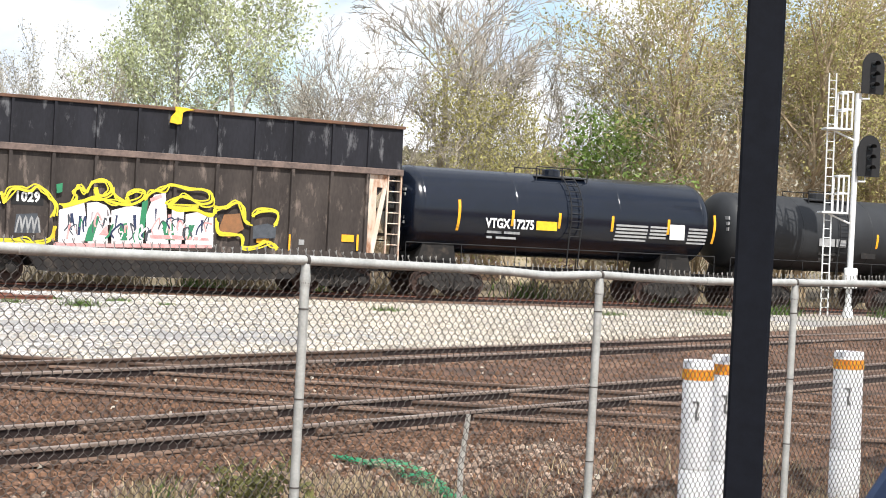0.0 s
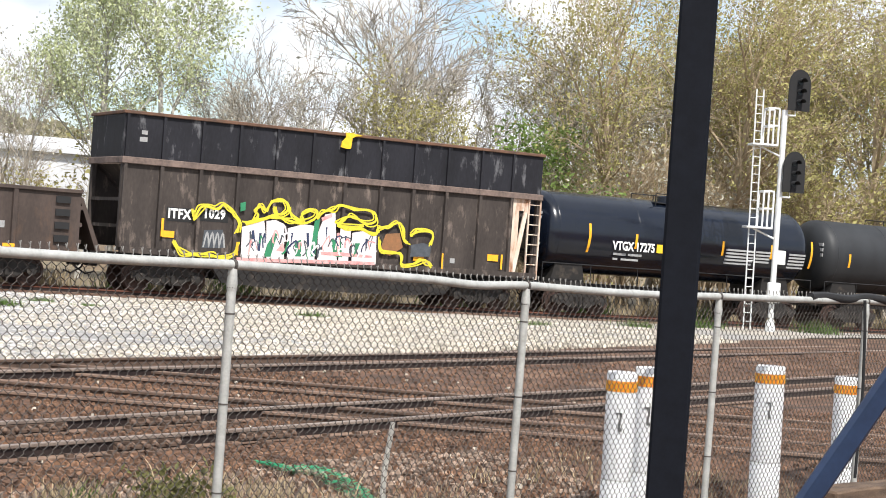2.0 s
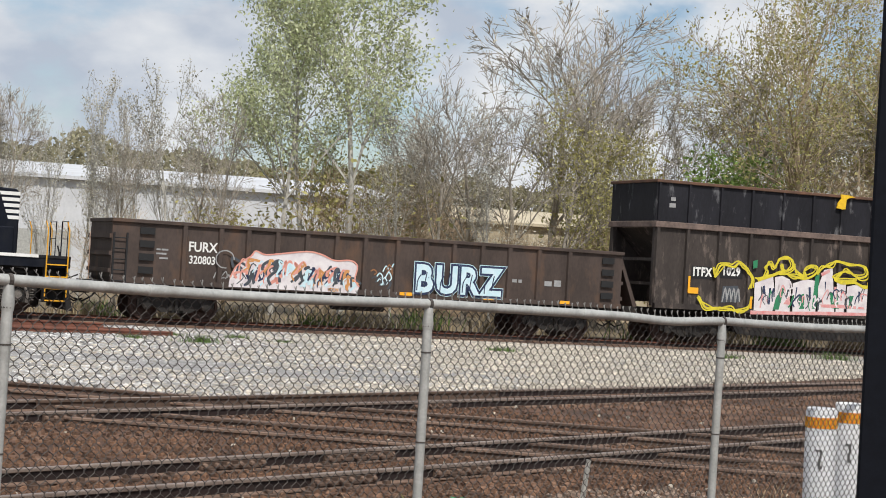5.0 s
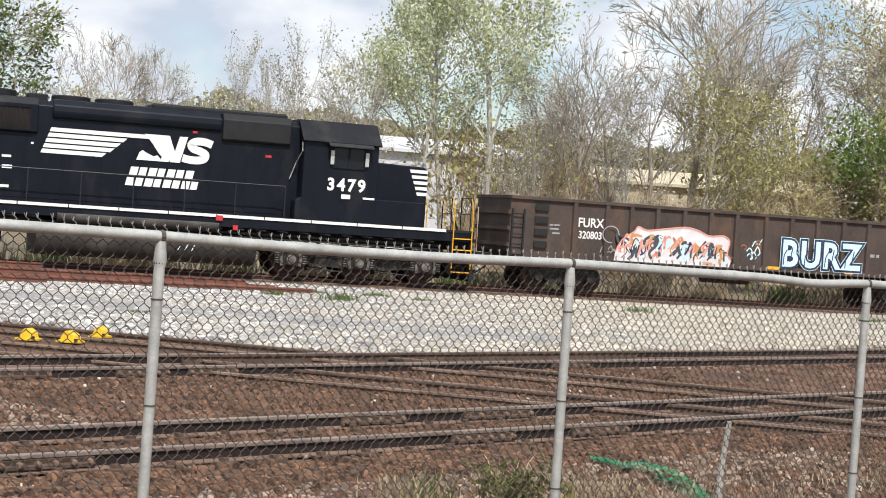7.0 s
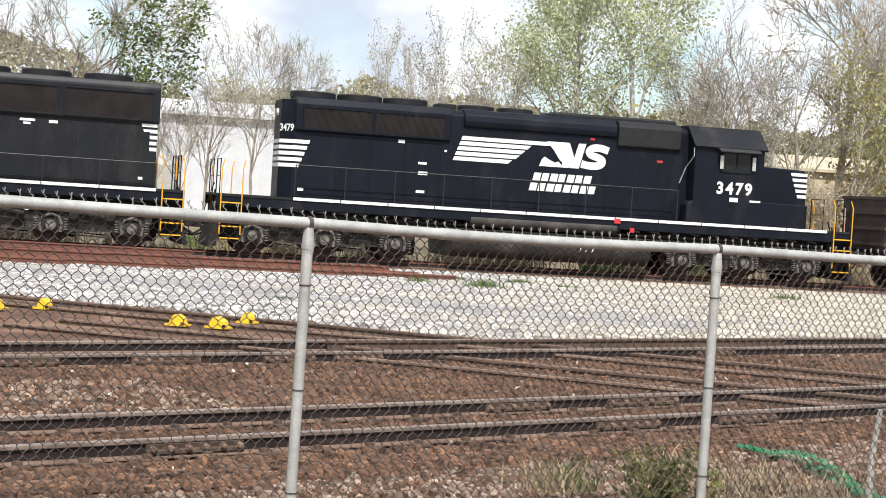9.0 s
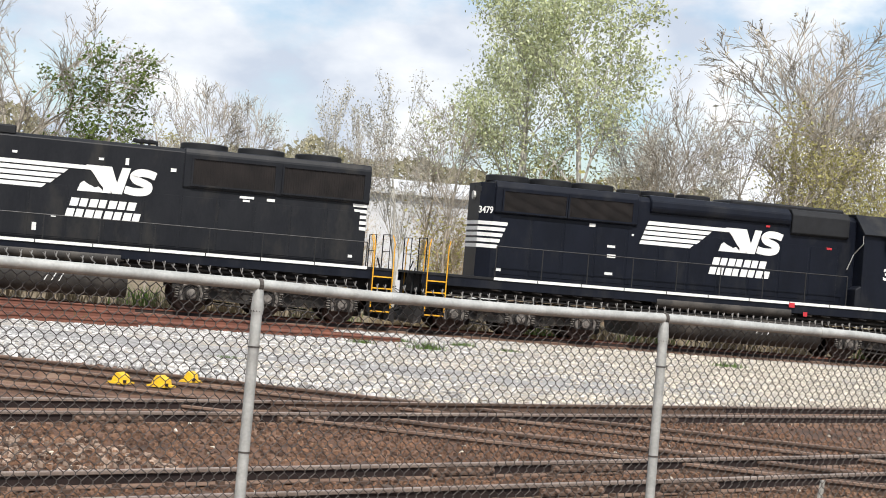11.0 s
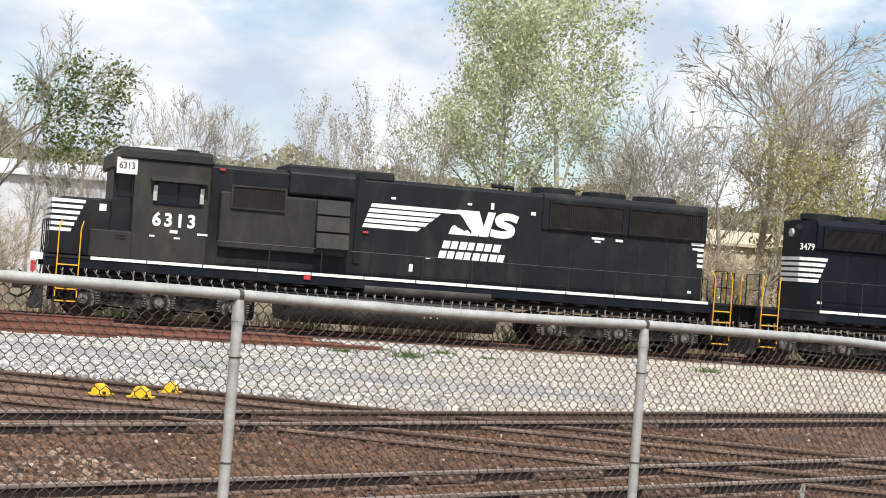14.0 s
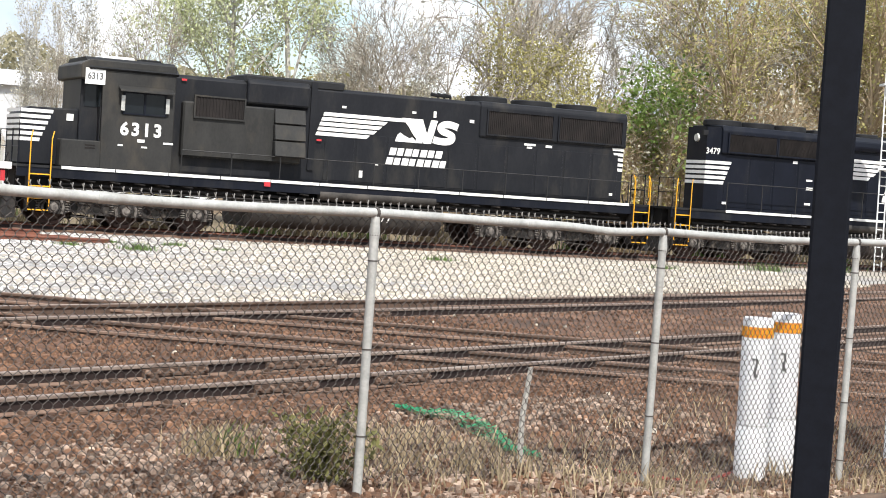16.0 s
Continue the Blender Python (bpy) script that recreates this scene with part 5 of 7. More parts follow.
    stripes("painted_ground", [edge + [(-1.05, 1.1), (-5.1, 1.1)]], face, G_WHITE, car, "white sprayed graffiti ground", th=0.003)
    part("sprayed_line", ribbon(B(), edge, face, 0.045, 0.017), G_SALMON, car, "salmon sprayed outline")
    r = random.Random(8)
    tones = (G_BLUE, G_SALMON, G_TAN, G_SLATE, G_BLUE, G_SALMON, G_NAVY, G_SLATE)
    for k in range(84):
        x = -5.0 + 3.75 * (k + r.random()) / 84
        top_z = 1.95 - 0.25 * max(0, (x + 2.6) / 1.4)
        z = r.uniform(1.15, top_z - 0.25)
        line = [(x, z), (x + r.uniform(-0.1, 0.22), z + r.uniform(0.1, 0.3)), (x + r.uniform(0, 0.3), min(top_z, z + r.uniform(0.2, 0.5))), (x + r.uniform(0.1, 0.4), z + r.uniform(0.0, 0.3))]
        part("sprayed_line", ribbon(B(), line, face, r.uniform(0.03, 0.1), 0.005 + 0.00013 * k), tones[r.randrange(8)], car, "sprayed stroke")
    for k in range(14):
        x, z = r.uniform(-0.62, 0.12), r.uniform(1.3, 1.95)
        line = [(x, z), (x + 0.1, z + r.uniform(0.05, 0.2)), (x + 0.2, z + r.uniform(-0.05, 0.1)), (x + 0.12, z - 0.1)]
        part("sprayed_line", ribbon(B(), line, -W - 0.004, 0.04, 0.004 + 0.0003 * k), (G_TAN, G_BROWN, G_BLUE, G_SLATE)[k % 3 if z > 1.6 else 2 + k % 2], car, "sprayed stroke")
    for k in range(9):
        x = -5.55 + 0.09 * k
        part("sprayed_line", ribbon(B(), [(x, 1.32 + 0.1 * (k % 2)), (x + 0.1, 1.55 - 0.1 * (k % 3)), (x + 0.16, 1.36)], -W - 0.003, 0.03), M_GREYTXT, car, "thin pale scribble")
    part("sprayed_line", ribbon(B(), [(-5.25 + 0.28 * math.cos(a * 0.7), 1.9 + 0.26 * math.sin(a * 0.7)) for a in range(8)], face, 0.035), M_GREYTXT, car, "thin pale scribble")
    for glyph, x in (("B", 1.12), ("U", 1.90), ("R", 2.66), ("Z", 3.42)):
        for tone, bold, lift, words in ((G_BLUE, 0.105, 0.090, "pale outer edge of a sprayed letter"), (G_NAVY, 0.088, 0.096, "dark edge of a sprayed letter"), (G_ICE, 0.03, 0.102, "pale blue sprayed letter")):
            side_text(glyph, x, -W - lift, 1.63, 1.18, car, tone, words, 0.92, name="painted_letter", bold=bold)
        for q in range(2):
            part("sprayed_line", ribbon(B(), [(x - 0.22 + 0.25 * q, 1.3 + 0.1 * q), (x - 0.2 + 0.25 * q, 1.6), (x - 0.1 + 0.2 * q, 1.8 + 0.08 * q)], -W - 0.106, 0.035), G_NAVY, car, "dark stroke inside a letter")
    small_marks(car, ((-2.0, 1.12, 0.35, 0.1), (0.35, 1.12, 0.42, 0.1), (3.2, 1.12, 0.35, 0.1), (5.9, 1.12, 0.35, 0.1)), -W - 0.085, G_ORANGE, "yellow reflector strips")
    for s in (-1, 1):
        coupler(car, s * (L + 0.35), s)
    ladder(car, -LL + 0.04, -LL + 0.42, -W - 0.09, 0.95, 2.5, 5, M_DARK)
    part("grab_iron", tube(B(), [(-LL - 0.06, W - 0.3, 1.0), (-LL - 0.08, W - 0.3, 2.5)], 0.02, 6), M_ENDWHITE, car, "pale end grab iron")
    CARS.append((car, -12.7))


def hopper():
    car = thing("hopper_car", "tall rusty black hopper car with a raised extension and graffiti", "freight car")
    L, W, Z0, ZB, Z1 = 7.35, 1.5, 1.32, 3.92, 5.30
    b = B()
    box(b, -L, L - 1.08, -W, -W + 0.06, Z0, ZB)
    box(b, -L, L - 1.08, W - 0.06, W, Z0, ZB)
    part("side", b, M_HOP, car, "faded black ribbed side sheets")
    b = B()
    x0, x1 = -L - 0.1, L + 0.05
    box(b, x0, x1, -W, -W + 0.05, ZB, Z1)
    box(b, x0, x1, W - 0.05, W, ZB, Z1)
    box(b, x0, x0 + 0.05, -W + 0.05, W - 0.05, ZB, Z1)
    box(b, x1 - 0.05, x1, -W + 0.05, W - 0.05, ZB, Z1)
    part("extension", b, M_HOPTOP, car, "black steel extension on top")
    b = B()
    for s in (-1, 1):
        box(b, x0 - 0.05, x1 + 0.05, s * W - 0.09, s * W + 0.09, Z1, Z1 + 0.1)
    box(b, x0 - 0.05, x0 + 0.1, -W + 0.09, W - 0.09, Z1, Z1 + 0.1)
    box(b, x1 - 0.1, x1 + 0.05, -W + 0.09, W - 0.09, Z1, Z1 + 0.1)
    part("top_chord", b, M_RUSTEDGE, car, "rusty top chord", bevel=0.015)
    b = B()
    for s in (-1, 1):
        box(b, x0 - 0.03, x1 + 0.03, s * W - 0.12, s * W + 0.12, ZB - 0.1, ZB + 0.1)
    box(b, x0 - 0.03, x0 + 0.08, -W + 0.12, W - 0.12, ZB - 0.1, ZB + 0.1)
    part("side_beam", b, M_BAND, car, "scuffed brown side beam", bevel=0.015)
    part("bottom_sill", box(B(), -L, L, -W - 0.1, -W + 0.06, Z0 - 0.16, Z0 + 0.02), M_HOP, car)
    for u in (-7.35, -6.2, -4.95, -3.72, -2.47, -1.24, -0.06, 1.24, 2.43, 3.68, 4.98, 6.21):
        for s in (-1, 1):
            b = extrude(B(), [(u - 0.07, s * W), (u - 0.05, s * (W + 0.1)), (u + 0.05, s * (W + 0.1)), (u + 0.07, s * W)], "z", Z0, ZB - 0.1)
            part("rib", b, M_HOP, car)
            b = extrude(B(), [(u - 0.05, s * W), (u - 0.04, s * (W + 0.07)), (u + 0.04, s * (W + 0.07)), (u + 0.05, s * W)], "z", ZB + 0.1, Z1)
            part("extension_rib", b, M_HOPTOP, car)
    # sloped ends with open framing
    for s in (-1, 1):
        b = extrude(B(), [(s * (L - 0.1), ZB - 0.1), (s * (L - 0.16), ZB - 0.1), (s * (L - 2.6), Z0), (s * (L - 2.54), Z0)], "y", -W + 0.06, W - 0.06)
        part("slope_sheet", b, M_HOP, car)
        b = B()
        for y in (-W + 0.08, W - 0.08):
            box(b, s * L - 0.08, s * L + 0.08, y - 0.08, y + 0.08, Z0 - 0.1, ZB - 0.1)
            extrude(b, [(s * (L - 0.2), 1.2), (s * (L - 0.05), 1.2), (s * (L + 0.02), 2.7), (s * (L - 0.12), 2.7)], "y", y - 0.05, y + 0.05)
        for z in (1.9, 2.7):
            box(b, s * L - 0.05, s * L + 0.05, -W + 0.16, W - 0.16, z, z + 0.1)
        part("end_frame", b, M_HOP, car)
    # pale corner panel with ladder
    b = B()
    box(b, L - 1.08, L - 0.78, -W, -W + 0.05, Z0 - 0.1, ZB - 0.1)
    box(b, L - 0.78, L - 0.46, -W, -W + 0.05, ZB - 0.5, ZB - 0.1)
    extrude(b, [(L - 0.52, ZB - 0.15), (L - 0.38, ZB - 0.15), (L - 0.80, Z0), (L - 0.97, Z0)], "y", -W - 0.02, -W + 0.04)
    part("corner_panel", b, M_ENDWHITE, car, "rust-streaked white corner panel")
    ladder(car, L - 0.42, L + 0.04, -W - 0.03, Z0 - 0.2, ZB - 0.1, 8, M_ENDWHITE)
    b = box(B(), -L - 0.5, L + 0.5, -0.3, 0.3, 0.75, 1.15)
    for x in (-2.6, 0.0, 2.6):
        extrude(b, [(x - 1.1, Z0), (x + 1.1, Z0), (x + 0.35, 0.55), (x - 0.35, 0.55)], "y", -1.1, 1.1)
    extrude(b, [(-4.6, Z0 - 0.1), (4.6, Z0 - 0.1), (3.9, 0.44), (2.1, 0.34), (-2.1, 0.34), (-4.0, 0.42)], "y", -1.46, -1.36)
    extrude(b, [(-4.6, Z0 - 0.1), (4.6, Z0 - 0.1), (3.9, 0.52), (2.1, 0.40), (-2.1, 0.40), (-3.9, 0.48)], "y", 1.36, 1.46)
    part("hopper_bay", b, M_UNDER, car, "grimy black hopper bays")
    freight_truck(car, -5.6)
    freight_truck(car, 5.5)
    # lettering and graffiti
    side_text("ITFX", -5.54, -W - 0.01, 2.42, 0.40, car, squeeze=0.84, bold=0.04, space=1.1)
    side_text("1029", -4.41, -W - 0.01, 2.50, 0.40, car, squeeze=0.84, bold=0.04, space=1.1)
    small_marks(car, ((-5.95, 2.2, 0.85, 0.42), (-4.86, 2.27, 0.92, 0.44)), -W - 0.002, M_DARK, "black painted panel behind the lettering")
    face = -W - 0.102
    for poly in ([(-3.51, 2.18), (-3.07, 2.34), (-2.79, 2.45), (-2.64, 1.68), (-2.75, 1.21), (-3.49, 1.25)],
                 [(-2.71, 2.42), (-2.40, 2.47), (-2.10, 2.37), (-2.03, 1.20), (-2.62, 1.22)],
                 [(-1.97, 2.24), (-1.45, 2.41), (-1.06, 2.38), (-0.97, 1.24), (-1.92, 1.21)],
                 [(-0.92, 2.17), (-0.71, 2.77), (-0.36, 2.85), (-0.19, 1.29), (-0.88, 1.25)],
                 [(-0.14, 2.41), (0.25, 2.47), (0.20, 1.28), (-0.14, 1.30)],
                 [(0.29, 2.25), (0.73, 2.35), (1.16, 2.27), (1.20, 1.30), (0.33, 1.29)]):
        stripes("painted_letter", [poly], face, G_WHITE, car, "white sprayed graffiti letter", th=0.004)
    for poly in ([(-2.64, 1.68), (-2.42, 2.07), (-2.31, 2.04), (-2.49, 1.32), (-2.71, 1.31)],
                 [(-1.71, 1.84), (-1.49, 1.91), (-1.45, 1.39), (-1.66, 1.38)],
                 [(-1.06, 2.53), (-0.88, 2.63), (-0.97, 1.42), (-1.14, 1.41)],
                 [(-0.45, 2.02), (-0.10, 1.95), (-0.01, 1.45), (-0.32, 1.47)],
                 [(0.33, 1.92), (0.59, 1.94), (0.46, 1.56)],
                 [(-3.62, 2.91), (-3.44, 2.96), (-3.44, 2.70), (-3.60, 2.65)]):
        stripes("painted_patch", [poly], face, G_GREEN, car, "green sprayed patch", th=0.007)
    for poly in ([(-3.62, 1.24), (-2.10, 1.27), (-0.79, 1.33), (1.16, 1.37), (1.16, 1.27), (-1.01, 1.20), (-3.62, 1.11)],
                 [(-0.84, 2.65), (-0.49, 2.81), (-0.47, 2.70), (-0.79, 2.55)],
                 [(-0.25, 2.21), (-0.16, 2.22), (-0.12, 1.63), (-0.21, 1.62)],
                 [(-2.31, 1.52), (-2.10, 1.81), (-2.01, 1.50)],
                 [(-0.79, 1.58), (0.07, 1.61), (1.07, 1.56), (1.07, 1.49), (-0.75, 1.48)]):
        stripes("painted_patch", [poly], face, G_PINK, car, "pink sprayed patch", th=0.0085)
    for poly in ([(-3.18, 2.09), (-3.10, 2.11), (-3.01, 1.62), (-3.14, 1.61)],
                 [(-2.92, 2.03), (-2.84, 2.04), (-2.86, 1.48), (-2.94, 1.47)],
                 [(-1.84, 2.11), (-1.77, 2.11), (-1.84, 1.59)],
                 [(-1.32, 2.14), (-1.23, 2.15), (-1.19, 1.69), (-1.27, 1.68)],
                 [(-0.66, 2.37), (-0.60, 2.37), (-0.62, 1.91)],
                 [(0.03, 2.14), (0.10, 2.14), (0.07, 1.64)],
                 [(0.77, 2.10), (0.86, 2.10), (0.81, 1.55)]):
        stripes("painted_patch", [poly], face, G_NAVY, car, "dark gap in the sprayed letters", th=0.0055)
    for k, line in enumerate(([(-5.18, 2.62), (-5.09, 2.35), (-4.92, 2.67), (-4.70, 2.72), (-4.38, 2.67), (-4.16, 2.82), (-3.94, 2.70), (-3.79, 2.49), (-3.62, 2.35), (-3.66, 1.98)],
                 [(-5.68, 1.62), (-5.53, 1.39), (-5.35, 1.24), (-4.92, 1.27), (-4.49, 1.26), (-4.16, 1.19), (-3.73, 1.29), (-3.62, 1.71)],
                 [(-3.44, 2.33), (-3.18, 2.38), (-3.01, 2.58), (-3.14, 2.72), (-2.92, 2.85), (-2.75, 2.75), (-2.57, 3.02), (-2.31, 3.13), (-2.10, 3.05), (-2.01, 2.83), (-2.18, 2.67), (-2.42, 2.69), (-2.49, 2.89)],
                 [(-2.01, 2.83), (-1.79, 2.63), (-1.45, 2.50), (-1.53, 2.72), (-1.32, 2.88), (-1.01, 2.86), (-1.06, 2.62), (-1.45, 2.43), (-1.88, 2.47), (-2.42, 2.58), (-2.86, 2.44), (-3.40, 2.26)],
                 [(-1.01, 2.62), (-0.75, 2.86), (-0.47, 2.94), (-0.25, 3.10), (0.07, 3.05), (0.33, 2.99), (0.73, 3.02), (1.05, 2.93), (1.07, 2.67), (0.73, 2.58), (0.29, 2.77), (-0.03, 2.69), (-0.25, 2.44), (0.29, 2.44), (0.68, 2.50)],
                 [(-0.36, 2.58), (-0.03, 2.41), (0.51, 2.41), (0.90, 2.29), (1.16, 2.29), (1.20, 2.46), (1.59, 2.56), (1.92, 2.69), (2.07, 2.56), (2.16, 2.19), (2.33, 2.06)],
                 [(1.27, 2.10), (1.38, 1.77), (1.81, 1.73), (2.14, 1.64), (2.14, 1.36), (2.57, 1.39), (2.90, 1.54), (3.11, 1.48), (3.24, 1.30)],
                 [(2.38, 2.30), (2.68, 2.45), (3.11, 2.48), (3.24, 2.34), (3.18, 2.04)])):
        part("sprayed_line", ribbon(B(), line, face, 0.075, 0.0115 + 0.0006 * k), G_YELLOW, car, "sprayed yellow outline")
        r = random.Random(70 + k)
        for q in range(2):
            again = [(px + r.uniform(-0.1, 0.1), pz + r.uniform(-0.10, 0.10)) for px, pz in line]
            part("sprayed_line", ribbon(B(), again, face, 0.045, 0.0095 + 0.0006 * k + 0.0003 * q), G_YELLOW, car, "thin second pass of yellow spray")
    r = random.Random(33)
    tones = (G_WHITE, G_SLATE, G_PINK, G_WHITE, G_SLATE, G_GREEN, G_WHITE, G_NAVY)
    for k in range(44):
        x = -3.5 + 4.6 * (k + r.random()) / 44
        z = r.uniform(1.32, 1.85)
        line = [(x, z), (x + r.uniform(-0.12, 0.12), z + r.uniform(0.1, 0.25)), (x + r.uniform(0.0, 0.22), z + r.uniform(0.2, 0.5)), (x + r.uniform(0.05, 0.3), z + r.uniform(0.0, 0.3))]
        part("sprayed_line", ribbon(B(), line, face, r.uniform(0.03, 0.07), 0.0088 + 0.00003 * k), tones[k % 8], car, "sprayed stroke")
    for k, cloud in enumerate(([(1.3, 1.72), (1.5, 2.3), (2.0, 2.36), (2.15, 1.9), (1.7, 1.6)],)):
        stripes("painted_patch", [cloud], face, G_BROWN, car, "brown sprayed cloud", th=0.004)
    stripes("painted_patch", [[(2.45, 1.62), (2.45, 2.0), (2.9, 2.1), (3.2, 2.02), (3.18, 1.66)]], face, G_SLATE, car, "slate sprayed patch", th=0.004)
    stripes("painted_patch", [[(-4.75, 1.45), (-4.7, 2.0), (-4.1, 2.05), (-3.98, 1.5)]], -W - 0.002, G_SLATE, car, "slate sprayed patch", th=0.004)
    for k in range(4):
        part("sprayed_line", ribbon(B(), [(-4.7 + 0.17 * k, 1.48), (-4.6 + 0.17 * k, 1.95), (-4.52 + 0.17 * k, 1.5)], -W - 0.004, 0.05, 0.006), M_GREYTXT, car, "faint pale scribble")
    b = B()
    extrude(b, [(-0.34, Z1 - 0.36), (-0.1, Z1 - 0.40), (0.02, Z1 - 0.38), (0.05, Z1 - 0.05), (0.16, Z1 + 0.02), (0.42, Z1 + 0.06), (0.12, Z1 + 0.11), (-0.2, Z1 + 0.12), (-0.17, Z1 - 0.04), (-0.3, Z1 - 0.18)], "y", -W - 0.13, -W - 0.085)
    part("yellow_tag", b, M_YELLOW, car, "yellow paint splash on the top chord")
    small_marks(car, ((-6.05, 1.7, 0.38, 0.2), (2.6, 1.5, 0.4, 0.14), (5.42, 1.66, 0.42, 0.22)), -W - 0.03, G_ORANGE, "orange reflector plates")
    small_marks(car, ((-6.13, 1.72, 0.08, 0.55), (-3.66, 1.3, 0.07, 0.4), (3.62, 1.3, 0.06, 0.5), (5.9, 1.4, 0.07, 0.5)), -W - 0.112, G_ORANGE, "orange reflector strips")
    small_marks(car, ((-6.9, 4.72, 0.18, 0.12), (-6.95, 4.5, 0.24, 0.14), (4.0, 1.5, 0.18, 0.16)), -W - 0.006, M_GREYTXT, "faded white stencils")
    for s in (-1, 1):
        coupler(car, s * (L + 0.35), s)
    CARS.append((car, 4.05))


def tank_car(x, half, r, material, label, glossy):
    car = thing("tank_car", label, "tank car", "tank cars")
    zc = 2.85 if glossy else 2.75
    prof = [(-half, 0.05)] + [(-half + 0.55 * (1 - math.cos(t)), r * math.sin(t) ** 0.72) for t in (0.25, 0.5, 0.8, 1.1, 1.4)] + [(-half + 0.62, r)]
    b = lathe(B(), prof + [(-h, rr) for h, rr in reversed(prof)], "x", 48, (0, 0, zc))
    tank = part("tank", b, material, car, smooth=True)
    for k in (-half + 0.62, -half / 3, half / 3, half - 0.62):
        b = lathe(B(), [(k - 0.015, r + 0.003), (k, r + 0.008), (k + 0.015, r + 0.003)], "x", 48, (0, 0, zc))
        part("weld_seam", b, material, tank)
    b = B()
    lathe(b, [(zc + r - 0.05, 0.32), (zc + r + 0.16, 0.32), (zc + r + 0.2, 0.26)], "z", 16)
    part("dome", b, material, car)
    b = box(B(), -1.0, 1.0, -0.75, 0.75, zc + r - 0.12, zc + r - 0.08)
    for a in ((-1.0, -0.75), (1.0, -0.75), (-1.0, 0.75), (1.0, 0.75), (0, -0.75), (0, 0.75)):
        tube(b, [(a[0], a[1], zc + r - 0.5), (a[0], a[1], zc + r + 0.22)], 0.02, 5)
    for y in (-0.75, 0.75):
        tube(b, [(-1, y, zc + r + 0.22), (1, y, zc + r + 0.22)], 0.02, 5)
    part("platform", b, M_DARK, car, "black top platform")
    b = B()
    for k in (-0.22, 0.22):
        tube(b, [(0.2 + k, -0.8, zc + r - 0.1)] + [(0.2 + k, -math.sin(t) * (r + 0.13), zc + math.cos(t) * (r + 0.13)) for t in (0.7, 1.0, 1.3, 1.6, 1.9)] + [(0.2 + k, -r + 0.1, 1.1)], 0.022, 5)
    for i in range(9):
        t = 0.65 + i * 0.17
        tube(b, [(-0.02, -math.sin(t) * (r + 0.13), zc + math.cos(t) * (r + 0.13)), (0.42, -math.sin(t) * (r + 0.13), zc + math.cos(t) * (r + 0.13))], 0.016, 5)
    part("ladder", b, M_DARK, car)
    b = box(B(), -half - 0.4, half + 0.4, -0.3, 0.3, 0.8, 1.1)
    for s in (-1, 1):
        extrude(b, [(s * (half - 2.1), 1.0), (s * (half - 0.6), 1.0), (s * (half - 0.9), 2.0), (s * (half - 1.9), 2.0)], "y", -0.9, 0.9)
        box(b, s * (half + 0.1) - 0.35, s * (half + 0.1) + 0.35, -1.4, 1.4, 1.0, 1.08)
    part("underframe", b, M_UNDER, car)
    b = B()
    for s in (-1, 1):
        y = s * 1.35
        tube(b, [(-half, y, 1.75), (half, y, 1.75)], 0.02, 5)
        for k in range(7):
            xx = -half + 2 * half * k / 6
            tube(b, [(xx, y, 1.08), (xx, y, 1.75)], 0.016, 5)
    part("side_handrail", b, M_DARK, car)
    freight_truck(car, -half + 1.85)
    freight_truck(car, half - 1.55)

    def on_side(z, depth=0.006):
        return -math.sqrt(max(r * r - (z - zc) ** 2, 0)) - depth
    marks = (-half + 1.85, -half + 3.85, -half + 5.65, -half + 7.75, -half + 10.05, half - 0.1) if glossy else (-half + 1.2, half - 3.0, half - 0.9)
    for k, xx in enumerate(marks):
        h = 0.5 if glossy and k in (0, 5) else 0.26
        b = B()
        for i in range(4):
            za, zb = zc - 0.25 - h + 2 * h * i / 4 + 0.1, zc - 0.25 - h + 2 * h * (i + 1) / 4 + 0.1
            vs = [b.verts.new(p) for p in ((xx - 0.05, on_side(za), za), (xx + 0.05, on_side(za), za), (xx + 0.05, on_side(zb), zb), (xx - 0.05, on_side(zb), zb))]
            b.faces.new(vs)
        part("reflector", b, G_ORANGE, car, "upright yellow reflector strip")
    if glossy:
        side_text("VTGX 17275", -half + 3.75, on_side(zc - 0.14, 0.012), zc - 0.36, 0.42, car, squeeze=0.80, bold=0.035)
        small_marks(car, ((-half + 4.75, zc - 0.5, 0.8, 0.3),), on_side(zc - 0.2, 0.006), M_YELLOW, "yellow placard")
        small_marks(car, ((-half + 2.95, zc - 0.68, 0.55, 0.08), (-half + 3.6, zc - 0.68, 0.6, 0.08), (-half + 2.95, zc - 0.85, 0.2, 0.07), (-half + 3.3, zc - 0.85, 0.75, 0.07)), on_side(zc - 0.6, 0.006), M_GREYTXT, "rows of pale stencil lines")
        bars = []
        for bx, bw, n in ((-half + 7.9, 1.3, 5), (-half + 9.3, 0.7, 4), (-half + 10.9, 0.8, 5)):
            for i in range(n):
                bars.append((bx, zc - 0.22 - 0.12 * i, bw, 0.07))
        for q in bars:
            small_marks(car, (q,), on_side(q[1] + q[3], 0.004), M_GREYTXT, "pale stencil line")
        small_marks(car, ((-half + 10.1, zc - 0.58, 0.62, 0.52),), on_side(zc - 0.06, 0.006), M_LWHITE, "white placard")
        b = B()
        for z, w in ((0.55, 0.6), (0.4, 0.3), (-0.35, 0.2), (-0.5, 0.25)):
            part("end_stencil", box(B(), -half + 0.10, -half + 0.16, -0.9, -0.9 + w, zc + z, zc + z + 0.09), M_GREYTXT, car)
        b.free()
    else:
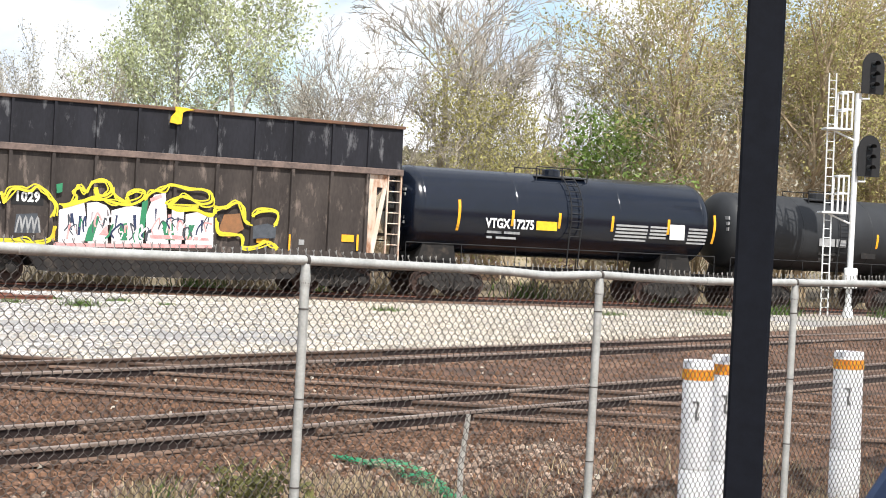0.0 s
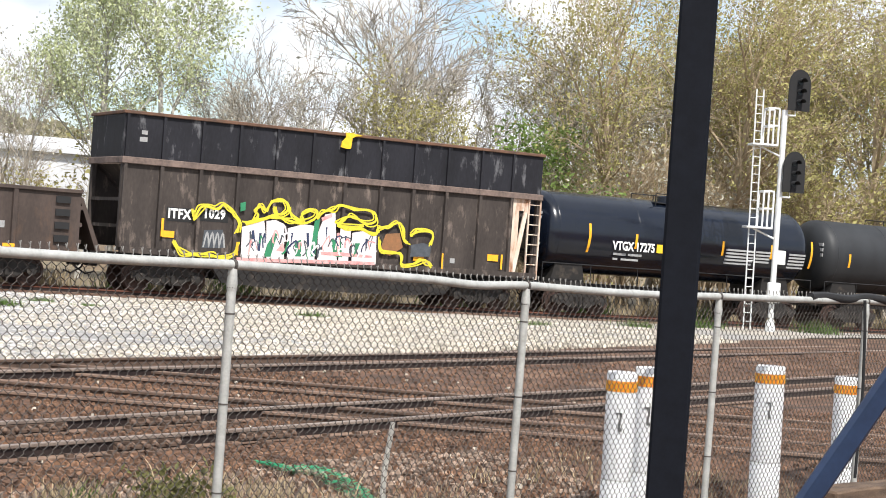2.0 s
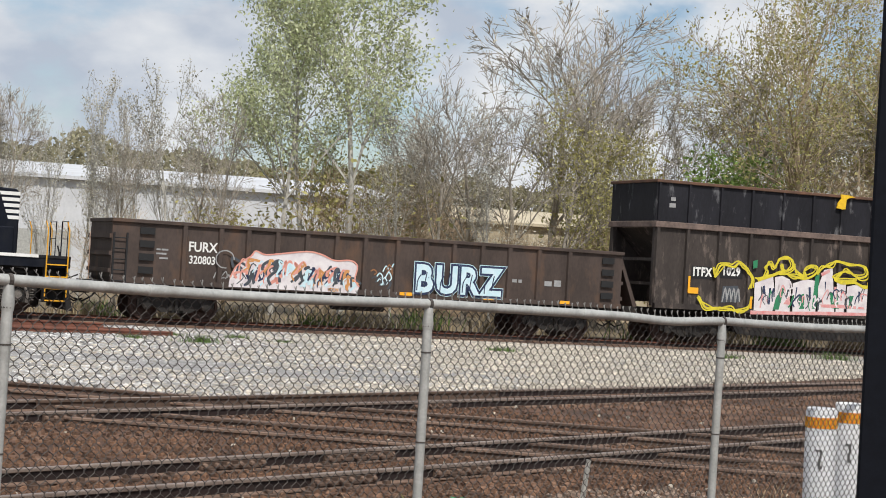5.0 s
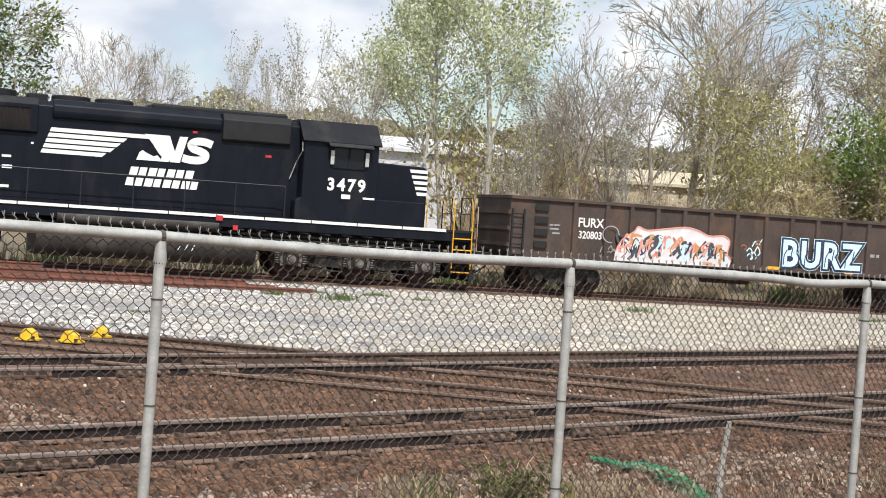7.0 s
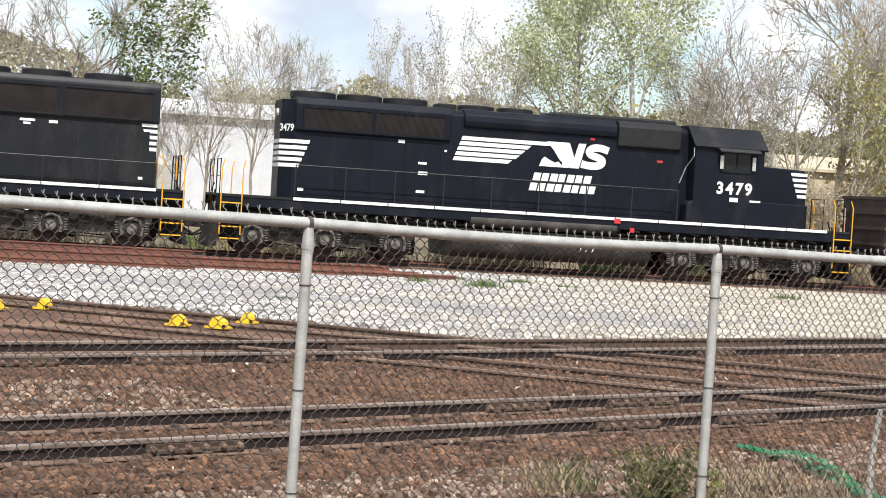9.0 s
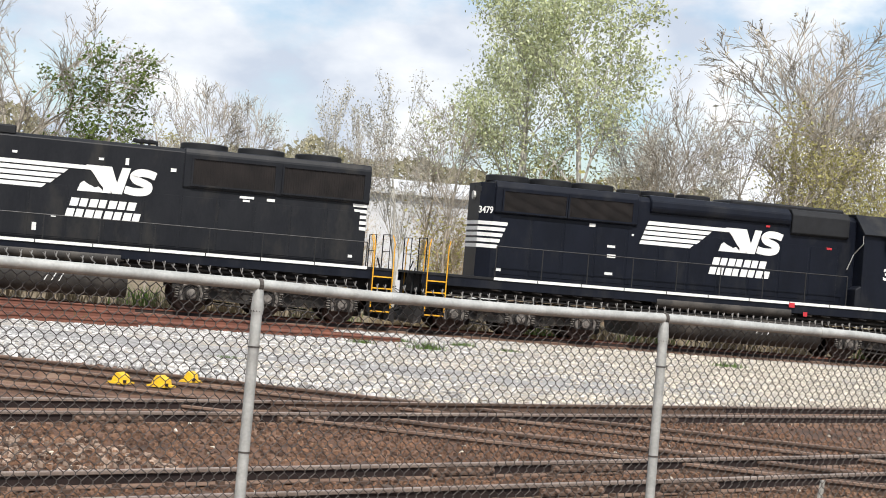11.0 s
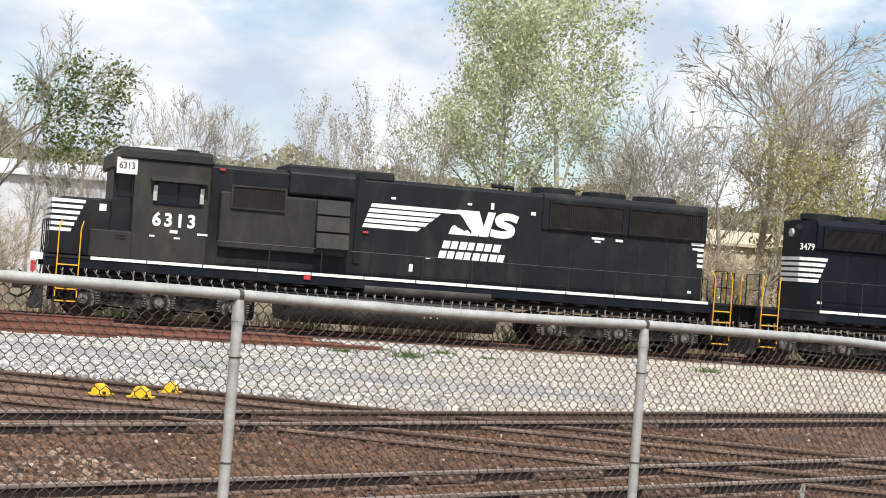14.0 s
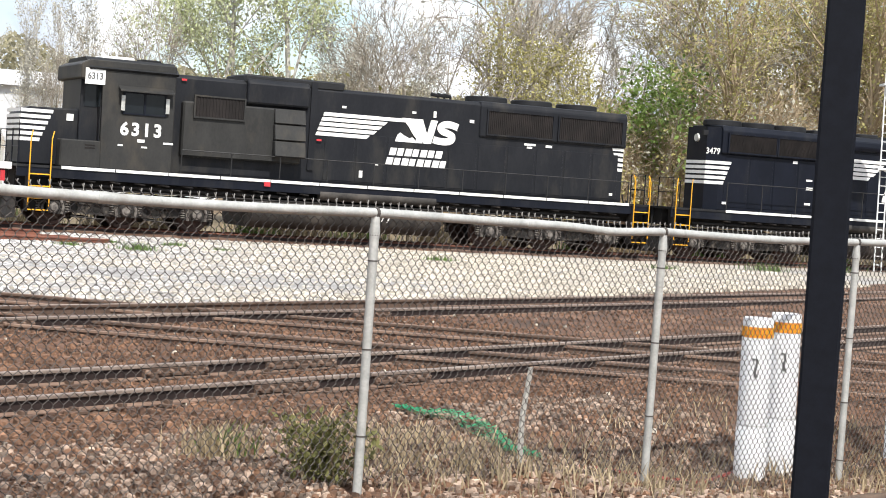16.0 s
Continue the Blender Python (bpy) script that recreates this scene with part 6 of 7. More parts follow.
        small_marks(car, ((-0.9, zc - 0.42, 0.72, 0.28), (-0.1, zc - 0.42, 0.45, 0.28)), on_side(zc - 0.14, 0.006), M_GREYTXT, "worn pale stencil block")
        small_marks(car, ((-0.8, zc - 0.75, 1.0, 0.1), (-0.8, zc - 0.95, 0.7, 0.1), (1.2, zc - 0.8, 0.7, 0.2)), on_side(zc - 0.62, 0.006), M_UNDER, "faded stencil lines")
        b = B()
        for z, w in ((0.35, 0.35), (0.15, 0.3), (-0.05, 0.35)):
            part("end_stencil", box(B(), -half + 0.10, -half + 0.16, -1.0, -1.0 + w, zc + z, zc + z + 0.12), M_GREYTXT, car)
        b.free()
    for s in (-1, 1):
        coupler(car, s * (half + 0.3), s)
    CARS.append((car, x))


locomotive_newer()
locomotive_older()
gondola()
hopper()
tank_car(17.85, 6.05, 1.42, M_TANK, "glossy black tank car with yellow reflectors and white lettering", True)
tank_car(29.45, 4.85, 1.36, M_TANK2, "matt dark grey tank car with worn stencils", False)

# ---- trees: tapered trunks with limbs and twigs, crowns of single small leaves


def raw_mesh(name, vs, fs, material):
    me = bpy.data.meshes.new(name)
    me.from_pydata(vs, [], fs)
    me.materials.append(material)
    return me


def limb(vs, fs, p, q, r0, r1, seg):
    d = (q - p).normalized()
    a = d.orthogonal().normalized()
    b = d.cross(a)
    base = len(vs)
    for c, r in ((p, r0), (q, r1)):
        for j in range(seg):
            t = 2 * math.pi * j / seg
            vs.append(tuple(c + (a * math.cos(t) + b * math.sin(t)) * r))
    for j in range(seg):
        fs.append((base + j, base + (j + 1) % seg, base + seg + (j + 1) % seg, base + seg + j))


def grow(rng, vs, fs, tips, p, d, length, r, level, spec):
    n = 4 if level == 0 else 3
    pts = [p]
    for i in range(n):
        d = (d + Vector((rng.uniform(-1, 1), rng.uniform(-1, 1), rng.uniform(-0.4, 1) * spec["up"])) * spec["bend"]).normalized()
        q = pts[-1] + d * (length / n)
        k0, k1 = 1 - 0.55 * i / n, 1 - 0.55 * (i + 1) / n
        limb(vs, fs, pts[-1], q, r * k0, r * k1, 6 if level == 0 else (4 if level == 1 else 3))
        pts.append(q)
        if level >= spec["leaf_from"]:
            tips.append((q, d))
        if level < spec["levels"]:
            kids = spec["kids"][level]
            for _ in range(kids if i > 0 or level > 0 or spec["low"] else 0):
                if rng.random() > 0.85:
                    continue
                turn = rng.uniform(*spec["spread"])
                side = d.orthogonal().normalized()
                side.rotate(Matrix.Rotation(rng.uniform(0, 6.283), 3, d))
                nd = (d * math.cos(turn) + side * math.sin(turn)).normalized()
                f = rng.uniform(*spec["shrink"]) * (1 - spec.get("taper", 0.25) * i / n)
                grow(rng, vs, fs, tips, q, nd, length * f, max(r * k1 * 0.55, spec["twig"]), level + 1, spec)


def leaves(rng, tips, count, size, spread, material, name, stretch=1.6):
    vs, fs = [], []
    for _ in range(count):
        p, d = tips[rng.randrange(len(tips))]
        c = p + Vector((rng.gauss(0, spread), rng.gauss(0, spread), rng.gauss(0, spread)))
        a = Vector((rng.gauss(0, 1), rng.gauss(0, 1), rng.gauss(0, 1))).normalized()
        b = a.orthogonal().normalized()
        b.rotate(Matrix.Rotation(rng.uniform(0, 6.28), 3, a))
        s = size * rng.uniform(0.6, 1.4)
        base = len(vs)
        vs += [tuple(c - a * s * stretch * 0.5), tuple(c + b * s * 0.42), tuple(c + a * s * stretch * 0.5), tuple(c - b * s * 0.42)]
        fs.append((base, base + 1, base + 2, base + 3))
    return raw_mesh(name, vs, fs, material)


SPECS = {
    "silver": dict(h=14.0, r=0.15, levels=3, kids=(3, 3, 3), low=False, spread=(0.35, 0.75), shrink=(0.42, 0.62), bend=0.10, up=0.9, twig=0.008, leaf_from=2, trunk=0.72, taper=0.55,
                   bark=M_BARK_PALE, leaf=M_LEAF_SILVER, count=9000, size=0.10, scatter=0.36),
    "bare": dict(h=12.0, r=0.15, levels=4, kids=(3, 3, 2, 2), low=False, spread=(0.32, 0.78), shrink=(0.46, 0.68), bend=0.19, up=0.7, twig=0.012, leaf_from=3, trunk=0.56, taper=0.4,
                 bark=M_BARK, leaf=M_LEAF_PALE, count=160, size=0.08, scatter=0.12),
    "budding": dict(h=14.0, r=0.24, levels=4, kids=(3, 2, 2, 2), low=False, spread=(0.35, 0.85), shrink=(0.5, 0.74), bend=0.12, up=0.6, twig=0.009, leaf_from=2, trunk=0.5,
                    bark=M_BARK_TAN, leaf=M_LEAF_OLIVE, count=8000, size=0.075, scatter=0.35),
    "pale": dict(h=8.5, r=0.06, levels=3, kids=(3, 3, 2), low=True, spread=(0.15, 0.4), shrink=(0.4, 0.6), bend=0.06, up=1.4, twig=0.007, leaf_from=1, trunk=0.75,
                 bark=M_BARK_PALE, leaf=M_LEAF_PALE, count=1800, size=0.065, scatter=0.10),
    "olive": dict(h=9.0, r=0.11, levels=3, kids=(3, 3, 2), low=False, spread=(0.35, 0.8), shrink=(0.45, 0.68), bend=0.12, up=0.7, twig=0.008, leaf_from=2, trunk=0.55,
                  bark=M_BARK, leaf=M_LEAF_OLIVE, count=3800, size=0.075, scatter=0.30),
    "green": dict(h=8.0, r=0.10, levels=3, kids=(3, 3, 2), low=False, spread=(0.4, 0.9), shrink=(0.42, 0.62), bend=0.14, up=0.6, twig=0.008, leaf_from=2, trunk=0.55,
                  bark=M_BARK, leaf=M_LEAF_GREEN, count=3200, size=0.105, scatter=0.28, leaf_above=0.42),
    "dark": dict(h=9.0, r=0.09, levels=3, kids=(3, 3, 2), low=True, spread=(0.3, 0.65), shrink=(0.35, 0.5), bend=0.08, up=1.0, twig=0.008, leaf_from=2, trunk=0.75,
                 bark=M_BARK, leaf=M_LEAF_DARK, count=2300, size=0.10, scatter=0.22, leaf_above=0.58),
    "thicket": dict(h=5.5, r=0.05, levels=3, kids=(3, 3, 2), low=True, spread=(0.3, 0.75), shrink=(0.5, 0.75), bend=0.10, up=0.8, twig=0.008, leaf_from=2, trunk=0.6,
                    bark=M_BARK_TAN, leaf=M_LEAF_PALE, count=900, size=0.09, scatter=0.2, stems=4),
    "thicket_green": dict(h=4.5, r=0.05, levels=3, kids=(3, 2, 2), low=True, spread=(0.3, 0.8), shrink=(0.5, 0.75), bend=0.12, up=0.7, twig=0.008, leaf_from=1, trunk=0.6,
                          bark=M_BARK_TAN, leaf=M_LEAF_OLIVE, count=1600, size=0.09, scatter=0.3, stems=4),
}
LABELS = {"silver": "tall spring tree with sparse silvery-green young leaves", "bare": "bare grey branching tree without leaves",
          "budding": "large tan-barked tree with the first olive buds", "pale": "slim upright tree with pale catkins",
          "olive": "bushy tree with olive-yellow young leaves", "green": "small tree in fresh bright green leaf",
          "dark": "narrow tree with patches of dark green leaves", "thicket": "tangled thicket of bare tan stems", "thicket_green": "thicket with thin olive-green foliage"}
MODELS = {}


def tree_model(kind, seed):
    """Trunk and crown of one kind of tree, built once for each seed and shared."""
    if (kind, seed) in MODELS:
        return MODELS[kind, seed]
    s = SPECS[kind]
    rng = random.Random(seed * 31 + len(kind))
    vs, fs, tips = [], [], []
    for k in range(s.get("stems", 1)):
        off = Vector((rng.uniform(-0.8, 0.8), rng.uniform(-0.8, 0.8), -0.3)) if s.get("stems") else Vector((0, 0, -0.3))
        d = Vector((rng.uniform(-0.25, 0.25), rng.uniform(-0.25, 0.25), 1)).normalized() if s.get("stems") else Vector((rng.uniform(-0.06, 0.06), rng.uniform(-0.06, 0.06), 1)).normalized()
        grow(rng, vs, fs, tips, off, d, s["h"] * s["trunk"], s["r"] * rng.uniform(0.8, 1.1), 0, s)
    top = max(v[2] for v in vs)
    tips = [t for t in tips if t[0].z > s.get("leaf_above", 0) * top]
    MODELS[kind, seed] = (raw_mesh("trunk", vs, fs, s["bark"]), leaves(rng, tips, s["count"], s["size"], s["scatter"], s["leaf"], "crown"), top)
    return MODELS[kind, seed]


def plant(kind, seed, x, y, top, turn, wide=1.0):
    trunk, crown, h = tree_model(kind, seed)
    k = (top - height(x, y)) / h
    t = thing("thicket" if "thicket" in kind else "tree", LABELS[kind], "shrub" if "thicket" in kind else "tree", "trees behind the train", m=Matrix.Translation((x, y, height(x, y))) @ Matrix.Rotation(turn, 4, "Z"))
    t.scale = (k * wide, k * wide, k)
    for name, me in (("trunk", trunk), ("crown", crown)):
        ob = new(name, me)
        ob.parent = t
    return t


def row(x66, top66, back=0.0):
    """From a bearing, given as x and height at 66 m, to the tree line behind the track."""
    k = (62.5 + back) / (66 - 0.25 * x66)
    return x66 * k, 66 * k, (top66 - 2.04) * k + 2.04


for i, (kind, x66, top66, back, wide) in enumerate((
        ("bare", -24.0, 11.5, 2, 1.1), ("bare", -19.5, 12.0, 1, 1.2), ("bare", -15.2, 12.4, 3, 1.3), ("budding", -17.5, 8.5, 5, 1.0), ("dark", -11.4, 9.5, 1, 1.1), ("bare", -9.4, 8.0, 2, 0.9),
        ("bare", -7.2, 9.0, 3, 0.8), ("olive", -7.9, 7.0, 68, 1.3), ("pale", -3.1, 9.1, 4, 0.9), ("pale", -4.4, 7.4, 4, 0.9), ("pale", -0.9, 8.3, 4, 1.0), ("pale", 0.3, 9.9, 3, 1.2), ("bare", 1.3, 7.6, 6, 1.0),
        ("silver", 4.3, 13.4, 3, 0.8), ("silver", 7.0, 14.8, 2, 1.0), ("silver", 5.6, 11.6, 4, 1.0), ("bare", 9.6, 8.8, 4, 1.0), ("bare", 11.9, 11.0, 3, 1.1), ("bare", 14.8, 13.8, 5, 1.25), ("bare", 17.2, 12.0, 4, 1.1),
        ("bare", 19.6, 11.8, 4, 0.9), ("bare", 13.2, 9.5, 2, 1.0), ("olive", 15.6, 10.0, 1, 0.95), ("olive", 18.2, 8.9, 1, 0.9), ("bare", 21.4, 9.6, 6, 1.0),
        ("green", 22.4, 8.3, 1, 1.15), ("bare", 24.0, 14.2, 3, 1.1), ("budding", 25.6, 16.5, 2, 0.9), ("budding", 28.6, 15.0, 5, 1.0), ("budding", 31.2, 17.5, 1, 1.05),
        ("budding", 34.0, 15.5, 4, 1.0), ("budding", 37.6, 17.0, 2, 1.05), ("budding", 41.5, 16.0, 3, 1.1), ("bare", 29.5, 12.5, 6, 1.2), ("bare", 35.8, 13.5, 7, 1.2), ("budding", 26.6, 11.0, 8, 1.2),
        ("olive", 33.0, 7.5, 0, 1.2), ("olive", 39.0, 8.0, 0, 1.3), ("budding", 45.0, 15.0, 2, 1.2), ("bare", -5.6, 8.6, 2, 0.7), ("pale", -2.0, 8.0, 3, 1.0), ("bare", -1.7, 8.0, 3, 0.7), ("bare", 2.3, 9.0, 2, 0.75), ("pale", -6.4, 8.2, 3, 1.0), ("bare", 10.6, 9.8, 1, 0.8), ("bare", -13.2, 7.0, 1, 0.8), ("bare", -12.2, 6.2, 2, 0.8), ("bare", -10.3, 6.6, 1, 0.8), ("bare", 16.6, 11.2, 2, 0.9), ("olive", 27.5, 11.5, 9, 1.2), ("budding", 30.0, 14.0, 10, 1.2), ("olive", 32.6, 12.5, 9, 1.2), ("budding", 36.2, 14.5, 11, 1.2), ("olive", 38.6, 12.0, 9, 1.3), ("budding", 43.0, 14.0, 10, 1.2), ("pale", 9.0, 8.6, 1, 1.1), ("pale", 13.0, 8.8, 1, 1.1))):
    x, y, top = row(x66, top66, back)
    plant(kind, i % 3 if kind in ("bare", "budding") else i % 2, x, y, top, i * 1.9, wide)
rng = random.Random(77)
for i in range(74):
    x66 = -26 + i * 1.0 + rng.uniform(-0.5, 0.5)
    tall = 4.2 if x66 < 2 else (6.2 if x66 < 22 else 7.2)
    if -20 < x66 < 9.5 and (i % 4 or -13.5 < x66 < -5):
        continue
    if 9.5 < x66 < 21 and i % 2 == 0:
        continue
    x, y, top = row(x66, tall * rng.uniform(0.75, 1.2), rng.uniform(-1.0, 7))
    plant("thicket_green" if rng.random() < (0.15 if x66 < 21 else 0.42) else "thicket", i % 3, x, y, top, i * 2.3, 1.1)

# ---- far woods, low and hazy behind the buildings
vs, fs = [], []
for i in range(60000):
    x = rng.uniform(-60, 75)
    h = 9.8 + 2.2 * noise.noise((x * 0.06, 0.5, 1)) + 1.4 * noise.noise((x * 0.35, 1.5, 4))
    c = Vector((x, 122 + 0.25 * x + rng.uniform(-3, 3), h * rng.random() ** 0.55))
    a = Vector((rng.gauss(0, 1), rng.gauss(0, 0.4), rng.gauss(0, 1))).normalized() * rng.uniform(0.10, 0.28)
    b = Vector((-a.z, rng.uniform(-0.2, 0.2), a.x)) * 0.6
    base = len(vs)
    vs += [tuple(c - a), tuple(c + b), tuple(c + a), tuple(c - b)]
    fs.append((base, base + 1, base + 2, base + 3))
tagged(new("far_woods", raw_mesh("far_woods", vs, fs, M_WOODS)), "low line of distant brown-green spring woods", "woods", kind="stuff")

# ---- buildings and earth beyond the trees
wh = thing("warehouse", "long low warehouse clad in white ribbed metal", "building", m=Matrix.Translation((-8, 97, 0)) @ Matrix.Rotation(radians(4), 4, "Z"))
part("wall", box(B(), -38, 21, 0, 26, -0.5, 6.1), M_WALLWHITE, wh)
b = extrude(B(), [(-0.4, 6.1), (13, 7.4), (26.4, 6.1), (26.4, 6.3), (13, 7.62), (-0.4, 6.3)], "x", -38.4, 21.4)
part("roof", b, M_WALLWHITE, wh, "pale shallow metal roof")
rib_me = None
for i in range(58):
    if rib_me is None:
        ob = part("wall_rib", box(B(), -0.05, 0.05, -0.06, 0.0, 0, 6.0), M_WALLWHITE, wh, m=Matrix.Translation((-37.5, 0, 0)))
        rib_me = ob.data
    else:
        ob = new("wall_rib", rib_me)
        ob.parent = wh
        ob.matrix_local = Matrix.Translation((-37.5 + i * 1.0, 0, 0))
for k in range(5):
    part("wall_door", box(B(), -30 + k * 10, -27 + k * 10, -0.09, -0.061, 0, 3.2), M_GALV, wh, "closed grey loading door")
th = thing("shed", "tan metal-clad shed behind the trees", "building", m=Matrix.Translation((15, 86, 0)) @ Matrix.Rotation(radians(8), 4, "Z"))
part("wall", box(B(), 0, 15, 0, 9, -0.5, 4.8), M_WALLTAN, th)
part("roof", extrude(B(), [(-0.3, 4.8), (4.5, 5.6), (9.3, 4.8), (9.3, 4.95), (4.5, 5.78), (-0.3, 4.95)], "x", -0.4, 15.4), M_WALLTAN, th)
for k in range(3):
    part("shed_door", box(B(), 2 + 4.4 * k, 4.6 + 4.4 * k, -0.03, 0.0, 0, 3.0), M_LOG, th)
b = B()
n = 28
gr = {}
for i in range(n):
    for j in range(n):
        u, v = 2 * i / (n - 1) - 1, 2 * j / (n - 1) - 1
        r = math.hypot(u, v)
        gr[i, j] = b.verts.new((13.0 + u * 8, 85 + v * 6, -0.3 + 6.4 * max(0, 1 - r) ** 0.85 + noise.noise((u * 4, v * 4, 2)) * 0.35 * max(0, 1 - r * 0.9)))
for i in range(n - 1):
    for j in range(n - 1):
        b.faces.new((gr[i, j], gr[i + 1, j], gr[i + 1, j + 1], gr[i, j + 1]))
tagged(part("earth_mound", b, M_MOUND, smooth=True), "brown heap of bare earth behind the trees", "mound")

# ---- railway signal
SIG = Matrix.Translation((27.14, 53.5, height(27.1, 53.5))) @ Matrix.Rotation(radians(-10), 4, "Z")
sig = thing("signal_mast", "silver railway signal mast with two dark heads and a caged ladder", "railway signal", m=SIG)
part("mast", tube(B(), [(0, 0, 0), (0, 0, 7.75)], 0.10, 14), M_SIGNAL, sig, smooth=True)
part("base", lathe(B(), [(0, 0.19), (0.3, 0.17), (0.45, 0.12)], "z", 14), M_SIGNAL, sig, smooth=True)
part("junction_box", box(B(), -0.24, 0.2, -0.28, -0.1, 1.05, 1.75), M_SIGNAL, sig, bevel=0.03)
for z in (7.72, 4.88):
    b = extrude(B(), [(0.42 * math.cos(t), 0.95 + 0.5 * math.sin(t)) for t in (k * math.pi / 10 for k in range(11))] + [(-0.42, 0.02), (0.42, 0.02)], "y", -0.06, -0.02)
    head = part("signal_head", b, M_DARK, sig, "black rounded signal backboard", m=Matrix.Translation((0.42, -0.1, z)) @ Matrix.Rotation(radians(12), 4, "Z"))
    for k in range(3):
        b = B()
        for a in range(9):
            t0, t1 = math.pi * (0.0 + a / 9), math.pi * (0.0 + (a + 1) / 9)
            vs4 = [b.verts.new((0.12 * math.cos(t), yy, 0.3 + 0.36 * k + 0.12 * math.sin(t))) for t, yy in ((t0, -0.06), (t1, -0.06), (t1, -0.34), (t0, -0.34))]
            b.faces.new(vs4)
        part("hood", b, M_DARK, head)
        part("lens", lathe(B(), [(-0.075, 0.095), (-0.06, 0.1)], "y", 16, (0, 0, 0.3 + 0.36 * k)), M_GLASS, head)
    part("bracket", tube(B(), [(0.05, -0.05, z - 0.15), (0.35, -0.05, z - 0.15), (0.35, -0.05, z + 0.1)], 0.04, 8), M_SIGNAL, sig)
b = B()
for x in (-1.05, -0.80):
    tube(b, [(x + 0.1, 0, 0.1), (x, 0, 8.4)], 0.026, 6)
part("ladder_rail", b, M_SIGNAL, sig, "pair of long ladder rails")
for i in range(27):
    part("ladder_rung", tube(B(), [(-1.03 + 0.08 * (1 - i / 27), 0, 0.35 + 0.3 * i), (-0.82 + 0.08 * (1 - i / 27), 0, 0.35 + 0.3 * i)], 0.014, 5), M_SIGNAL, sig)
for z in (6.45, 3.58):
    part("platform", box(B(), -1.15, -0.25, -0.3, 0.35, z, z + 0.07), M_SIGNAL, sig, bevel=0.01)
    part("platform_strut", tube(B(), [(-0.85, 0, z), (0, 0, z - 0.35)], 0.035, 6), M_SIGNAL, sig)
    b = B()
    for x, y in ((-0.62, -0.28), (-0.27, -0.28), (-0.62, 0.33), (-0.27, 0.33)):
        tube(b, [(x, y, z), (x, y, z + 1.3)], 0.035, 6)
    for zz in (0.7, 1.3):
        tube(b, [(-0.27, -0.28, z + zz), (-0.62, -0.28, z + zz), (-0.62, 0.33, z + zz), (-0.27, 0.33, z + zz)], 0.035, 6)
    part("cage", b, M_SIGNAL, sig)

# ---- loose stones, grass and litter


def scatter_stones(name, count, where, size, material, label, seed):
    """Small broken stones lying on the ground, as one object."""
    r = random.Random(seed)
    vs, fs = [], []
    shape = [(-1, -1, -1), (1, -1, -1), (1, 1, -1), (-1, 1, -1), (-0.7, -0.8, 1), (0.7, -0.7, 1), (0.75, 0.7, 1), (-0.7, 0.7, 1)]
    tri = [(4, 5, 6, 7), (0, 1, 5, 4), (1, 2, 6, 5), (2, 3, 7, 6), (3, 0, 4, 7)]
    for _ in range(count):
        x, y = where(r)
        s = size * r.uniform(0.5, 1.5)
        a, c = r.uniform(0, 6.28), Vector((x, y, height(x, y) + s * 0.25 + 0.01))
        base = len(vs)
        for p in shape:
            px, py, pz = p[0] * s * r.uniform(0.4, 1.1), p[1] * s * r.uniform(0.3, 0.85), p[2] * s * r.uniform(0.25, 0.75)
            vs.append((c.x + px * math.cos(a) - py * math.sin(a) + r.uniform(-0.2, 0.2) * s, c.y + px * math.sin(a) + py * math.cos(a), c.z + pz))
        fs += [tuple(base + i for i in t) for t in tri]
    return tagged(new(name, raw_mesh(name, vs, fs, material)), label, "stones", kind="stuff")


def along40(r, a0, a1, o0, o1):
    a, o = r.uniform(a0, a1), r.uniform(o0, o1)
    return a * math.cos(A40) - o * math.sin(A40), a * math.sin(A40) + o * math.cos(A40)


def gravel_spot(r, cream):
    """A spot in the yard: cream stone lies towards +x, ash-grey towards -x, and little of either on the worn path."""
    while True:
        x, y = r.uniform(-15, 22), r.uniform(26, 50)
        if not (y > 29.5 - 0.36 * x - 2.0 and y > 26.2 + 0.9 * (x - 0.8) and y < 48 + 0.25 * x):
            continue
        if (r.gauss(0, 3.5) < x - 2.0 - 0.12 * (y - 38)) != cream:
            continue
        if x < 5 and abs(y - (34.2 - 0.3 * x) - noise.noise((x * 0.6, y * 0.6, 3))) < 1.5 and r.random() < 0.55:
            continue
        return x, y


scatter_stones("ballast_stones", 17000, lambda r: along40(r, 2, 26, 6.6, 11.35), 0.025, M_STONE, "scattered broken brown and grey ballast stones", 1)
scatter_stones("ballast_stones", 9000, lambda r: along40(r, 2, 22, 13.4, 17.6), 0.027, M_STONE, "broken ballast between the tracks", 2)
scatter_stones("ballast_stones", 4000, lambda r: along40(r, 4, 22, 11.95, 13.15), 0.025, M_STONE, "broken ballast between the rails", 7)
scatter_stones("ballast_stones", 3000, lambda r: along40(r, 16, 48, 13.4, 17.6), 0.026, M_STONE, "broken ballast beside the middle track", 8)
scatter_stones("ballast_stones", 3500, lambda r: along40(r, 8, 21, 3.8, 6.8), 0.022, M_STONE, "stones and dirt along the fence", 9)
scatter_stones("ballast_stones", 6500, lambda r: along40(r, 3, 15.5, 5.6, 10.2), 0.030, M_STONE_GREY, "coarse weathered ballast near the fence", 12)
scatter_stones("ballast_stones", 1100, lambda r: along40(r, 3, 9.5, 13.6, 16.4), 0.032, M_STONE_GREY, "coarse grey ballast between the tracks", 13)
scatter_stones("ballast_clods", 5200, lambda r: along40(r, 2, 24, 10.35, 11.6), 0.042, M_STONE, "rough clods and broken stone along the tie ends", 15)
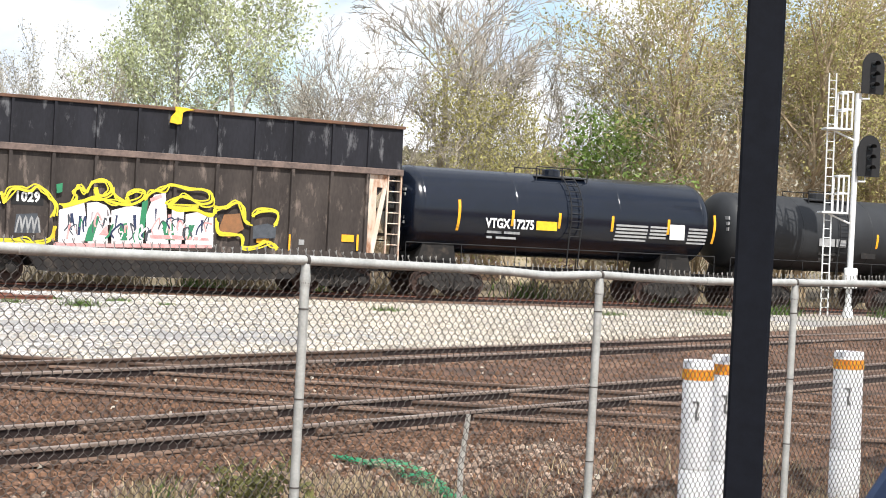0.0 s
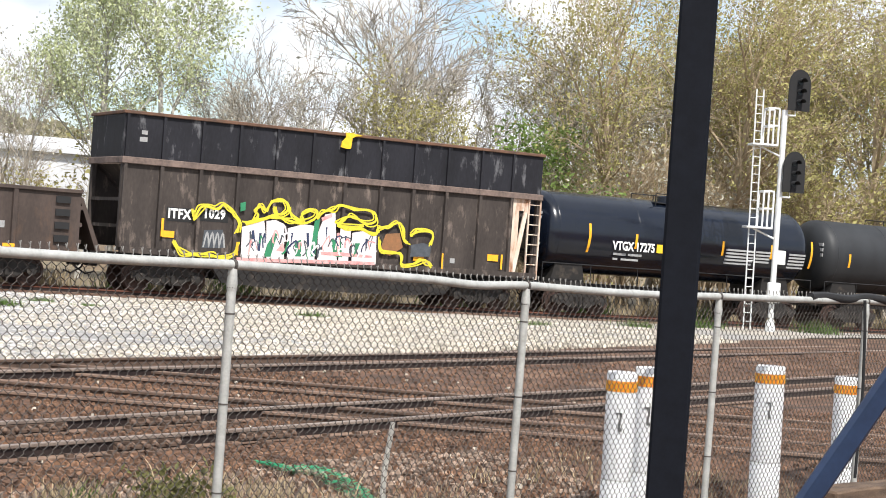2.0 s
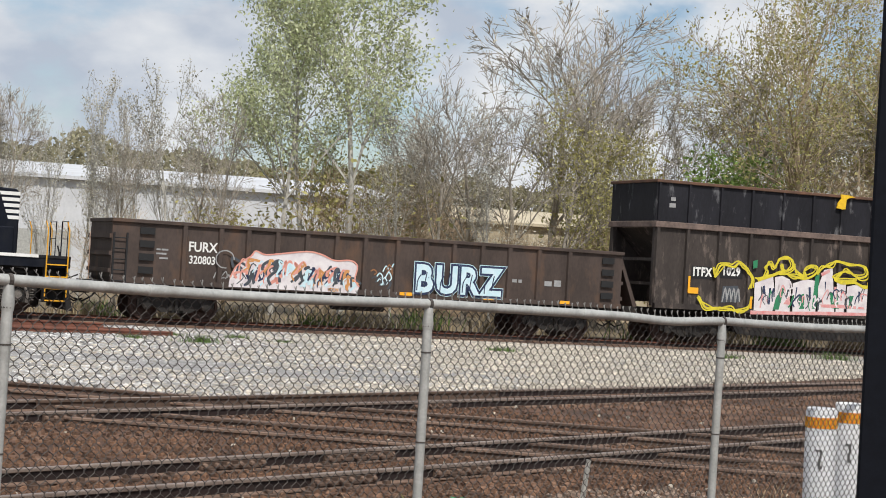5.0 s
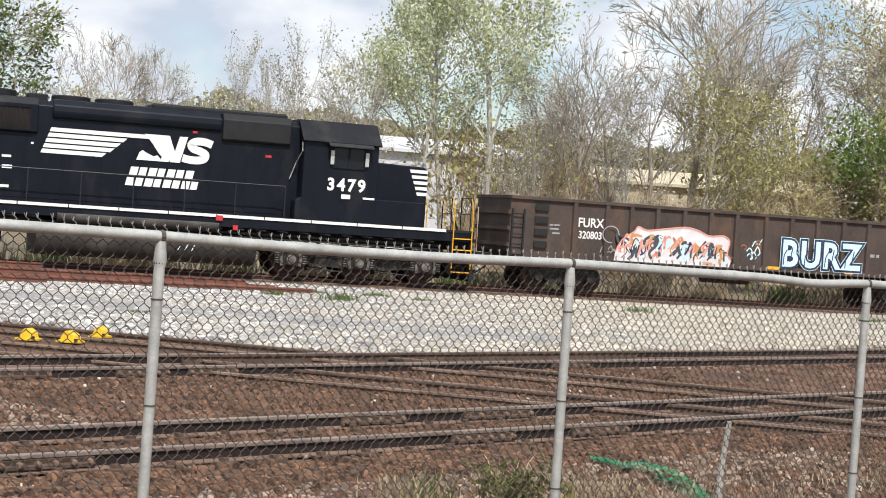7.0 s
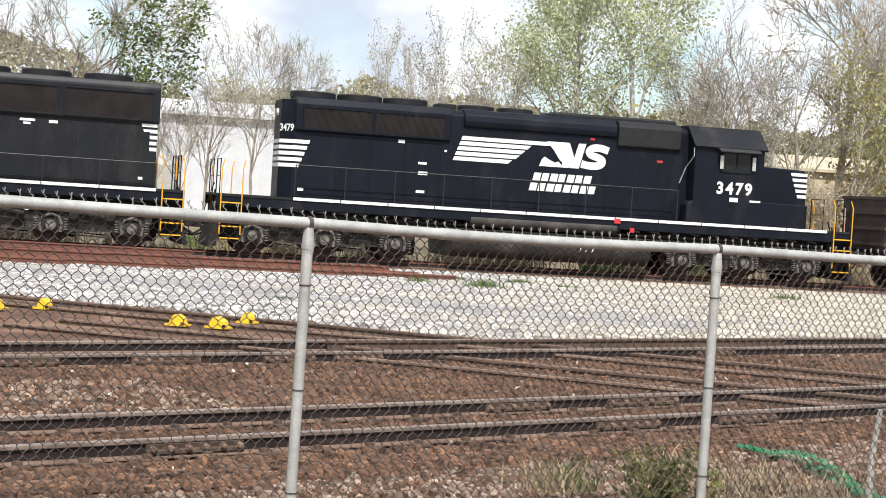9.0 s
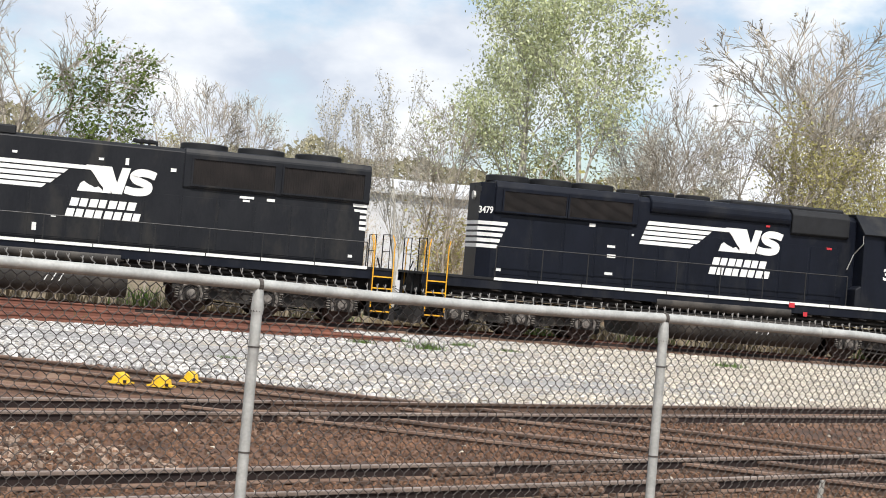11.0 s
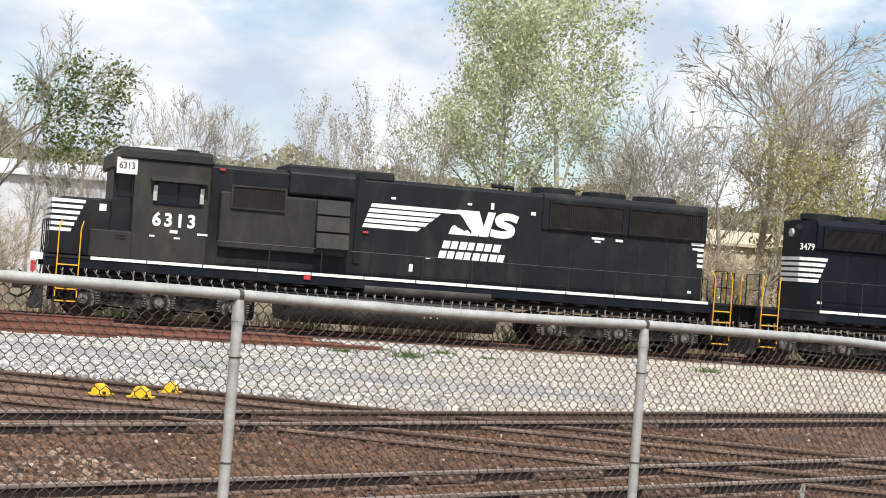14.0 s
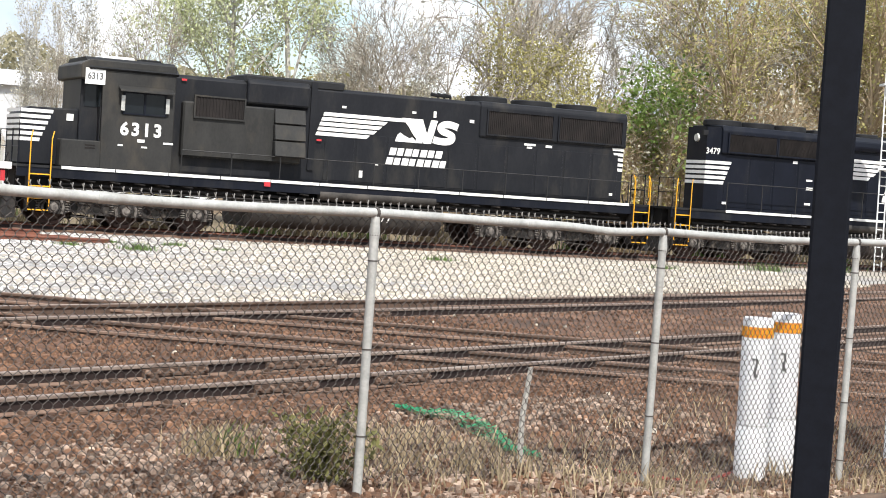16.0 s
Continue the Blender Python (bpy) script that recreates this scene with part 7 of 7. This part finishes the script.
scatter_stones("pale_stones", 260, lambda r: along40(r, 2, 24, 7, 17.6), 0.024, M_STONE_PALE, "odd pale stones among the ballast", 3)
scatter_stones("gravel_stones", 30000, lambda r: gravel_spot(r, True), 0.048, M_STONE_PALE, "cream crushed stone of the yard", 4)
scatter_stones("gravel_stones", 30000, lambda r: gravel_spot(r, False), 0.048, M_STONE_ASH, "ash-grey crushed stone of the yard", 5)


def tuft(name, x, y, w, h, n, material, label, seed, category="grass"):
    r = random.Random(seed)
    vs, fs = [], []
    for _ in range(n):
        px, py = r.gauss(0, w * 0.42), r.gauss(0, w * 0.3)
        hh = h * r.uniform(0.4, 1.1)
        lean = Vector((r.uniform(-0.6, 0.6), r.uniform(-0.6, 0.6), 0)) * hh
        a = r.uniform(0, 6.28)
        e = Vector((math.cos(a), math.sin(a), 0)) * max(0.008, h * 0.03)
        p = Vector((px, py, 0))
        base = len(vs)
        vs += [tuple(p - e), tuple(p + e), tuple(p + lean * 0.4 + e * 0.7 + Vector((0, 0, hh * 0.6))), tuple(p + lean * 0.4 - e * 0.7 + Vector((0, 0, hh * 0.6))), tuple(p + lean + Vector((0, 0, hh)))]
        fs += [(base, base + 1, base + 2, base + 3), (base + 3, base + 2, base + 4)]
    ob = new(name, raw_mesh(name, vs, fs, material))
    ob.matrix_world = Matrix.Translation((x, y, height(x, y)))
    return tagged(ob, label, category, kind="stuff")


for k, (x, y, w, h) in enumerate(((1.1, 41.0, 0.55, 0.26), (9.2, 44.6, 0.5, 0.2), (-0.5, 41.4, 0.4, 0.16), (2.1, 44.0, 0.4, 0.16), (3.2, 43.1, 0.35, 0.12), (-7.9, 41.3, 1.3, 0.36), (-13, 40.0, 1.2, 0.4), (0.4, 43.5, 0.4, 0.15),
                                  (-6.6, 41.8, 0.7, 0.25), (16.5, 47.5, 0.6, 0.2), (21, 50.5, 0.8, 0.3), (24.5, 53.2, 0.9, 0.4), (29.5, 54.5, 1.1, 0.5), (-3.0, 33.0, 0.3, 0.1))):
    tuft("grass_tuft", x, y, w, h, 260, M_GRASS, "low green weeds growing in the gravel", k)
for k in range(72):
    r = random.Random(900 + k)
    s = -26 + k * 1.05
    m = track_pose(s + r.uniform(-1, 1), r.choice((2.6, 3.2, 3.8, 4.6)))
    tuft("grass_tuft", m.translation.x, m.translation.y, 1.1, r.uniform(0.35, 0.85), 130, M_GRASS if k % 6 == 0 else M_DRYGRASS, "rough weeds along the far track bed", 60 + k)
for k in range(80):
    r = random.Random(300 + k)
    p = fence_at(r.uniform(3.6, 12), r.uniform(-0.6, 2.2) if k % 4 else r.uniform(-1.4, 0.4))
    tuft("dry_grass", p.x, p.y, 0.85, r.uniform(0.10, 0.26), 36, M_DRYGRASS, "dry straw-coloured grass at the fence", 200 + k)
# low bush at the foot of the fence
r = random.Random(12)
bush = thing("bush", "small olive bush growing beside a fence post", "bush", m=Matrix.Translation((*fence_at(3.12, 0.45).xy, -0.12)))
vs, fs, tips = [], [], []
for k in range(24):
    d = Vector((r.uniform(-0.6, 0.6), r.uniform(-0.6, 0.6), 1)).normalized()
    p = Vector((r.uniform(-0.12, 0.12), r.uniform(-0.12, 0.12), 0))
    q = p + d * r.uniform(0.3, 0.62)
    limb(vs, fs, p, q, 0.008, 0.003, 3)
    tips += [(p.lerp(q, t), d) for t in (0.4, 0.6, 0.8, 1.0)]
for name, me in (("stem", raw_mesh("stem", vs, fs, M_BARK_TAN)), ("foliage", leaves(r, tips, 900, 0.032, 0.045, M_LEAF_BUSH, "foliage", 2.4))):
    new(name, me).parent = bush
tuft("grass_tuft", 0.95, 12.6, 0.3, 0.3, 120, M_DRYGRASS, "wispy dry weed in the ballast", 501)
tuft("grass_tuft", 1.05, 12.7, 0.2, 0.28, 60, M_GRASS, "thin green weed in the ballast", 502)

# ---- green plastic netting and a red cable on the ground
path = [(2.9, 15.75), (3.05, 15.3), (3.35, 15.0), (3.5, 14.3), (3.5, 13.7), (3.7, 13.5)]
vs, fs = [], []
for i in range(len(path) - 1):
    for s in range(12):
        k = s / 12
        cx, cy = path[i][0] + (path[i + 1][0] - path[i][0]) * k, path[i][1] + (path[i + 1][1] - path[i][1]) * k
        t = (i + k) / (len(path) - 1)
        width = 0.05 + 0.22 * math.exp(-((t - 0.52) / 0.22) ** 2)
        for w in range(7):
            o = (w / 6 - 0.5) * width
            z = height(cx, cy) + 0.05 + 0.06 * math.exp(-((t - 0.5) / 0.25) ** 2) * (1 - abs(w / 3 - 1)) + r.uniform(0, 0.03)
            for dx, dy in ((0.05, 0.035), (-0.035, 0.05)):
                e = Vector((dy, -dx, 0)).normalized() * 0.006
                p, q = Vector((cx + o * 0.8, cy + o, z)), Vector((cx + o * 0.8 + dx, cy + o + dy, z + r.uniform(-0.02, 0.02)))
                base = len(vs)
                vs += [tuple(p - e), tuple(p + e), tuple(q + e), tuple(q - e)]
                fs.append((base, base + 1, base + 2, base + 3))
tagged(new("plastic_net", raw_mesh("plastic_net", vs, fs, M_NET)), "crumpled green plastic netting lying on the ballast", "netting")
b = tube(B(), [(x, y, height(x, y) + 0.03) for x, y in ((4.0, 13.45), (4.3, 13.75), (4.8, 13.7), (5.3, 13.9), (5.9, 14.6), (6.6, 14.9))], 0.02, 6)
tagged(part("cable", b, M_REDHOSE, smooth=True), "reddish cable lying on the ground", "cable")

# ---- yellow switch fittings on the crossing track
for k, (x, y, w) in enumerate(((-3.96, 25.95, 0.24), (-3.34, 25.95, 0.27), (-3.05, 27.3, 0.2), (-7.7, 26.9, 0.24), (-7.05, 26.95, 0.26), (-6.4, 27.6, 0.2))):
    f = thing("switch_fitting", "bright yellow painted rail fitting on the crossing", "rail fitting", "yellow rail fittings", m=Matrix.Translation((x, y, -0.1)) @ Matrix.Rotation(A20, 4, "Z"))
    part("wedge", extrude(B(), [(-w / 2, 0), (w / 2, 0), (w / 2 - 0.03, 0.12), (0.05, 0.13), (0.0, 0.18), (-w / 2 + 0.08, 0.17), (-w / 2 + 0.03, 0.09)], "y", -0.11, 0.11), M_YELLOW, f, bevel=0.012)
    part("base_plate", box(B(), -w / 2 - 0.04, w / 2 + 0.04, -0.14, 0.14, 0.0, 0.03), M_YELLOW, f)
    part("bolt", lathe(B(), [(0.03, 0.03), (0.07, 0.03)], "z", 6, (w / 2 + 0.03, -0.15, 0)), M_RAIL, f)
# clods and broken timber between the tracks
r = random.Random(41)
for k in range(40):
    x, y = along40(r, 3, 26, 10.5, 11.6)
    b = box(B(), 0, r.uniform(0.15, 0.4), 0, r.uniform(0.06, 0.13), 0, r.uniform(0.02, 0.045))
    tagged(part("timber_scrap", b, M_DIRT, bevel=0.008, m=Matrix.Translation((x, y, height(x, y))) @ pose(0, 0, 0, r.uniform(-5, 5), r.uniform(-5, 5), r.uniform(20, 80))),
           "splintered scrap of old tie wood", "wood scrap", "wood scraps beside the rail")

white = thing("marker_box", "small white box standing beside the far track", "marker", m=track_pose(-14.9, -3.0, -0.12))
part("box", box(B(), -0.2, 0.2, -0.15, 0.15, 0, 0.34), M_WHITE, white, bevel=0.02)
part("lid", box(B(), -0.22, 0.22, -0.17, 0.17, 0.34, 0.37), M_WHITE, white)


# ---- what moves: the train rolls to +x at about 4 m/s, slowing slightly at the end
TRAVEL = ((0, 0), (0.5, 2.0), (1.0, 3.95), (1.5, 5.93), (2.0, 7.98), (2.5, 9.97), (3.0, 11.97), (3.5, 13.87), (4.0, 15.85), (4.2, 16.63), (5.2, 20.7), (6.3, 25.14), (6.5, 25.93),
          (7.0, 27.9), (7.5, 29.9), (8.0, 31.88), (8.5, 33.83), (9.0, 35.76), (9.5, 37.69), (10.0, 39.63), (10.2, 40.42), (11.3, 44.65), (12.3, 48.64), (12.5, 49.43), (13.0, 51.4),
          (13.5, 53.31), (14.0, 55.17), (14.5, 56.99), (15.0, 58.74), (15.5, 60.49), (16.0, 62.24))


def motions():
    for car, u in CARS:
        walk(car, [(t, track_pose(u + d)) for t, d in TRAVEL])
    fine = []
    for i in range(109):
        t = 16.0 * i / 108
        for (t0, d0), (t1, d1) in zip(TRAVEL, TRAVEL[1:]):
            if t0 <= t <= t1:
                fine.append((t, d0 + (d1 - d0) * (t - t0) / (t1 - t0)))
                break
    for ob, x, z, r in WHEELS:
        walk(ob, [(t, Matrix.Translation((x, 0, z)) @ Matrix.Rotation(d / r, 4, "Y")) for t, d in fine])


motions()
